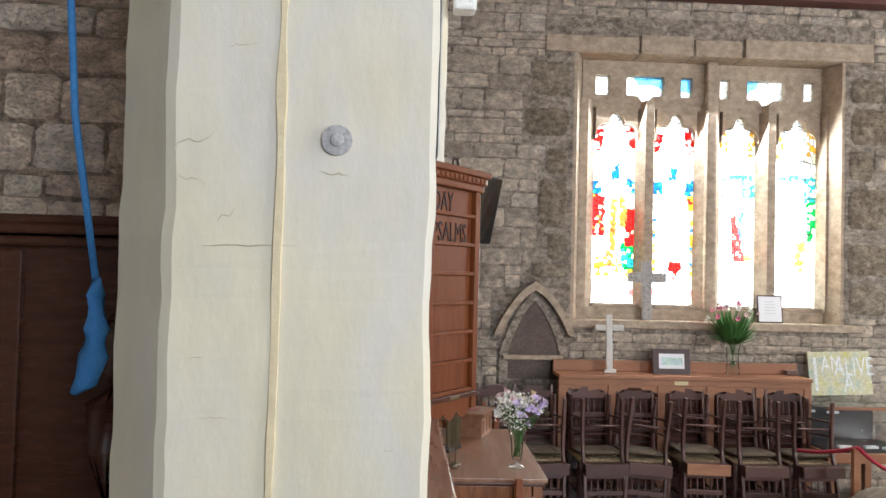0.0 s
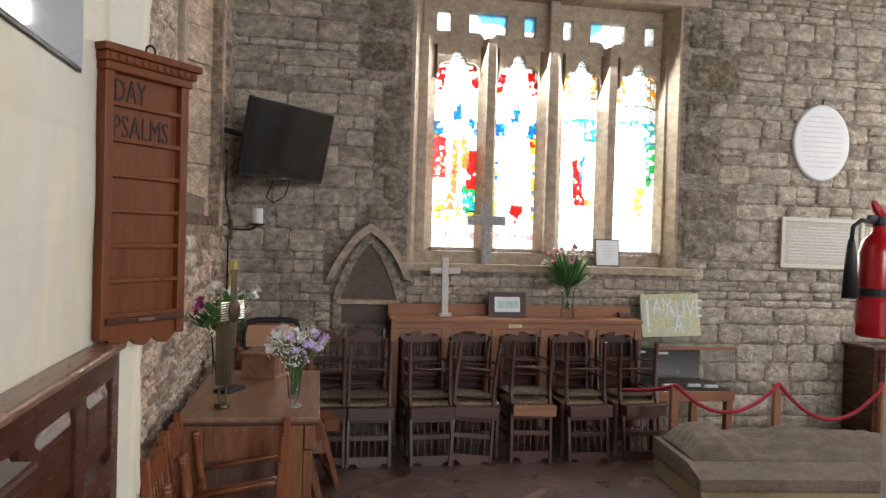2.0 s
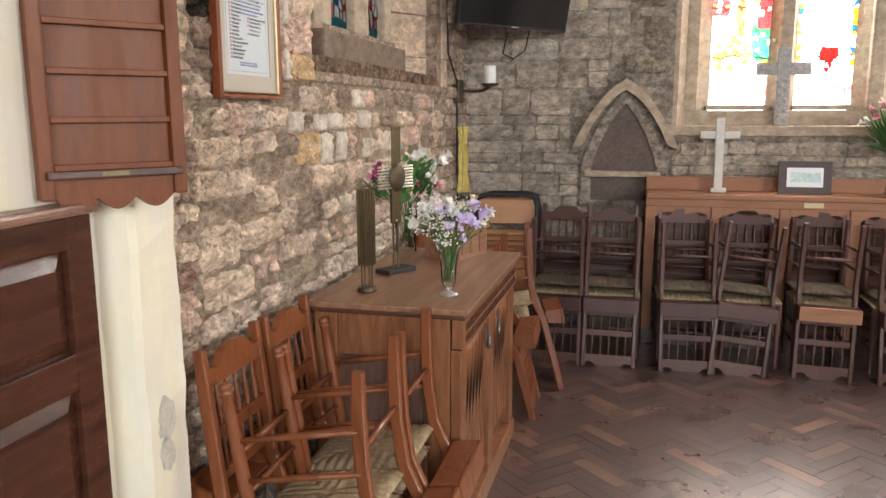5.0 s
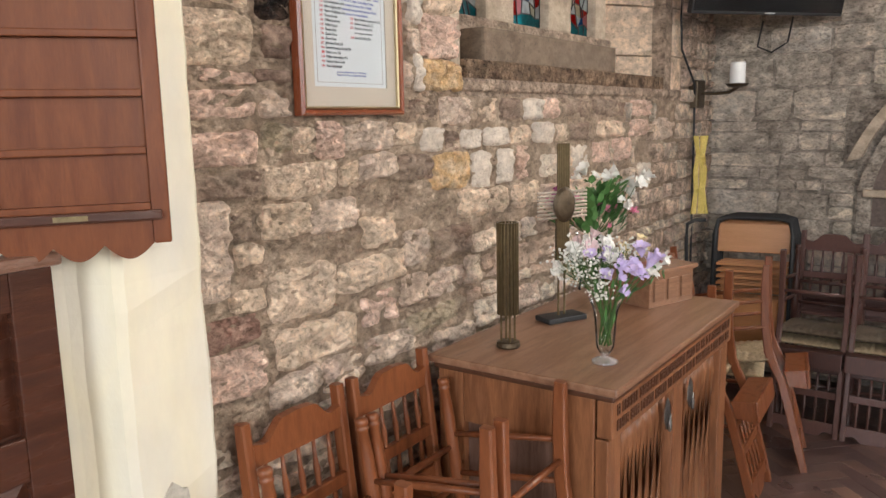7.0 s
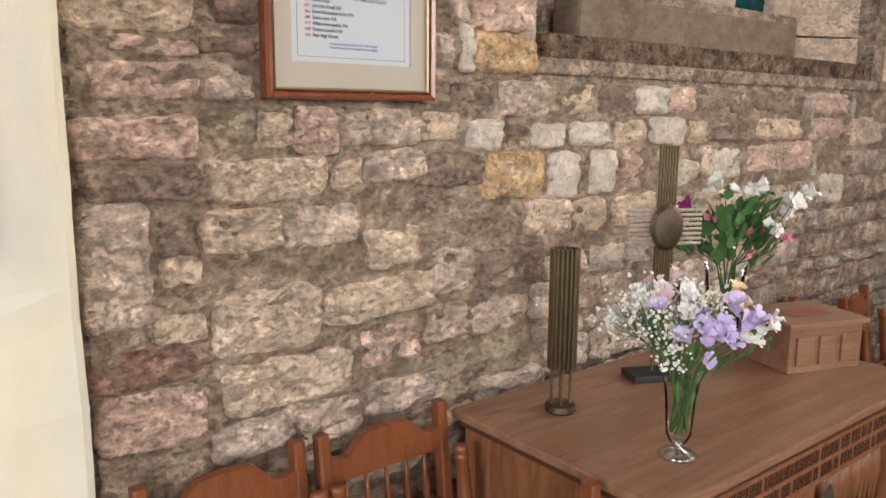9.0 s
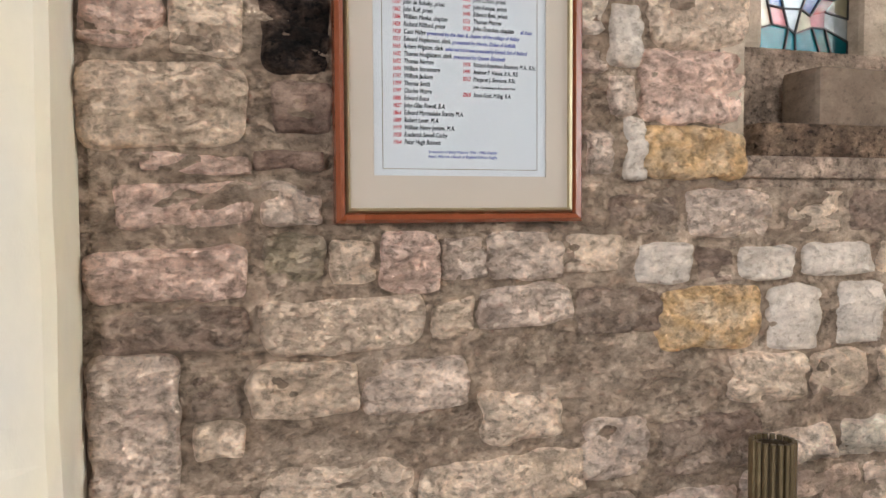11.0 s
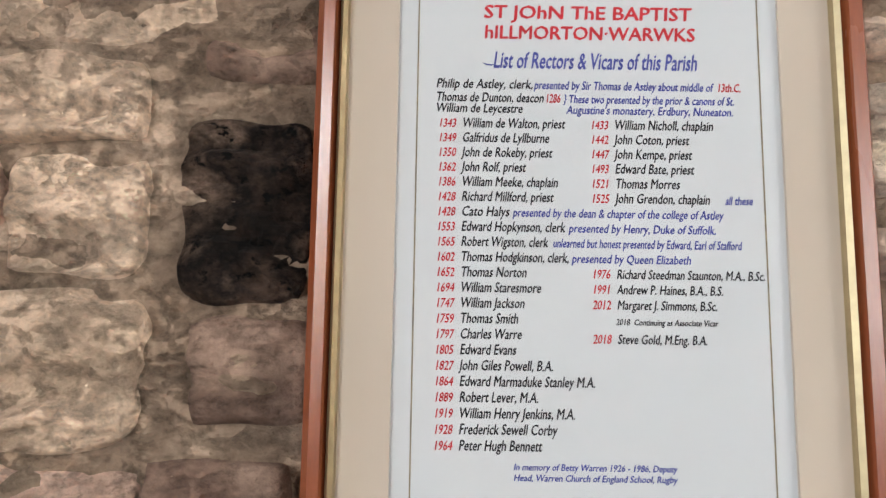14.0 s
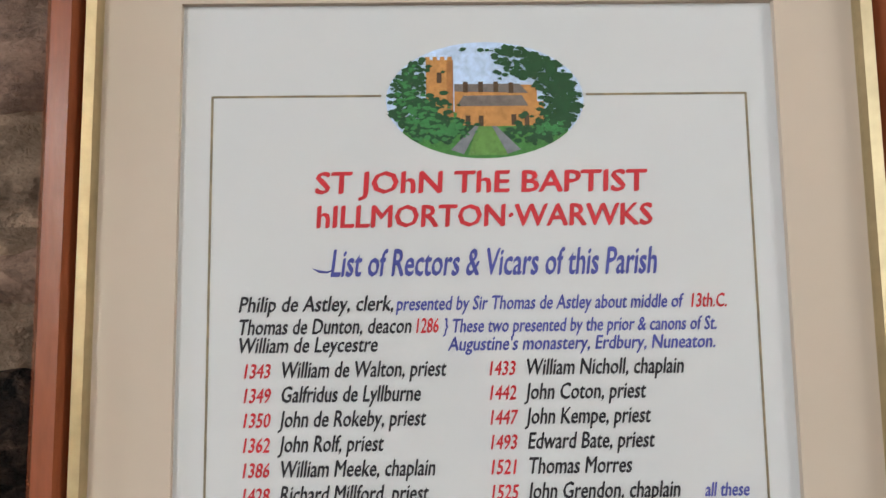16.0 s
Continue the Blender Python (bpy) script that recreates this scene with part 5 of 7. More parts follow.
for i, words in enumerate(LEFT):
    line(words[:4], "red", 3.080, ROW_V(i), 0.0088, 0.72)
    if i in NAME_W:
        spread(words[5:], "black", 3.097, ROW_V(i), 0.0100, NAME_W[i])
    else:
        line(words[5:], "black", 3.097, ROW_V(i), 0.0100, 0.69)
for i, (u, words, w) in BLUE.items():
    spread(words, "blue", u, ROW_V(i), 0.0086, w)
for i, words in RIGHT.items():
    line(words[:4], "red", 3.188, ROW_V(i), 0.0088, 0.72)
    line(words[5:], "black", 3.205, ROW_V(i), 0.0100 if i < 10 else 0.0092, 0.70)
line("all these", "blue", 3.282, ROW_V(5), 0.0084, 0.7)
line("2018  Continuing as Associate Vicar", "black", 3.204, ROW_V(13), 0.0060, 0.8)
spread("In memory of Betty Warren 1926 - 1986, Deputy", "blue", 3.134, 1.6355, 0.0062, 0.110)
spread("Head, Warren Church of England School, Rugby", "blue", 3.134, 1.6285, 0.0062, 0.110)

# oval picture of a church, painted flat on the sheet
VG = (0.0015, 0.1785)


def oval(cx, cy, rx, ry, z, name, col, wob=0.0, n=36, seed=1):
    rnd_ = random.Random(seed)
    bmo = bmesh.new()
    pts = [(cx + rx * math.cos(2 * math.pi * i / n) * (1 + rnd_.uniform(-wob, wob)), cy + ry * math.sin(2 * math.pi * i / n) * (1 + rnd_.uniform(-wob, wob))) for i in range(n)]
    pts = [p if ((p[0] - VG[0]) / 0.0455) ** 2 + ((p[1] - VG[1]) / 0.0275) ** 2 <= 1 else
           tuple(VG[k] + (p[k] - VG[k]) / math.sqrt(((p[0] - VG[0]) / 0.0455) ** 2 + ((p[1] - VG[1]) / 0.0275) ** 2) for k in (0, 1)) for p in pts]
    bmo.faces.new([bmo.verts.new((x, y, z)) for x, y in pts])
    return part(name, bmo, col, sheet)


def paint(name, c, c2=None):
    return material(name, [c, c2 or tuple(q * 1.25 for q in c)], 0.7, 120, 400, 0, stain=0.25)


def patch(name, pts, z, col):
    bmo = bmesh.new()
    bmo.faces.new([bmo.verts.new((VG[0] + x, VG[1] + y, z)) for x, y in pts])
    return part(name, bmo, col, sheet)


SKYP, GRASS, TREE, TREE2, OCHRE, ROOFP, DARKP, OCHRE2 = (paint("painted_sky", (0.42, 0.54, 0.74)), paint("painted_grass", (0.05, 0.18, 0.04)), paint("painted_tree", (0.012, 0.06, 0.02)),
    paint("painted_bush", (0.035, 0.17, 0.05)), paint("painted_ochre", (0.42, 0.20, 0.06)), paint("painted_roof", (0.14, 0.12, 0.11)), paint("painted_window", (0.07, 0.04, 0.02)), paint("painted_shade", (0.30, 0.13, 0.04)))
oval(VG[0], VG[1], 0.0455, 0.0275, 0.01126, "painted_sky", SKYP)
oval(VG[0], VG[1] - 0.018, 0.040, 0.013, 0.01130, "painted_lawn", GRASS, 0.05, 36, 3)
patch("painted_nave", [(-0.014, -0.006), (0.024, -0.006), (0.024, 0.007), (-0.014, 0.007)], 0.01134, OCHRE)
patch("painted_roof", [(-0.014, 0.004), (0.020, 0.003), (0.016, 0.0075), (-0.014, 0.0075)], 0.01138, ROOFP)
patch("painted_aisle", [(-0.014, -0.013), (0.027, -0.012), (0.027, -0.001), (-0.012, -0.001)], 0.01138, OCHRE)
patch("painted_aisle_roof", [(-0.013, -0.003), (0.020, -0.003), (0.017, 0.002), (-0.010, 0.002)], 0.01142, ROOFP)
patch("painted_tower", [(-0.027, -0.008), (-0.0145, -0.008), (-0.0145, 0.019), (-0.027, 0.019)], 0.01146, OCHRE)
patch("painted_tower_side", [(-0.0175, -0.008), (-0.0145, -0.008), (-0.0145, 0.0185), (-0.0175, 0.0185)], 0.01150, OCHRE2)
for i in range(4):
    patch("painted_battlement", [(-0.0272 + 0.0034 * i, 0.019), (-0.0252 + 0.0034 * i, 0.019), (-0.0252 + 0.0034 * i, 0.0205), (-0.0272 + 0.0034 * i, 0.0205)], 0.01150, OCHRE)
for x, y in ((-0.009, -0.0105), (-0.003, -0.0105), (0.012, -0.010), (0.018, -0.010), (-0.022, 0.010), (-0.010, 0.0055), (-0.003, 0.0055), (0.004, 0.0055), (0.011, 0.005)):
    patch("painted_window", [(x, y - 0.002), (x + 0.0022, y - 0.002), (x + 0.0022, y + 0.003), (x, y + 0.003)], 0.01150, DARKP)


def painted_foliage(name, spots, z, col, seed):
    """Many small brush dabs inside the oval: spots are x, y, spread across, spread up, dabs, dab size."""
    rnd_, bmo = random.Random(seed), bmesh.new()
    for x, y, sx, sy, n_, r in spots:
        for _ in range(round(n_ * 1.3)):
            a, b, k = x + rnd_.gauss(0, 0.5) * sx, y + rnd_.gauss(0, 0.5) * sy, r * rnd_.uniform(0.5, 1.2)
            if (a / 0.0455) ** 2 + (b / 0.0275) ** 2 > 0.93:
                continue
            dz = rnd_.uniform(0, 0.00008)
            bmo.faces.new([bmo.verts.new((VG[0] + a + 1.0 * k * math.cos(q * 0.8976) * rnd_.uniform(0.6, 1.2), VG[1] + b + 0.6 * k * math.sin(q * 0.8976) * rnd_.uniform(0.6, 1.2), z + dz)) for q in range(7)])
    tagged(part(name, bmo, col, sheet), kind="stuff")


painted_foliage("painted_leaves", [(-0.037, -0.002, 0.010, 0.022, 150, 0.0022), (-0.027, -0.008, 0.012, 0.013, 130, 0.0022), (-0.032, 0.012, 0.006, 0.010, 60, 0.0018), (-0.016, -0.014, 0.010, 0.006, 70, 0.002), (0.034, -0.010, 0.014, 0.009, 120, 0.0022), (0.022, -0.016, 0.016, 0.004, 60, 0.002)], 0.01156, TREE, 3)
painted_foliage("painted_bushes", [(-0.030, -0.009, 0.012, 0.010, 60, 0.0016), (-0.018, -0.014, 0.010, 0.005, 45, 0.0016), (0.030, -0.014, 0.014, 0.004, 45, 0.0016), (-0.036, 0.004, 0.006, 0.012, 30, 0.0014)], 0.01166, TREE2, 4)
painted_foliage("painted_cedar", [(0.012, 0.0225, 0.012, 0.0025, 60, 0.0017), (0.024, 0.017, 0.014, 0.004, 110, 0.0018), (0.018, 0.012, 0.012, 0.003, 50, 0.0016), (0.033, 0.010, 0.010, 0.006, 110, 0.0018), (0.037, 0.0, 0.008, 0.010, 120, 0.002), (0.030, 0.004, 0.006, 0.004, 30, 0.0015)], 0.01176, TREE, 5)
patch("painted_path", [(-0.004, -0.0125), (0.004, -0.0125), (0.010, -0.026), (-0.008, -0.026)], 0.01160, paint("painted_path", (0.10, 0.22, 0.05)))
for s in (-1, 1):
    patch("painted_fence", [(s * 0.003, -0.0125), (s * 0.005, -0.0125), (s * 0.016, -0.0235), (s * 0.010, -0.0255)][::s], 0.01164, paint("painted_fence", (0.16, 0.17, 0.19)))
pane = part("pane", box(-FW + 0.017, FW - 0.017, -FH + 0.017, FH - 0.017, 0.0165, 0.0175), clear_pane("picture_glass", 0.0015, 0.25), pic)

# ---- psalm board ----
PB = pose(0.048, 2.262, 1.33, 0, 0, 53.4)
board = thing("psalm_board", PB, "reddish carved wooden psalm board hung on the plaster pier", "notice board")
BWD, BHT = 0.282, 0.735
for x0 in (0.0, BWD - 0.028):
    part("side_rail", box(x0, x0 + 0.028, -0.034, 0.0, 0.0, BHT - 0.05, 0.004), BOARD, board)
part("back_panel", box(0.026, BWD - 0.026, -0.016, -0.002, 0.02, BHT - 0.05), BOARD, board)
for i in range(7):
    z = 0.055 + i * 0.0905
    part("slat", box(0.0285, BWD - 0.0285, -0.032, -0.012, z, z + 0.012, 0.002), BOARD, board)
part("tray", box(0.012, BWD - 0.012, -0.046, -0.005, 0.040, 0.056, 0.003), DARKPEW, board, "dark worn ledge along the foot")
part("plate", box(0.11, 0.16, -0.0475, -0.0462, 0.044, 0.052), material("dull_plate", [(0.16, 0.12, 0.06), (0.22, 0.17, 0.09)], 0.5, 20, 60, 0, metal=0.5), board)
part("apron", strip(0.028, BWD - 0.028, lambda x: 0.0 - 0.024 * abs(math.sin((x - 0.028) / (BWD - 0.056) * math.pi * 3)), lambda x: 0.042, -0.026, -0.006, 48), BOARD, board, "scalloped apron")
for z0, z1, o, mt in ((BHT - 0.052, BHT - 0.03, 0.006, BOARD), (BHT - 0.03, BHT - 0.008, 0.014, BOARD), (BHT - 0.008, BHT + 0.012, 0.024, BOARD)):
    part("cornice", box(-o, BWD + o, -0.036 - o, 0.0, z0, z1, 0.004), mt, board)
for i in range(12):
    x = 0.004 + i * (BWD - 0.008) / 11
    part("cornice_bead", box(x - 0.007, x + 0.007, -0.054, -0.046, BHT - 0.027, BHT - 0.011, 0.003), BOARD, board)
LET = material("dark_letters", [(0.025, 0.012, 0.01), (0.035, 0.018, 0.014)], 0.6, 10, 80, 0)
text_part("lettering", "DAY", 0.085, LET, board, pose(0.038, -0.0165, 0.612, 90, 0, 0), 0.002, "LEFT", 0.62)
text_part("lettering", "PSALMS", 0.085, LET, board, pose(0.036, -0.0165, 0.520, 90, 0, 0), 0.002, "LEFT", 0.66)
part("hook", tube([(0.16 + 0.016 * math.cos(a / 5 * math.pi), -0.012, BHT + 0.028 + 0.016 * math.sin(a / 5 * math.pi)) for a in range(11)], 0.003, 6), IRON, board)

# ---- panelled pew back beside the pier ----
pew = thing("panelled_pew", pose(0.055, 1.28, 0), "dark polished oak pew panelling with raised panels and a worn top", "pew")
PL, PH = 1.06, 1.30
part("frame_board", box(0.0, 0.028, 0.0, PL, 0.0, PH), DARKPEW, pew)
# cap's colour holds its wear and the daylight falling on it
part("cap", box(-0.003, 0.062, -0.02, PL + 0.012, PH, PH + 0.022, 0.008), material("worn_lit_pew_cap", [(0.17, 0.085, 0.055), (0.28, 0.155, 0.105)], 0.28, 5, 50, 0.15, stain=0.25, stretch=(6, 1, 6)), pew, "worn top rail, coloured paler for the light on it")
for y0 in (0.0, 0.34, 0.68, PL - 0.07):
    part("stile", box(0.028, 0.046, y0, y0 + 0.07, 0.0, PH - 0.001, 0.003), DARKPEW, pew)
for y0, y1 in ((0.07, 0.34), (0.41, 0.68), (0.75, PL - 0.07)):
    for z0, z1 in ((0.0, 0.12), (0.52, 0.60), (0.955, 1.03), (1.235, PH - 0.001)):
        part("rail", box(0.028, 0.046, y0, y1, z0, z1, 0.003), DARKPEW, pew)
    for z0, z1 in ((0.12, 0.52), (0.60, 0.955), (1.03, 1.235)):
        bmp = bmesh.new()
        a = [bmp.verts.new((0.029, y, z)) for y, z in ((y0 + 0.004, z0 + 0.004), (y1 - 0.004, z0 + 0.004), (y1 - 0.004, z1 - 0.004), (y0 + 0.004, z1 - 0.004))]
        b = [bmp.verts.new((0.042, y, z)) for y, z in ((y0 + 0.035, z0 + 0.035), (y1 - 0.035, z0 + 0.035), (y1 - 0.035, z1 - 0.035), (y0 + 0.035, z1 - 0.035))]
        for i in range(4):
            bmp.faces.new((a[i], a[(i + 1) % 4], b[(i + 1) % 4], b[i]))
        bmp.faces.new(b)
        part("raised_panel", bmp, DARKPEW, pew)

# pew end with a red book on it
end = thing("pew_end", pose(0.06, 0.86, 0), "dark oak pew end standing beside the pier", "pew")
part("post", box(0.0, 0.20, 0.0, 0.26, 0.0, 1.33, 0.006), DARKPEW, end)
part("cap", box(-0.01, 0.22, -0.01, 0.27, 1.33, 1.352, 0.006), DARKPEW, end)
book = thing("hymn_book", pose(0.16, 1.02, 1.352, 0, 0, 8), "red cloth-bound book with white pages lying flat", "book")
REDC = material("red_book_cloth", [(0.32, 0.015, 0.03), (0.38, 0.02, 0.04)], 0.5, 10, 120, 0.1, stain=0.1)
part("cover", box(-0.06, 0.06, -0.09, 0.09, 0.022, 0.026, 0.001), REDC, book)
part("cover", box(-0.06, 0.06, -0.09, 0.09, 0.0, 0.004, 0.001), REDC, book)
part("pages", box(-0.056, 0.058, -0.086, 0.086, 0.0045, 0.0215), PAPER, book)

# framed notice on the pier's side
notice = thing("framed_notice", pose(0.052, 1.80, 1.965, 90, 0, 90), "white notice behind glass in a thin dark frame", "picture")
part("frame", box(-0.352, 0.292, 0.006, 0.50, 0.0, 0.007, 0.002), IRON, notice)
part("sheet", box(-0.345, 0.285, 0.015, 0.485, 0.0075, 0.0085), PAPER, notice)
g = part("pane", box(-0.345, 0.285, 0.015, 0.485, 0.0092, 0.0105), clear_pane("notice_glass", 0.08, 0.05), notice)
sensor = tagged(part("wall_sensor", box(0.135, 0.205, 2.36, 2.43, 2.57, 2.70, 0.008), material("white_plastic", [(0.75, 0.75, 0.74), (0.8, 0.8, 0.79)], 0.4, 5, 60, 0)), "small white plastic sensor box on the pier", "sensor")
plug = tagged(part("wall_fixing", lathe([(0.026, -0.01), (0.026, 0.005), (0.012, 0.006), (0.010, 0.009), (0.002, 0.010)], 20, pose(-0.118, 1.3155, 1.972, 90, 0, 0)), material("grey_filler", [(0.36, 0.35, 0.35), (0.55, 0.53, 0.52)], 0.8, 40, 120, 0.3)), "round grey filled hole in the limewash", "wall fixing")


def pier_y(x, z):
    """Where the wavering front of the pier stands."""
    return 1.316 + 0.004 * noise.noise(Vector((x * 6 + 9, 1.316 * 6, z * 5)))


bms = bmesh.new()
prev = None
for k in range(140):
    z = 0.2 + k * 0.03
    c = -0.213 + 0.004 * noise.noise(Vector((0, 3.0, z * 4)))
    w = 0.008 + 0.004 * noise.noise(Vector((5.0, 0, z * 9)))
    row = [bms.verts.new((c + s * w, pier_y(c, z) + o, z)) for s, o in ((-1, 0.002), (-0.8, -0.004), (0.8, -0.004), (1, 0.002))]
    if prev:
        for i in range(3):
            bms.faces.new((prev[i], prev[i + 1], row[i + 1], row[i]))
    prev = row
part("limewash_run", bms, PLASTER_Y, pier, "yellowed run of limewash")
FLAKE = material("bare_flaked_plaster", [(0.40, 0.36, 0.30), (0.52, 0.48, 0.40)], 0.85, 30, 90, 0.4, stain=0.2)
CRACK = material("hairline_crack", [(0.52, 0.45, 0.33), (0.58, 0.50, 0.37)], 0.9, 30, 90, 0)
rnd = random.Random(8)
for x, z, w, a in ((-0.357, 1.965, 0.07, 0.5), (-0.36, 1.90, 0.05, -0.4), (-0.12, 1.915, 0.05, -0.15), (-0.335, 1.60, 0.04, 0.1), (-0.31, 1.50, 0.05, 0.05), (-0.28, 2.13, 0.05, 0.2), (-0.26, 1.79, 0.16, 0.02), (-0.05, 1.79, 0.05, 0.3), (-0.02, 1.45, 0.03, 0.4), (-0.30, 1.84, 0.03, 0.9)):
    pts = [(x + (k / 8 - 0.5) * w, z + a * (k / 8 - 0.5) * w + 0.25 * w * a * math.sin(k * 0.8) + rnd.uniform(-0.002, 0.002)) for k in range(9)]
    part("crack", tube([(px, pier_y(px, pz) - 0.0002, pz) for px, pz in pts], [0.0003 + 0.0007 * math.sin(math.pi * k / 8) for k in range(9)], 5), CRACK, pier)
for y0, z0, run, drop in ((2.46, 1.265, 0.17, 0.012), (2.47, 1.02, 0.10, -0.03), (2.50, 1.46, 0.08, 0.05), (2.455, 0.86, 0.12, 0.02)):
    pts = [(y0 + run * k / 10, z0 + drop * k / 10 + rnd.uniform(-0.003, 0.003)) for k in range(11)]
    part("crack", tube([(0.1215 - 0.125 * (py - 2.44), py, pz) for py, pz in pts], [0.0004 + 0.0012 * math.sin(math.pi * k / 10) for k in range(11)], 5), CRACK, pier)
for cy, cz, ry, rz in ((2.52, 0.80, 0.035, 0.05), (2.515, 0.71, 0.028, 0.04)):
    bmf = bmesh.new()
    pts = [(cy + ry * math.cos(q * 0.3307) * rnd.uniform(0.8, 1.1), cz + rz * math.sin(q * 0.3307) * rnd.uniform(0.8, 1.1)) for q in range(19)]
    prism(pts, -0.122, -0.110, Matrix(((0, -1, 0, 0), (1, 0, 0, 0), (0, 0, 1, 0), (0, 0, 0, 1))), bmf)
    part("flaked_patch", bmf, FLAKE, pier)


# dark screen and a blue strap beyond the pier
screen = thing("carved_screen", pose(-2.2, 2.20, 0), "dark carved oak screen against the stone wall", "screen")
part("body", box(0.0, 1.60, 0.12, 0.40, 0.0, 1.80), DARKPEW, screen)
for z0, o in ((1.80, 0.02), (1.835, 0.05), (1.862, 0.03)):
    part("cornice", box(-o, 1.60 + o, 0.10 - o, 0.42, z0, z0 + 0.03, 0.008), DARKPEW, screen)
for x0 in (0.0, 0.5, 1.0, 1.5):
    part("stile", box(x0, x0 + 0.10, 0.095, 0.12, 0.0, 1.79, 0.006), DARKPEW, screen)
part("arm", tube([(1.45, 0.10, 1.66), (1.47, 0.02, 1.64), (1.43, -0.05, 1.55), (1.44, -0.02, 1.44), (1.40, 0.02, 1.36), (1.43, -0.06, 1.25), (1.42, -0.02, 0.9)], [0.03, 0.05, 0.06, 0.045, 0.07, 0.06, 0.05], 10), DARKPEW, screen, "carved scroll arm", True)
BLUEC = material("blue_cord", [(0.05, 0.22, 0.55), (0.08, 0.30, 0.65)], 0.7, 30, 150, 0.3, stain=0.2)
cord = thing("blue_cord", pose(-0.76, 1.85, 0), "bright blue cord with a knotted cloth bag hanging from it", "cord")
part("strap", tube([(-0.055, 0, 4.45), (-0.055, 0, 3.2), (-0.05, 0, 2.5), (-0.02, 0, 2.1), (0.045, 0, 1.70)], 0.009, 8), BLUEC, cord, smooth=True)
part("bag", tube([(0.045, 0, 1.72), (0.045, 0, 1.68), (0.05, 0, 1.60), (0.045, 0, 1.54), (0.03, 0, 1.48), (0.0, 0, 1.45)], [0.01, 0.022, 0.030, 0.034, 0.026, 0.008], 12), BLUEC, cord, smooth=True)

# ---- screen on the wall, candle, sheaf ----
BLACK = material("black_glossy_plastic", [(0.006, 0.006, 0.007), (0.009, 0.010, 0.012)], 0.07, 3, 40, 0.0, stain=0.1, spec=0.5)
BLACKM = material("black_matt_metal", [(0.015, 0.015, 0.016), (0.025, 0.025, 0.026)], 0.55, 10, 60, 0.1)
TV = pose(0.46, 5.89, 2.262, 0, 0, 50.6) @ pose(0, 0, 0, 12, 0, 0)
tv = thing("television", TV, "black flat television on a wall bracket, switched off", "television")
part("casing", box(-0.445, 0.445, 0.0, 0.045, -0.268, 0.268, 0.008), BLACKM, tv)
part("screen", box(-0.437, 0.437, -0.004, 0.0, -0.252, 0.260), BLACK, tv, "dark glossy blank screen")
part("logo", box(-0.03, 0.03, -0.0055, -0.004, -0.262, -0.256), material("grey_mark", [(0.4, 0.4, 0.4), (0.5, 0.5, 0.5)], 0.4, 5, 60, 0), tv)
part("bracket", tube([(-0.1, 0.04, 0.0), (-0.12, 0.16, -0.02), (-0.36, 0.36, 0.0)], 0.02, 8), BLACKM, tv)
part("box", box(-0.60, -0.52, 0.28, 0.34, -0.02, 0.07, 0.005), material("white_socket", [(0.7, 0.7, 0.7), (0.75, 0.75, 0.75)], 0.4, 5, 60, 0), tv, "white plastic socket")
cable = tagged(part("cable", tube([(0.03, 5.75, 2.18), (0.035, 5.74, 2.0), (0.03, 5.78, 1.85), (0.05, 5.95, 1.68), (0.03, 6.03, 1.6), (0.03, 6.05, 0.6)], 0.006, 8), BLACKM), "black cable running down the wall", "cable")
cable2 = tagged(part("cable", tube([(0.33, 6.2, 2.0), (0.28, 6.32, 1.88), (0.34, 6.39, 1.85), (0.42, 6.40, 1.9), (0.46, 6.30, 2.02)], 0.005, 8), BLACKM), "black cable looped behind the television", "cable")
BRONZE = material("dark_bronze", [(0.07, 0.05, 0.03), (0.11, 0.08, 0.05)], 0.45, 12, 60, 0.2, metal=0.7)
WAX = material("white_wax", [(0.78, 0.77, 0.74), (0.82, 0.81, 0.78)], 0.5, 8, 60, 0.02, stain=0.02)
sconce = thing("candle_sconce", pose(0.232, 6.11, 1.672), "white pillar candle on a dark metal wall bracket", "candle")
part("candle", lathe([(0.038, 0.006), (0.040, 0.012), (0.040, 0.112), (0.036, 0.118), (0.002, 0.116)], 20), WAX, sconce, smooth=False)
part("dish", lathe([(0.01, -0.02), (0.05, -0.008), (0.062, 0.005), (0.055, 0.005), (0.01, 0.0)], 20), BRONZE, sconce)
part("arm", tube([(0, 0, -0.015), (-0.05, 0.03, -0.04), (-0.12, 0.02, -0.045), (-0.2, -0.03, -0.04)], 0.009, 8), BRONZE, sconce)
part("wall_plate", box(-0.235, -0.18, -0.10, 0.04, -0.12, 0.03, 0.01), BRONZE, sconce)
STRAW = material("dry_straw", [(0.55, 0.42, 0.10), (0.68, 0.55, 0.18)], 0.8, 30, 120, 0.3, stain=0.25)
sheaf = thing("corn_dolly", pose(0.065, 6.04, 0.97, 0, 0, -48), "plaited yellow straw corn dolly hanging in the corner", "straw decoration")
rnd = random.Random(5)
for i in range(26):
    o = rnd.uniform(-1, 1)
    part("straw", tube([(0.01 + abs(o) * 0.01, o * 0.052, 0.0), (0.012, o * 0.030, 0.13), (0.014, o * 0.040, 0.24), (0.012, o * 0.024, 0.33), (0.01, o * 0.042, 0.43)], 0.0045, 5), STRAW, sheaf)
part("band", lathe([(0.022, 0.12), (0.022, 0.14)], 10, pose(0.012, 0, 0)), STRAW, sheaf)
stick = thing("walking_stick", pose(0.06, 5.86, 0), "dark walking stick hooked against the wall", "stick")
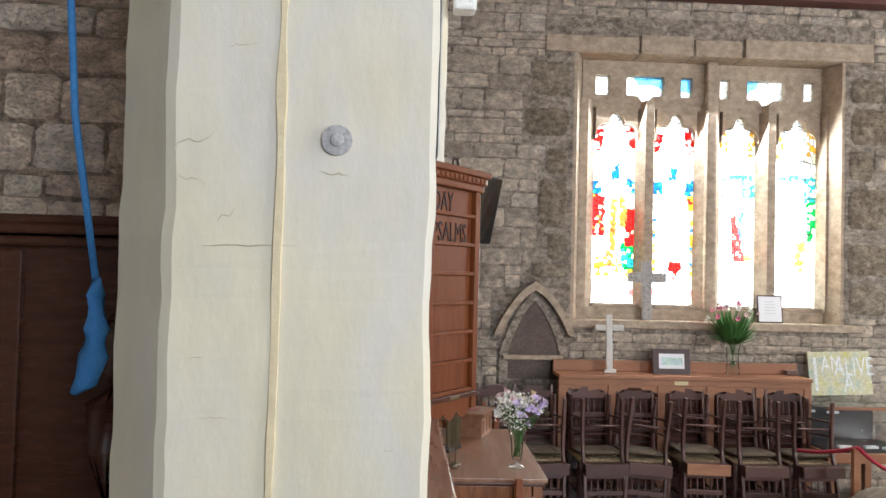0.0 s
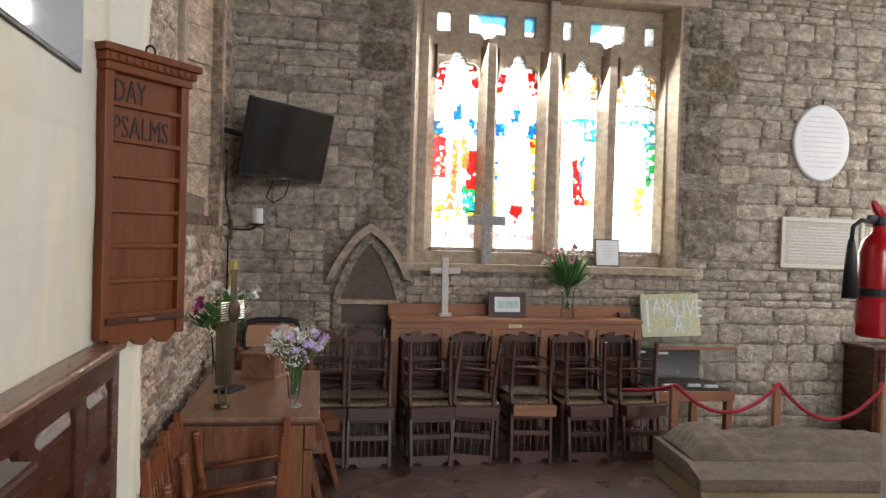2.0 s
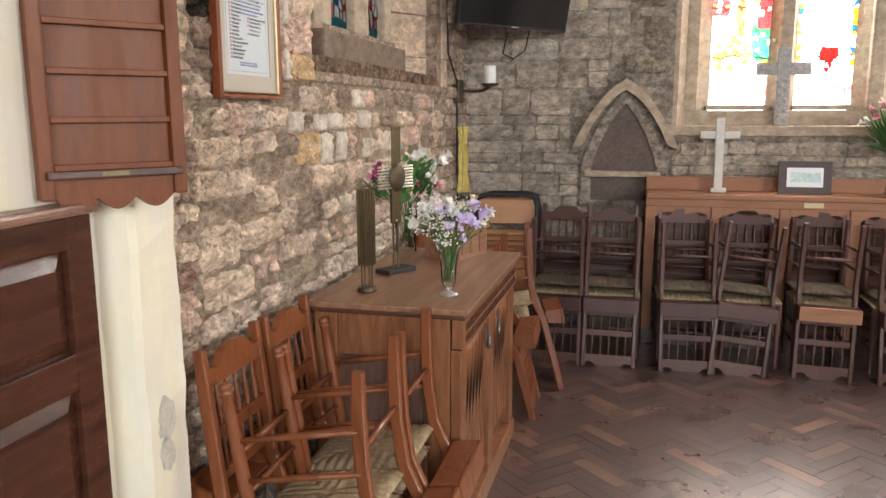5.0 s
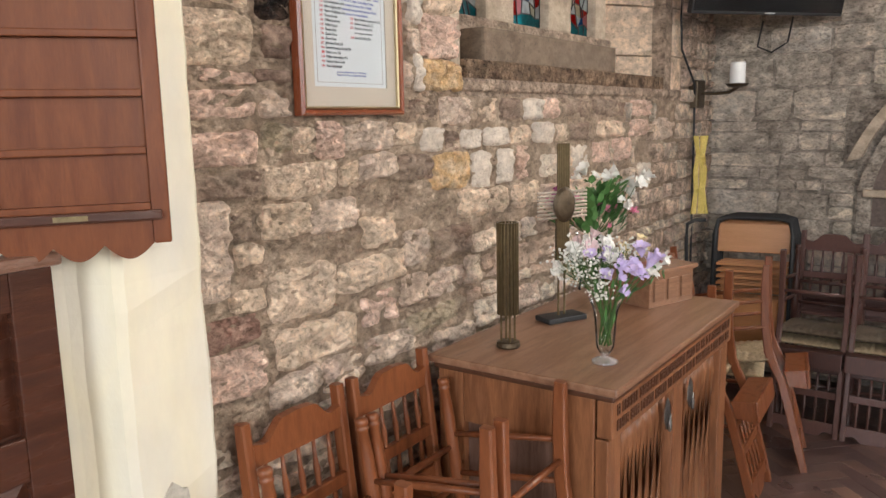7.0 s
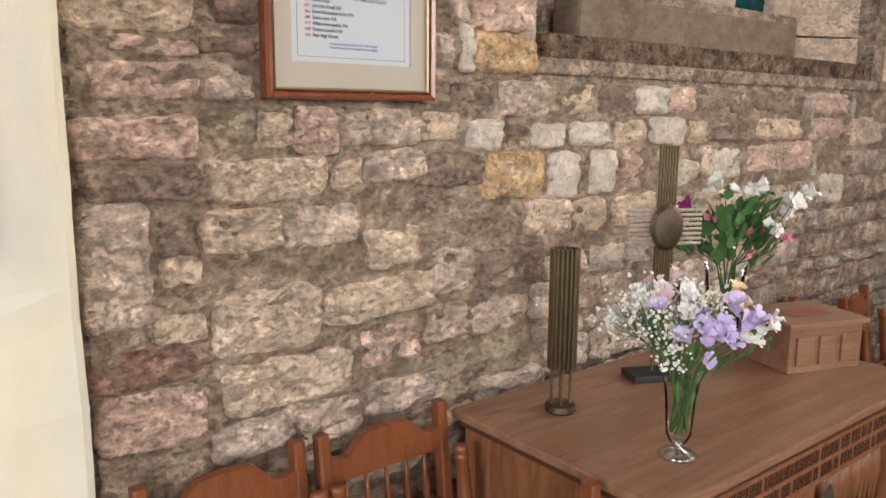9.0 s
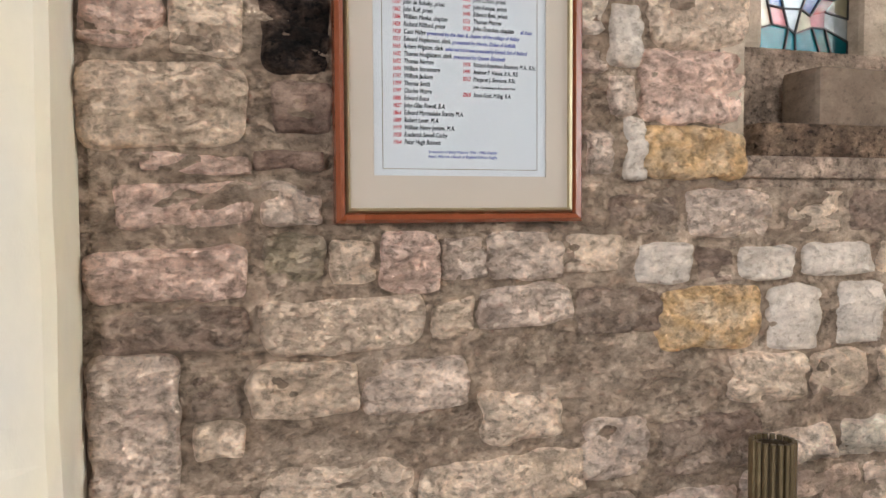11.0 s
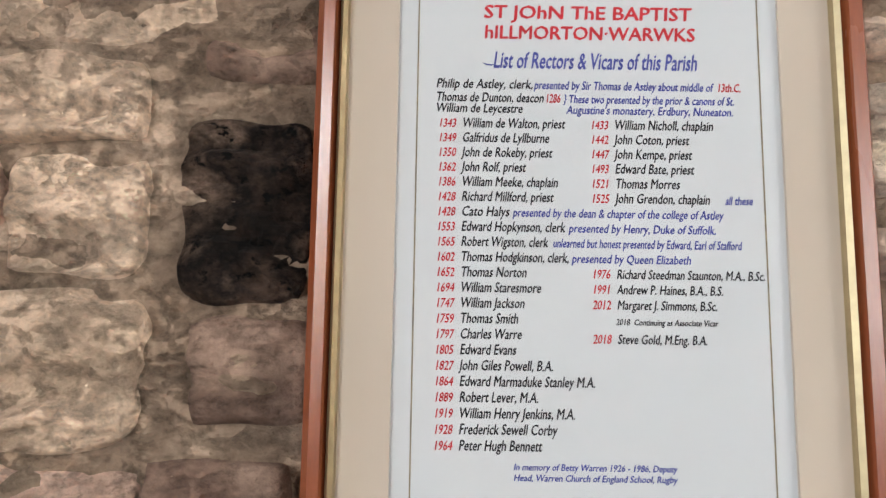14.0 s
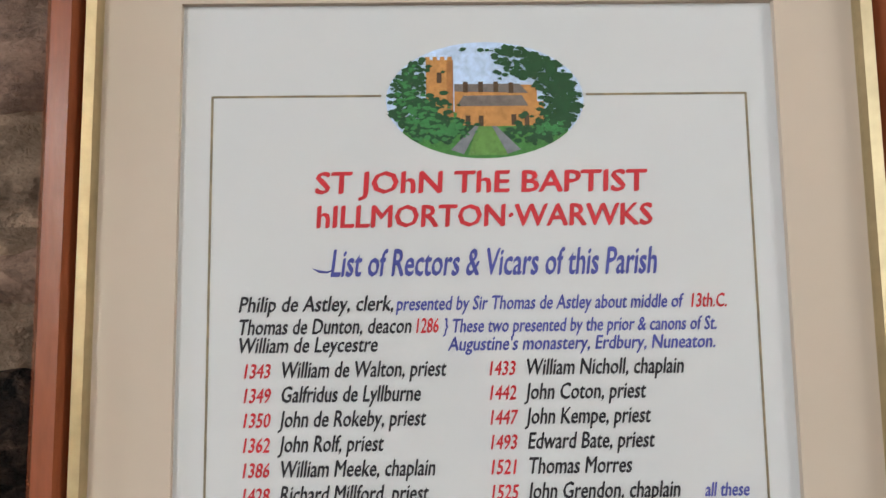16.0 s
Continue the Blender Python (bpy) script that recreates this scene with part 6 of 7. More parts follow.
part("shaft", tube([(0.03, 0, 0.0), (0.0, 0.0, 0.86), (0.0, 0.01, 0.93), (0.03, 0.05, 0.95), (0.07, 0.10, 0.945)], 0.010, 8), BLACKM, stick)

# folding chairs
PLY = material("orange_plywood", [(0.42, 0.19, 0.07), (0.50, 0.24, 0.10)], 0.4, 4, 40, 0.05, stain=0.1, stretch=(1, 8, 8), local=True)
fold = thing("folding_chair", pose(0.36, 6.06, 0, 0, 0, 8), "folded black steel chair with orange plywood back, leaning at the wall", "chair", "folding chairs in the corner")
part("frame", tube([(-0.20, -0.10, 0.0), (-0.20, 0.02, 0.86), (-0.18, 0.025, 0.94), (-0.12, 0.028, 0.955), (0.12, 0.028, 0.955), (0.18, 0.025, 0.94), (0.20, 0.02, 0.86), (0.20, -0.10, 0.0)], 0.013, 8), BLACKM, fold, smooth=True)
part("backrest", box(-0.185, 0.185, -0.012, 0.0, 0.76, 0.92, 0.004, pose(0, 0.005, 0, -4, 0, 0)), PLY, fold, "orange plywood back")
for i in range(5):
    part("slat", box(-0.18, 0.18, -0.03, -0.018, 0.55 + i * 0.036, 0.565 + i * 0.036, 0.002), PLY, fold)
part("seat", box(-0.18, 0.18, -0.065, -0.05, 0.18, 0.52, 0.004), PLY, fold)
for k in range(1, 4):
    copy_thing(fold, pose(0.355 + 0.003 * k, 6.06 + 0.045 * k, 0.004 * 0, 0, 0, 8 - k))

# ---- long oak front behind the chairs, with what stands on it ----
front = thing("oak_pew", pose(1.25, 6.08, 0), "long honey-coloured oak pew front with scalloped panels", "pew")
FL = 2.05
part("ledge", box(0, FL, -0.02, 0.26, 0.955, 0.985, 0.005), HONEY, front)
part("upstand", box(0, FL, 0.24, 0.27, 0.985, 1.075, 0.005), HONEY, front)
part("knob", box(FL - 0.12, FL - 0.02, 0.18, 0.24, 0.985, 1.03, 0.012), DARKCH, front)
part("top_rail", box(0, FL, 0.0, 0.03, 0.905, 0.954, 0.004), HONEY, front)
# backboard and plinth coloured dark to give the shaded gap behind the chairs
part("backboard", box(0.02, FL - 0.02, 0.05, 0.07, 0.05, 0.954), DARKPEW, front)
part("plinth", box(0, FL, 0.0, 0.26, 0.0, 0.10, 0.004), DARKCH, front)
for i in range(6):
    x = i * (FL - 0.06) / 5
    part("post", box(x, x + 0.06, 0.0, 0.05, 0.10, 0.905, 0.004), HONEY, front)
for i in range(5):
    x0, x1 = 0.06 + i * (FL - 0.06) / 5, (i + 1) * (FL - 0.06) / 5
    part("scallop", strip(x0, x1, lambda x, x0=x0, x1=x1: 0.835 + 0.035 * math.sin(math.pi * (x - x0) / (x1 - x0)) + 0.014 * math.sin(3 * math.pi * (x - x0) / (x1 - x0)), lambda x: 0.904, 0.01, 0.03, 30), HONEY, front)
part("plate", box(0.93, 1.04, -0.003, -0.001, 0.915, 0.945), GOLD, front)

SILVER = material("pale_grey_stone", [(0.52, 0.50, 0.46), (0.62, 0.60, 0.56)], 0.6, 12, 60, 0.2, stain=0.12)
CARVED = material("carved_grey_cross", [(0.30, 0.29, 0.28), (0.44, 0.42, 0.40)], 0.7, 30, 90, 0.8, stain=0.35, dist=0.01)
c1 = thing("standing_cross", pose(1.69, 6.22, 0.985, -5, 0, 0), "plain pale grey standing cross on the oak ledge", "cross")
part("shaft", box(-0.026, 0.026, -0.015, 0.015, 0.02, 0.47, 0.005), SILVER, c1)
part("arm", box(-0.12, -0.0262, -0.014, 0.014, 0.34, 0.385, 0.005), SILVER, c1)
part("arm", box(0.0262, 0.12, -0.014, 0.014, 0.34, 0.385, 0.005), SILVER, c1)
part("foot", box(-0.045, 0.05, -0.03, 0.03, 0.0, 0.03, 0.005), SILVER, c1)
c2 = thing("carved_cross", pose(2.09, 6.53, 1.402, -4, 0, 0), "grey carved openwork cross standing on the window ledge", "cross")
part("shaft", box(-0.042, 0.042, -0.02, 0.02, 0.0, 0.50, 0.006), CARVED, c2)
part("arm", box(-0.165, -0.0422, -0.018, 0.018, 0.325, 0.405, 0.006), CARVED, c2)
part("arm", box(0.0422, 0.165, -0.018, 0.018, 0.325, 0.405, 0.006), CARVED, c2)
for k in range(9):
    part("boss", lathe([(0.018, 0.0), (0.012, 0.006), (0.003, 0.008)], 10, pose(0.018 * (-1) ** k, -0.019, 0.03 + k * 0.033, 90, 0, 0)), CARVED, c2)
for k in (-0.13, -0.09, 0.09, 0.13):
    part("boss", lathe([(0.018, 0.0), (0.012, 0.006), (0.003, 0.008)], 10, pose(k, -0.017, 0.365, 90, 0, 0)), CARVED, c2)
DARKFR = material("dark_brown_frame", [(0.05, 0.03, 0.028), (0.075, 0.045, 0.04)], 0.5, 6, 60, 0.1)
WHITEP = material("white_card", [(0.74, 0.76, 0.78), (0.78, 0.80, 0.82)], 0.6, 4, 90, 0, stain=0.02)
f1 = thing("framed_card", pose(2.20, 6.20, 0.985, -8, 0, 0), "small landscape card in a dark frame on the oak ledge", "picture")
part("frame", box(-0.155, 0.155, 0.0, 0.018, 0.0, 0.205, 0.004), DARKFR, f1)
part("card", box(-0.105, 0.105, -0.003, -0.001, 0.045, 0.165), WHITEP, f1)
part("print", box(-0.085, 0.09, -0.0045, -0.0032, 0.075, 0.135), material("pale_print", [(0.45, 0.62, 0.75), (0.55, 0.72, 0.55)], 0.6, 14, 60, 0), f1)
f2 = thing("framed_card", pose(3.16, 6.50, 1.402, -8, 0, 0), "white card in a thin black frame on the window ledge", "picture")
part("frame", box(-0.112, 0.112, 0.0, 0.015, 0.0, 0.24, 0.003), DARKFR, f2)
part("card", box(-0.100, 0.100, -0.003, -0.001, 0.012, 0.228), WHITEP, f2)
for k in range(5):
    part("text_bar", box(-0.05, 0.05, -0.0042, -0.0032, 0.08 + k * 0.025, 0.085 + k * 0.025), material("grey_print", [(0.55, 0.56, 0.58), (0.6, 0.61, 0.62)], 0.7, 9, 60, 0), f2)

# ---- flowers ----
STEM = material("green_stem", [(0.035, 0.085, 0.018), (0.075, 0.150, 0.035)], 0.6, 20, 80, 0.1, stain=0.2)
LEAF = material("leaf_green", [(0.060, 0.165, 0.045), (0.120, 0.270, 0.075)], 0.5, 15, 80, 0.2, stain=0.2)
PETAL = {k: material(k + "_petals", [c, tuple(min(0.9, q * 1.15) for q in c)], 0.6, 40, 120, 0.1, stain=0.08) for k, c in dict(
    white=(0.74, 0.72, 0.66), lilac=(0.60, 0.49, 0.72), cream=(0.72, 0.58, 0.34), pink=(0.66, 0.22, 0.32), magenta=(0.24, 0.02, 0.12), blush=(0.70, 0.52, 0.52)).items()}
FOOTGLASS = vase_glass("footed_vase_glass", (0.95, 0.97, 0.96), 0.05, 0.18)
FOOT = clear_pane("thick_glass", 0.30, 0.12)
THINWATER = clear_pane("still_water", 0.03)
THINGLASS = vase_glass("thin_vase_glass", (0.93, 0.96, 0.94))


def blossom(c, axis, size, petals=6, seed=0):
    """Open petals round a throat, tilted along axis."""
    rnd_ = random.Random(seed)
    bmf = bmesh.new()
    q = Vector(axis).to_track_quat("Z", "Y")
    for i in range(petals):
        a = 2 * math.pi * (i + rnd_.uniform(-0.15, 0.15)) / petals
        up = rnd_.uniform(0.1, 1.1)
        pts = []
        for r, w, h in ((0.06, 0.05, -0.5), (0.30, 0.26, 0.10), (0.62, 0.36, 0.62 * up + 0.35), (0.88, 0.20, 0.55 * up + 0.42)):
            pts.append([Vector((r * math.cos(a) - s * w * math.sin(a), r * math.sin(a) + s * w * math.cos(a), h + (0.05 if s else -0.02))) * size for s in (-1, 0, 1)])
        vs = [[bmf.verts.new(Vector(c) + q @ p) for p in row] for row in pts]
        for r0, r1 in zip(vs, vs[1:]):
            for k in range(2):
                bmf.faces.new((r0[k], r0[k + 1], r1[k + 1], r1[k]))
    return bmf


def leaf(c, tip, width):
    c, tip = Vector(c), Vector(tip)
    d = tip - c
    side = d.cross(Vector((0, 0, 1))).normalized() * width
    bmf = bmesh.new()
    rows = [[c], [c + d * 0.35 - side, c + d * 0.35 + Vector((0, 0, 0.006)), c + d * 0.35 + side], [c + d * 0.7 - side * 0.8, c + d * 0.7 + Vector((0, 0, 0.006)), c + d * 0.7 + side * 0.8], [tip]]
    vs = [[bmf.verts.new(p) for p in row] for row in rows]
    bmf.faces.new((vs[0][0], vs[1][1], vs[1][0])), bmf.faces.new((vs[0][0], vs[1][2], vs[1][1]))
    for k in range(2):
        bmf.faces.new((vs[1][k], vs[1][k + 1], vs[2][k + 1], vs[2][k]))
    bmf.faces.new((vs[2][0], vs[2][1], vs[3][0])), bmf.faces.new((vs[2][1], vs[2][2], vs[3][0]))
    return bmf


def flowers(m, label, vase, water, mouth, kinds, n, spread_r, height, seed, size=0.022, breath=0, leaves=8, low=0.5, broad=0.010):
    """A vase of cut flowers; vase and water are turned profiles, mouth the height of the rim."""
    fv = thing("flower_vase", m, label, "vase of flowers")
    part("vase", lathe(vase, 28, caps=False), THINGLASS, fv, "clear glass vase", True).visible_shadow = False
    if water:
        part("water", lathe(water, 24), THINWATER, fv, smooth=True).visible_shadow = False
    rnd_ = random.Random(seed)
    for i in range(n):
        a, r = 2.399 * i + rnd_.uniform(-0.3, 0.3), spread_r * math.sqrt((i + 0.5) / n)
        h = mouth + height * (low + (1 - low) * math.sqrt(max(0.0, 1 - (r / spread_r) ** 2 * 0.8))) * rnd_.uniform(0.85, 1.05)
        c = (r * math.cos(a), r * math.sin(a), h)
        part("stem", tube([(c[0] * -0.10, c[1] * -0.10, mouth * 0.3), (c[0] * 0.12, c[1] * 0.12, mouth), (c[0] * 0.6, c[1] * 0.6, mouth + (h - mouth) * 0.6), c], 0.0018, 5), STEM, fv)
        bl = part("blossom", blossom(c, (c[0] * 3, c[1] * 3, 0.10), size * rnd_.uniform(0.8, 1.25), 6, seed + i), PETAL[kinds[i % len(kinds)]], fv, kinds[i % len(kinds)] + " blossom", True)
    for i in range(leaves):
        a = rnd_.uniform(0, 6.283)
        r = spread_r * rnd_.uniform(0.5, 1.0)
        h = mouth + height * rnd_.uniform(0.15, 0.95)
        part("leaf", leaf((0.2 * r * math.cos(a), 0.2 * r * math.sin(a), mouth + 0.01), (r * math.cos(a), r * math.sin(a), h), broad * rnd_.uniform(0.7, 1.3)), LEAF, fv)
    if breath:
        dots, twigs = bmesh.new(), bmesh.new()
        for i in range(breath):
            a, r = rnd_.uniform(0, 6.283), spread_r * 1.05 * math.sqrt(rnd_.random())
            h = mouth + height * rnd_.uniform(0.35, 1.0) * (1.05 - 0.35 * r / spread_r)
            c = Vector((r * math.cos(a), r * math.sin(a), h))
            bmesh.ops.create_icosphere(dots, subdivisions=1, radius=rnd_.uniform(0.0028, 0.0048), matrix=Matrix.Translation(c))
            if i % 3 == 0:
                tube([(c.x * 0.1, c.y * 0.1, mouth), (c.x * 0.7, c.y * 0.7, (mouth + h) / 2), c], 0.0007, 3, twigs)
        tagged(part("baby_breath", dots, PETAL["white"], fv, "cloud of tiny white blossoms", True), kind="stuff")
        tagged(part("twig", twigs, STEM, fv), kind="stuff")
    return fv


CELERY = [(0.034, 0.0), (0.036, 0.004), (0.030, 0.009), (0.010, 0.016), (0.009, 0.022), (0.016, 0.030), (0.024, 0.045), (0.0265, 0.08), (0.029, 0.12), (0.034, 0.150), (0.043, 0.172), (0.0435, 0.174)]


def posy(m, label, vase, water, mouth, heads, breath, leaves, seed):
    """A loose bunch: heads are sprays of blossom (across, height over the rim, kind, blossoms, size); breath and leaves fill it."""
    fv = thing("flower_vase", m, label, "vase of flowers")
    part("vase", lathe(vase, 32, caps=False), FOOTGLASS, fv, "clear glass vase", True).visible_shadow = False
    if vase is CELERY:
        part("foot", lathe([(r + 0.0004, z) for r, z in vase[:6]], 32), FOOT, fv, "thick pressed glass foot", True)
    part("water", lathe(water, 24), THINWATER, fv, smooth=True).visible_shadow = False
    rnd_ = random.Random(seed)
    for i, (x, h, kind, count, size) in enumerate(heads):
        y = rnd_.uniform(-0.05, 0.05)
        tip = Vector((x, y, mouth + h))
        a = rnd_.uniform(0, 6.283)
        foot = Vector((0.016 * math.cos(a), 0.016 * math.sin(a), 0.05))
        rim = Vector((max(-0.024, min(0.024, x * 0.35)), max(-0.02, min(0.02, y * 0.35)), mouth))
        part("stem", tube([foot, (foot + rim) / 2 + Vector((0.004, 0, 0)), rim, rim.lerp(tip, 0.55) + Vector((x * 0.10, 0, -0.008)), tip], [0.0022, 0.0022, 0.0020, 0.0016, 0.0012], 6), STEM, fv, smooth=True)
        for k in range(count):
            off = Vector((rnd_.gauss(0, 0.5), rnd_.gauss(0, 0.5), rnd_.gauss(0, 0.45))) * size * (1.3 if count > 1 else 0)
            axis = Vector((x * 2 + off.x * 12, -0.12 + rnd_.uniform(-0.25, 0.15), 0.22 + off.z * 6))
            part("blossom", blossom(tip + off, axis, size * rnd_.uniform(0.75, 1.1), 6, seed * 50 + i * 9 + k), PETAL[kind], fv, kind + " blossom", True)
        for k in range(2):
            bud = tip + Vector((rnd_.uniform(-0.02, 0.02), rnd_.uniform(-0.02, 0.02), rnd_.uniform(-0.03, -0.005)))
            part("bud", tube([tip + Vector((0, 0, -0.012)), tip.lerp(bud, 0.7), bud], [0.001, 0.0035, 0.001], 6), STEM, fv, smooth=True)
    for x, h, w, n_ in leaves:
        for k in range(n_):
            y = rnd_.uniform(-0.06, 0.06)
            tip = Vector((x + rnd_.gauss(0, 0.025), y, mouth + h + rnd_.gauss(0, 0.025)))
            base = Vector((tip.x * rnd_.uniform(0.55, 0.9), y * 0.6, tip.z - rnd_.uniform(0.025, 0.055)))
            part("leaf", leaf(base, tip, w * rnd_.uniform(0.6, 1.2)), LEAF, fv, smooth=True)
    if breath:
        dots, twigs = bmesh.new(), bmesh.new()
        for x, h, sx, sh, n_ in breath:
            hub = Vector((x * 0.6, 0, mouth + max(0.0, h * 0.5)))
            tube([(0.01 if x > 0 else -0.01, 0, mouth * 0.5), (x * 0.15, 0, mouth), hub], 0.0009, 4, twigs)
            for i in range(n_):
                c = Vector((x + rnd_.gauss(0, 0.5) * sx, rnd_.gauss(0, 0.035), mouth + max(0.01, h + rnd_.gauss(0, 0.5) * sh)))
                bmesh.ops.create_icosphere(dots, subdivisions=1, radius=rnd_.uniform(0.0022, 0.0044), matrix=Matrix.Translation(c))
                if i % 2 == 0:
                    tube([hub, hub.lerp(c, 0.6) + Vector((0, 0, -0.004)), c], 0.00045, 3, twigs)
        tagged(part("baby_breath", dots, PETAL["white"], fv, "cloud of tiny white blossoms", True), kind="stuff")
        tagged(part("twig", twigs, STEM, fv), kind="stuff")
    return fv


posy(pose(0.546, 3.568, 0.8685, 0, 0, 42), "lilac, white and cream freesias with gypsophila in a footed glass vase", CELERY,
     [(0.004, 0.032), (0.0205, 0.047), (0.0232, 0.08), (0.0236, 0.085)], 0.173,
     [(0.030, 0.105, "lilac", 4, 0.023), (0.075, 0.085, "lilac", 4, 0.024), (0.102, 0.108, "lilac", 3, 0.024), (0.026, 0.050, "lilac", 3, 0.022), (0.120, 0.070, "white", 4, 0.023), (0.132, 0.090, "white", 2, 0.020),
      (0.074, 0.128, "cream", 2, 0.023), (-0.068, 0.108, "white", 4, 0.026), (-0.012, 0.160, "white", 3, 0.022), (-0.042, 0.140, "blush", 3, 0.023), (-0.050, 0.122, "lilac", 1, 0.020), (0.004, 0.115, "white", 3, 0.022), (0.045, 0.122, "cream", 1, 0.021), (-0.090, 0.130, "white", 2, 0.017)],
     [(-0.085, 0.115, 0.050, 0.060, 120), (-0.045, 0.075, 0.060, 0.050, 110), (-0.020, 0.030, 0.035, 0.035, 70), (0.0, 0.14, 0.075, 0.030, 90), (-0.125, 0.105, 0.030, 0.040, 45), (0.045, 0.135, 0.04, 0.02, 40)],
     [(0.075, 0.040, 0.006, 5), (0.035, 0.030, 0.005, 6), (-0.015, 0.05, 0.004, 5), (0.055, 0.075, 0.005, 5)], 7)
TALL = [(0.045, 0.0), (0.05, 0.01), (0.046, 0.03), (0.045, 0.09), (0.055, 0.19), (0.060, 0.22)]
posy(pose(0.165, 4.35, 0.8685, 0, 0, 40), "white lilies with pink and magenta blooms in a tall glass vase", TALL,
     [(0.004, 0.033), (0.040, 0.036), (0.038, 0.09), (0.039, 0.12)], 0.22,
     [(-0.013, 0.205, "white", 3, 0.030), (0.111, 0.215, "white", 4, 0.033), (0.163, 0.190, "white", 3, 0.030), (0.104, 0.125, "white", 2, 0.025), (-0.111, 0.155, "magenta", 5, 0.027), (-0.052, 0.110, "pink", 4, 0.018), (-0.153, 0.120, "pink", 2, 0.016),
      (0.072, 0.095, "pink", 3, 0.018), (0.150, 0.090, "pink", 2, 0.018), (0.013, 0.095, "pink", 2, 0.015), (0.052, 0.03, "pink", 2, 0.013), (0.052, 0.225, "white", 2, 0.025)], [],
     [(-0.15, 0.08, 0.018, 20), (-0.09, 0.13, 0.017, 26), (-0.03, 0.16, 0.016, 22), (0.05, 0.17, 0.016, 24), (0.12, 0.15, 0.017, 24), (0.10, 0.09, 0.016, 20), (-0.05, 0.08, 0.017, 20), (0.02, 0.12, 0.017, 22)], 17)
flowers(pose(2.71, 6.22, 0.9875), "bunch of green foliage and pink flowers in a tall glass vase", [(0.05, 0.0), (0.055, 0.01), (0.045, 0.10), (0.05, 0.2), (0.06, 0.24)],
        [(0.004, 0.015), (0.044, 0.018), (0.039, 0.09), (0.039, 0.12)], 0.24, ["pink", "blush", "white"], 18, 0.21, 0.34, 27, 0.024, 0, 170, 0.3, 0.012)

# ---- on the chest ----
BRASS = material("aged_brass", [(0.125, 0.09, 0.048), (0.18, 0.135, 0.072)], 0.4, 10, 60, 0.15, metal=0.75, stain=0.2)
can = thing("candlestick", pose(0.25, 3.566, 0.868), "tall fluted bronze candle holder on thin legs", "candlestick")
part("base", lathe([(0.033, 0.0), (0.035, 0.004), (0.033, 0.016), (0.028, 0.018)], 16), BRONZE, can)
for i in range(4):
    a = math.pi / 4 + i * math.pi / 2
    part("leg", tube([(0.020 * math.cos(a), 0.020 * math.sin(a), 0.016), (0.020 * math.cos(a), 0.020 * math.sin(a), 0.105)], 0.0035, 6), BRASS, can)
part("core", lathe([(0.026, 0.10), (0.026, 0.355), (0.022, 0.355), (0.022, 0.33)], 18), BRONZE, can)
for i in range(18):
    a = i * 2 * math.pi / 18
    part("flute", tube([(0.028 * math.cos(a), 0.028 * math.sin(a), 0.098), (0.028 * math.cos(a), 0.028 * math.sin(a), 0.362)], 0.0042, 6), BRASS, can)
BRIGHT = material("polished_brass", [(0.58, 0.50, 0.40), (0.68, 0.60, 0.50)], 0.35, 10, 60, 0.05, metal=0.6)
cr = thing("altar_cross", pose(0.25, 3.915, 0.868, 0, 0, 62), "ribbed bronze altar cross with an oval medallion", "cross")
part("foot", box(-0.075, 0.075, -0.04, 0.04, 0.0, 0.018, 0.004), BLACKM, cr)
for s in (-1, 1):
    part("rod", tube([(s * 0.012, 0, 0.018), (s * 0.012, 0, 0.20)], 0.004, 6), BRASS, cr)
part("lower_shaft", box(-0.02, 0.02, -0.008, 0.008, 0.195, 0.37, 0.002), BRONZE, cr)
for i in range(7):
    part("rib", tube([(-0.021 + 0.007 * i, -0.008, 0.20), (-0.021 + 0.007 * i, -0.008, 0.57)], 0.0033, 6), BRASS, cr)
for i in range(8):
    z = 0.337 + i * 0.0115
    part("arm_rib", tube([(-0.095, -0.004, z), (0.095, -0.004, z)], 0.0043, 6), BRIGHT, cr)
bmm = lathe([(0.001, 0.0), (0.04, 0.0), (0.042, 0.006), (0.034, 0.014), (0.02, 0.018), (0.002, 0.02)], 20, pose(0, -0.010, 0.378, 90, 0, 0) @ Matrix.Diagonal((1, 1.35, 1, 1)))
part("medallion", bmm, BRONZE, cr, "carved oval medallion")
bx = thing("wooden_box", pose(0.447, 4.188, 0.868, 0, 0, -20), "small carved wooden casket with a flat lid", "box")
part("body", box(-0.18, 0.0, 0.0, 0.235, 0.0, 0.115, 0.004), OAKTOP, bx)
lid = part("lid", box(-0.19, 0.012, -0.012, 0.247, 0.116, 0.132, 0.004), OAKTOP, bx)
part("inlay", box(-0.12, -0.05, 0.06, 0.18, 0.1325, 0.1335), material("faded_red_inlay", [(0.26, 0.09, 0.07), (0.32, 0.13, 0.10)], 0.6, 20, 80, 0.1, stain=0.2), lid, "faded red inlay")
for i in range(3):
    part("carving", box(0.0005, 0.006, 0.02 + i * 0.072, 0.075 + i * 0.072, 0.02, 0.095, 0.004), OAKTOP, bx)

# ---- memorials on the end wall ----
MARBLE = material("white_marble", [(0.68, 0.68, 0.68), (0.74, 0.74, 0.73)], 0.4, 5, 60, 0.02, stain=0.05)
GREYI = material("worn_grey_lettering", [(0.60, 0.59, 0.58), (0.64, 0.63, 0.62)], 0.7, 10, 60, 0)
ov = thing("oval_memorial", pose(5.085, 6.385, 2.55), "white oval marble memorial tablet with worn lettering", "memorial")
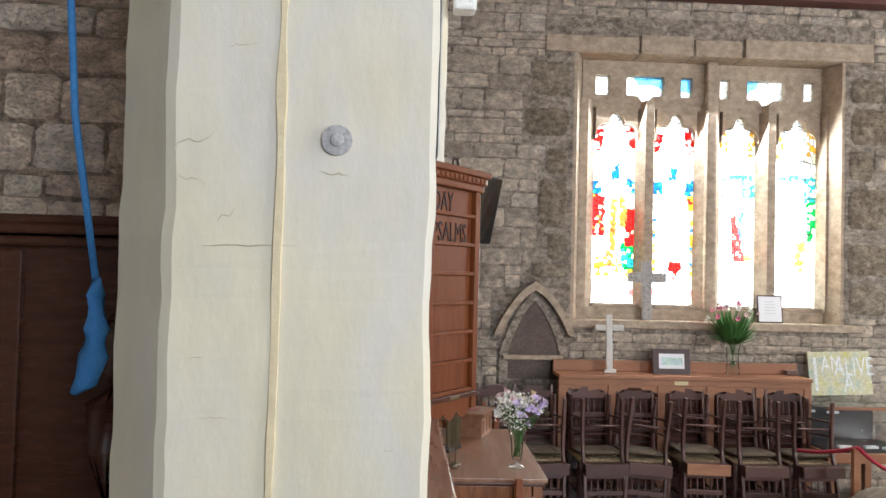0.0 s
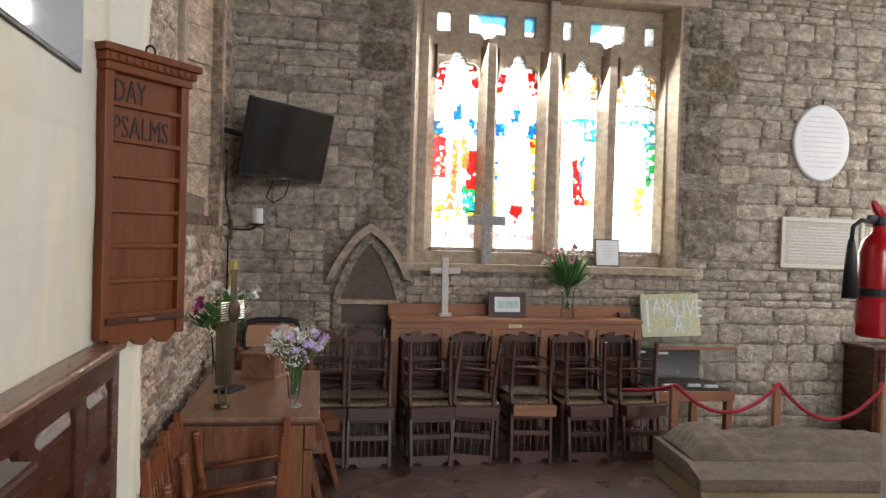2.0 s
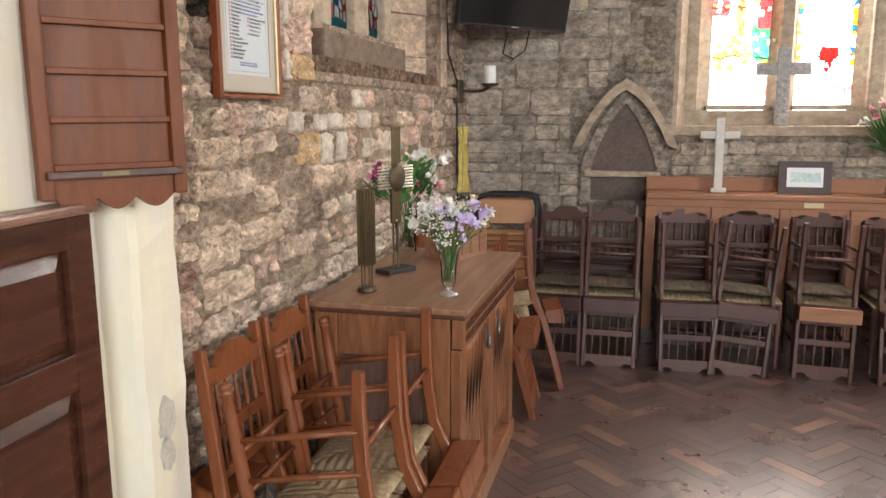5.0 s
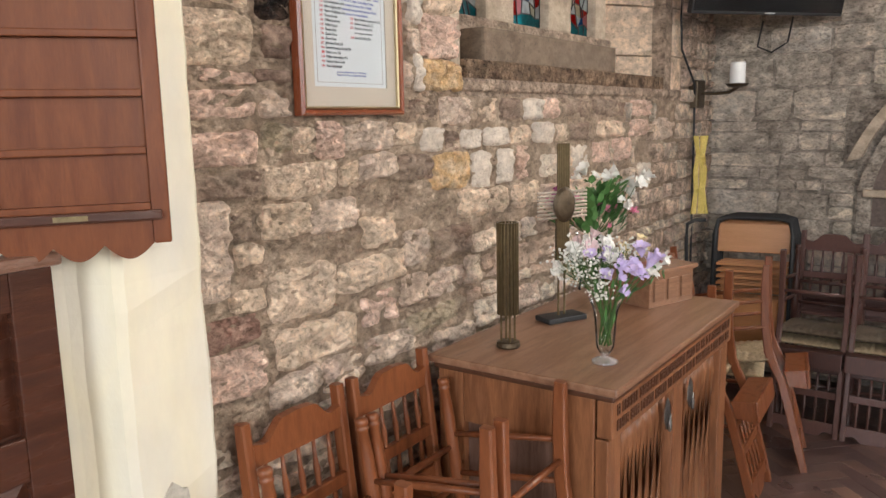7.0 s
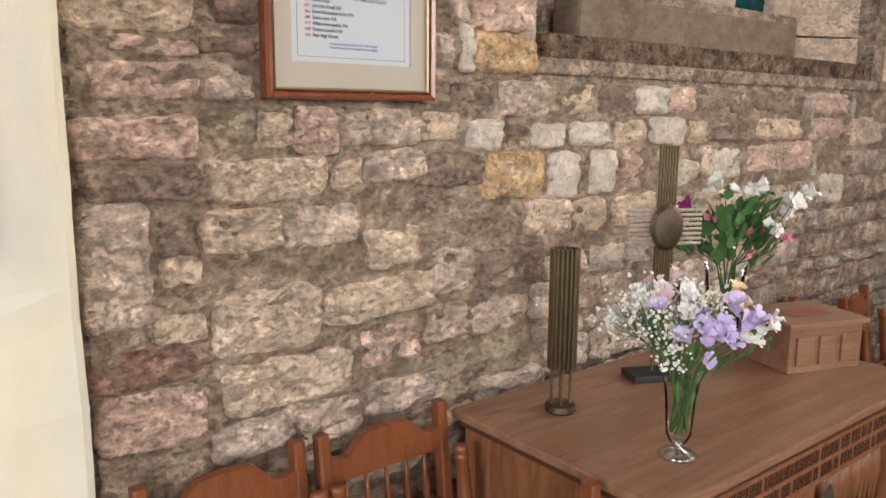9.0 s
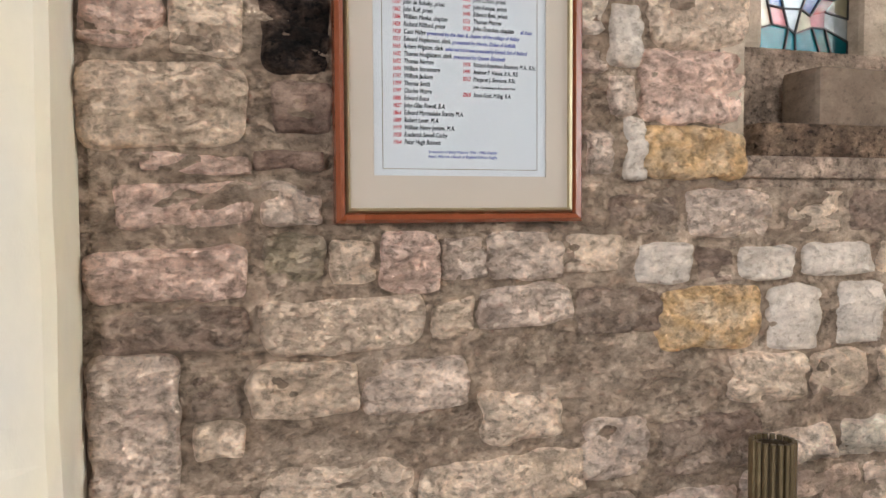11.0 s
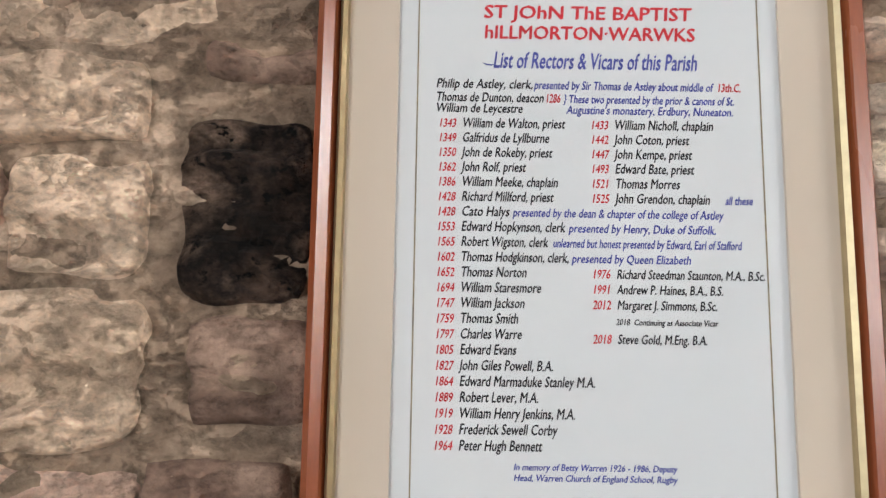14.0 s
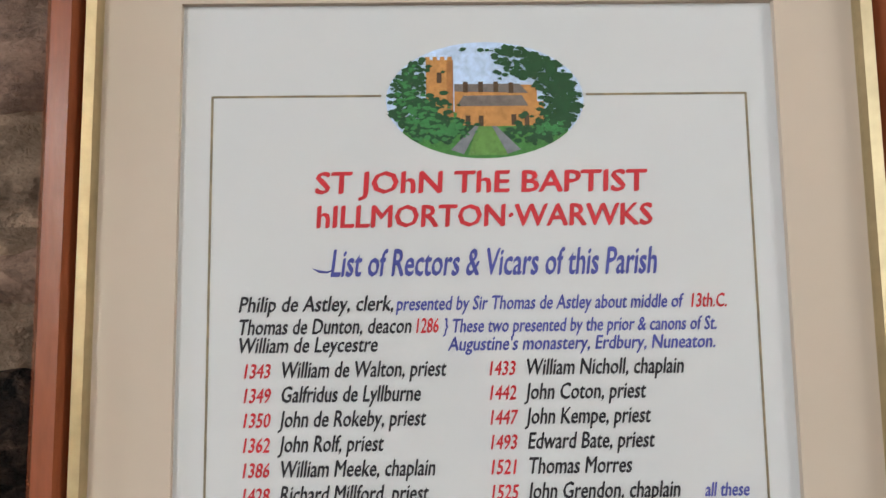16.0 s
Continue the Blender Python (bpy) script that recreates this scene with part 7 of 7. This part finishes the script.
bmo = lathe([(0.001, 0), (0.28, 0.0), (0.283, 0.02), (0.272, 0.034), (0.262, 0.036), (0.001, 0.036)], 40, pose(0, 0.02, 0, 90, 0, 0) @ Matrix.Diagonal((1, 1.20, 1, 1)))
part("tablet", bmo, MARBLE, ov)
for k in range(11):
    w = 0.20 * math.sqrt(max(0, 1 - ((k - 5) / 7) ** 2))
    part("inscription_bar", box(-w, w, -0.0175, -0.0165, 0.22 - k * 0.044, 0.232 - k * 0.044), GREYI, ov)
part("hook", tube([(0, 0, 0.34), (0, -0.01, 0.38)], 0.008, 6), IRON, ov)
pl = thing("memorial_plaque", pose(5.13, 6.385, 1.655, 0, 0.6, 0), "cream framed rectangular memorial plaque with worn lettering", "memorial")
CREAM = material("cream_stone", [(0.58, 0.54, 0.46), (0.65, 0.61, 0.52)], 0.6, 6, 60, 0.1, stain=0.1)
part("panel", box(-0.39, 0.39, 0.0, 0.02, -0.20, 0.20), material("buff_tablet", [(0.46, 0.43, 0.36), (0.53, 0.49, 0.41)], 0.6, 6, 60, 0.05), pl)
for a in ((-0.41, 0.41, 0.19, 0.225), (-0.41, 0.41, -0.225, -0.19), (-0.41, -0.375, -0.19, 0.19), (0.375, 0.41, -0.19, 0.19)):
    part("frame", box(a[0], a[1], -0.018, 0.019, a[2], a[3], 0.005), CREAM, pl)
for k in range(11):
    part("inscription_bar", box(-0.32 if k else -0.14, 0.32 if k else 0.14, -0.0012, -0.0002, 0.135 - k * 0.028, 0.144 - k * 0.028), GREYI, pl)

# ---- display case, picture, rope ----
CASEGLASS = clear_pane("case_glass", 0.08)
case = thing("display_case", pose(3.24, 5.72, 0), "glazed oak display case on legs, with dark cards inside", "display case")
for x in (0.0, 0.62):
    for y in (0.0, 0.545):
        part("leg", box(x, x + 0.055, y, y + 0.055, 0.0, 0.40, 0.004), HONEY, case)
part("tray", box(-0.01, 0.685, -0.01, 0.61, 0.40, 0.475, 0.005), HONEY, case)
part("bed", box(0.02, 0.655, 0.02, 0.58, 0.476, 0.485), BLACKM, case)
part("back_board", box(0.02, 0.655, 0.50, 0.51, 0.486, 0.74, 0, pose(0, 0, 0, 0, 0, 0)), BLACKM, case)
for a in ((0.0, 0.675, 0.0, 0.004, 0.476, 0.80), (0.0, 0.675, 0.596, 0.60, 0.476, 0.80), (0.0, 0.004, 0.005, 0.595, 0.476, 0.80), (0.671, 0.675, 0.005, 0.595, 0.476, 0.80)):
    part("glass_side", box(*a), CASEGLASS, case)
part("top_glass", box(-0.005, 0.68, -0.005, 0.62, 0.824, 0.832), CASEGLASS, case)
part("top_rail", box(-0.004, 0.679, -0.004, 0.02, 0.80, 0.823, 0.003), HONEY, case)
for x, z in ((0.06, 0.70), (0.26, 0.69), (0.12, 0.50), (0.33, 0.50), (0.48, 0.49)):
    part("label_card", box(x, x + 0.10, 0.06 if z < 0.6 else 0.485, 0.10 if z < 0.6 else 0.498, z, z + 0.018), WHITEP, case)
pa = thing("lettered_painting", pose(3.66, 6.26, 0.832, -9, -2, 0), "small canvas painted with white letters on yellow and green", "painting")
part("canvas", box(-0.265, 0.265, 0.0, 0.02, 0.0, 0.36, 0.003), material("yellow_green_paint", [(0.55, 0.52, 0.16), (0.62, 0.60, 0.42), (0.36, 0.50, 0.45)], 0.7, 12, 60, 0.1), pa)
WH = material("white_paint", [(0.74, 0.76, 0.76), (0.78, 0.80, 0.80)], 0.6, 12, 60, 0.05)
for wd, x, z, s in (("I", -0.24, 0.04, 0.40), ("AM", -0.16, 0.19, 0.20), ("ALIVE", -0.05, 0.16, 0.22), ("A", 0.02, 0.03, 0.22)):
    text_part("painted_letter", wd, s, WH, pa, pose(x, -0.001, z, 90, 0, 0), 0.0008, "LEFT", 0.62)
rope_c = material("red_rope", [(0.30, 0.012, 0.03), (0.38, 0.02, 0.045)], 0.7, 60, 200, 0.4, stain=0.2)
barrier = thing("rope_barrier", pose(0, 0, 0), "red rope barrier slung between short oak posts", "rope barrier")
posts = [(3.20, 5.30), (4.02, 5.32), (4.92, 5.34)]
for x, y in posts:
    part("post", box(x - 0.026, x + 0.026, y - 0.02, y + 0.02, 0.0, 0.61, 0.004), HONEY, barrier)
for (x0, y0), (x1, y1), sag in ((posts[0], posts[1], 0.20), (posts[1], posts[2], 0.27), ((2.98, 5.75), posts[0], 0.02), (posts[2], (5.8, 5.4), 0.25)):
    part("rope", tube([(x0 + (x1 - x0) * k / 14, y0 + (y1 - y0) * k / 14 - 0.028, 0.615 - sag * (1 - (2 * k / 14 - 1) ** 2) - (0.12 * (1 - k / 14) if x0 < 3 else 0)) for k in range(15)], 0.014, 8), rope_c, barrier, smooth=True)
cab = thing("dark_cabinet", pose(5.40, 6.02, 0), "low dark wooden cabinet against the stone wall", "cabinet")
part("body", box(0, 0.8, 0.0, 0.38, 0.0, 0.75, 0.006), DARKPEW, cab)
part("top", box(-0.02, 0.82, -0.02, 0.385, 0.75, 0.775, 0.006), DARKPEW, cab)
part("door", box(0.05, 0.38, -0.015, -0.001, 0.06, 0.70, 0.006), DARKPEW, cab)

# ---- tomb with its effigy ----
TOMB = material("weathered_tomb_stone", [(0.128, 0.096, 0.070), (0.178, 0.139, 0.101), (0.098, 0.077, 0.059)], 0.8, 5, 45, 0.6, stain=0.25, dist=0.01)
TOMB2 = material("mossy_plinth_stone", [(0.214, 0.158, 0.090), (0.279, 0.214, 0.120), (0.172, 0.158, 0.080)], 0.8, 4, 45, 0.4, stain=0.2, dist=0.008)
tomb = thing("tomb_plinth", pose(2.95, 4.44, 0, 0, 0, -6), "low moss-stained stone tomb plinth on the parquet", "tomb")
part("base", box(0.0, 2.2, 0.0, 0.80, 0.0, 0.135, 0.012), TOMB2, tomb)
part("slab", box(-0.012, 2.212, -0.012, 0.812, 0.136, 0.20, 0.016), TOMB, tomb)
part("weathering", prism([(-0.012, 0.20), (0.80, 0.20), (0.80, 0.262), (0.19, 0.262), (-0.008, 0.212)], -0.012, 2.212, Matrix(((0, 1, 0, 0), (1, 0, 0, 0), (0, 0, 1, 0), (0, 0, 0, 1)))), TOMB, tomb, "sloping worn stone ledge")
part("foot_course", box(-0.05, 2.25, -0.06, -0.001, 0.0, 0.03, 0.008), TOMB, tomb)


def effigy_height(u, v):
    """Height over the slab of a worn lying figure; u along 0..1, v across -1..1."""
    body = 0.115 * (1 - abs(v) ** 2.2) * (0.75 + 0.25 * math.sin(math.pi * min(1, u * 1.15)))
    pillow = 0.12 * math.exp(-((u - 0.07) / 0.075) ** 4) * (1 - abs(v) ** 6)
    head = 0.07 * math.exp(-((u - 0.10) / 0.05) ** 2 - (v / 0.35) ** 2)
    foldsv = 0.013 * math.sin(v * 21 + 3 * u + 2 * math.sin(u * 9)) * (1 if u > 0.2 else 0.2)
    folded_ = 0.05 * math.exp(-((u - 0.36) / 0.05) ** 2 - (v / 0.25) ** 2)
    n_ = 0.034 * noise.noise(Vector((u * 14, v * 3, 1.0))) + 0.012 * noise.noise(Vector((u * 40, v * 9, 5.0)))
    return max(body, pillow) + head + folded_ + (foldsv + n_) * (1 - abs(v) ** 4)


bme = bmesh.new()
NU, NV = 90, 34
grid = [[bme.verts.new((0.03 + 2.1 * i / NU, 0.49 + (0.29 - 0.05 * max(0, i / NU - 0.15)) * (2 * j / NV - 1), 0.263 + max(0.0, effigy_height(i / NU, 2 * j / NV - 1)) * min(1, (i + 1) / 4, (NU - i + 1) / 4))) for j in range(NV + 1)] for i in range(NU + 1)]
for i in range(NU):
    for j in range(NV):
        bme.faces.new((grid[i][j], grid[i + 1][j], grid[i + 1][j + 1], grid[i][j + 1]))
rim = [grid[i][0] for i in range(NU + 1)] + [grid[NU][j] for j in range(1, NV + 1)] + [grid[i][NV] for i in range(NU - 1, -1, -1)] + [grid[0][j] for j in range(NV - 1, 0, -1)]
low_ = [bme.verts.new((v.co.x, v.co.y, 0.2625)) for v in rim]
for i in range(len(rim)):
    bme.faces.new((rim[i], low_[i], low_[(i + 1) % len(rim)], rim[(i + 1) % len(rim)]))
bme.faces.new(low_)
bmesh.ops.recalc_face_normals(bme, faces=bme.faces)
eff = tagged(part("effigy", bme, TOMB, None, "", True), "worn recumbent stone effigy in long drapery on its plinth", "statue")
eff.matrix_world = pose(2.95, 4.44, 0, 0, 0, -6)

# stone and red tile strip in front of the tomb
TILE = material("red_clay_tile", [(0.30, 0.11, 0.06), (0.38, 0.16, 0.09), (0.26, 0.09, 0.05)], 0.6, 8, 60, 0.2, rand="object", stain=0.2)
SLABM = material("grey_floor_slab", [(0.22, 0.21, 0.20), (0.28, 0.27, 0.25)], 0.55, 6, 60, 0.2, rand="object", stain=0.2)
bmt = box(-0.148, 0.148, -0.148, 0.148, -0.008, 0.004, 0.002)
tile_m = bpy.data.meshes.new("tile")
bmt.to_mesh(tile_m)
bmt.free()
tile_m.materials.append(TILE)
slab_m = tile_m.copy()
slab_m.materials.clear()
slab_m.materials.append(SLABM)
for i in range(9):
    for j in range(5):
        same_part("floor_tile", slab_m if i < 1 else tile_m, floor_ob, pose(2.45 + 0.30 * i, 4.11 - 0.045 * i * 0.7 - 0.30 * (4 - j), 0.002, 0, 0, -6))

# ---- extinguisher on the white post ----
REDP = material("red_enamel", [(0.42, 0.008, 0.014), (0.47, 0.012, 0.02)], 0.22, 5, 60, 0.0, stain=0.04, coat=0.5)
WHITEG = material("white_gloss_paint", [(0.805, 0.759, 0.644), (0.851, 0.805, 0.690)], 0.4, 4, 50, 0.05, stain=0.05)
post = structure("door_frame", box(3.0, 3.19, 2.80, 3.06, -0.006, 2.3, 0.008), WHITEG, "cream painted door post")
ext = thing("fire_extinguisher", pose(2.79, 2.87, 1.275), "red fire extinguisher with a black horn on the door post", "fire extinguisher")
part("cylinder", lathe([(0.066, 0.0), (0.072, 0.012), (0.072, 0.33), (0.062, 0.375), (0.035, 0.40), (0.026, 0.42), (0.024, 0.435)], 28), REDP, ext, smooth=True)
part("valve", lathe([(0.020, 0.435), (0.026, 0.445), (0.020, 0.47), (0.012, 0.475)], 12), BLACKM, ext)
part("lever", prism([(-0.05, 0.455), (0.03, 0.455), (0.03, 0.47), (-0.045, 0.478)], -0.012, 0.012), BLACKM, ext)
part("lever", tube([(0.02, 0, 0.46), (-0.01, 0, 0.50), (-0.03, 0, 0.53)], [0.02, 0.018, 0.010], 8), REDP, ext)
part("hose", tube([(-0.02, 0, 0.45), (-0.08, 0, 0.455), (-0.115, 0, 0.43), (-0.12, 0, 0.37)], 0.009, 8), BLACKM, ext, smooth=True)
part("horn", lathe([(0.012, 0.0), (0.015, -0.02), (0.020, -0.06), (0.031, -0.23), (0.027, -0.23)], 14, pose(-0.12, 0, 0.38)), BLACKM, ext, "black discharge horn", True)
part("band", lathe([(0.0725, 0.16), (0.0735, 0.162), (0.0735, 0.19), (0.0725, 0.192)], 24), BLACKM, ext)
part("bracket", box(0.06, 0.209, -0.03, 0.03, 0.10, 0.30, 0.003), BLACKM, ext)
part("label", lathe([(0.0728, 0.05), (0.0732, 0.051), (0.0732, 0.14), (0.0728, 0.141)], 24), REDP, ext)
sg = thing("safety_sign", pose(3.03, 2.797, 1.08), "red and white fire point sign on the door post", "sign")
part("plate", box(-0.028, 0.04, -0.003, 0.0, 0.0, 0.16), WHITEP, sg)
part("red_panel", box(-0.024, 0.036, -0.0045, -0.0032, 0.09, 0.155), REDP, sg)
part("pictogram", box(0.0, 0.012, -0.0058, -0.0047, 0.10, 0.145), WHITEP, sg)
leafd = thing("door_leaf", pose(2.965, 2.70, 0), "oak door leaf edge with a brass pull handle, standing open", "door")
part("leaf", box(0.035, 0.085, -0.45, 0.095, 0.01, 1.02, 0.006), HONEY, leafd)
part("pull", tube([(0.03, -0.02, 1.0 - 0.02), (-0.03, -0.02, 0.98), (-0.042, -0.02, 0.93), (-0.03, -0.02, 0.86), (0.035, -0.02, 0.84)], 0.010, 8), GOLD, leafd, "brass pull handle", True)
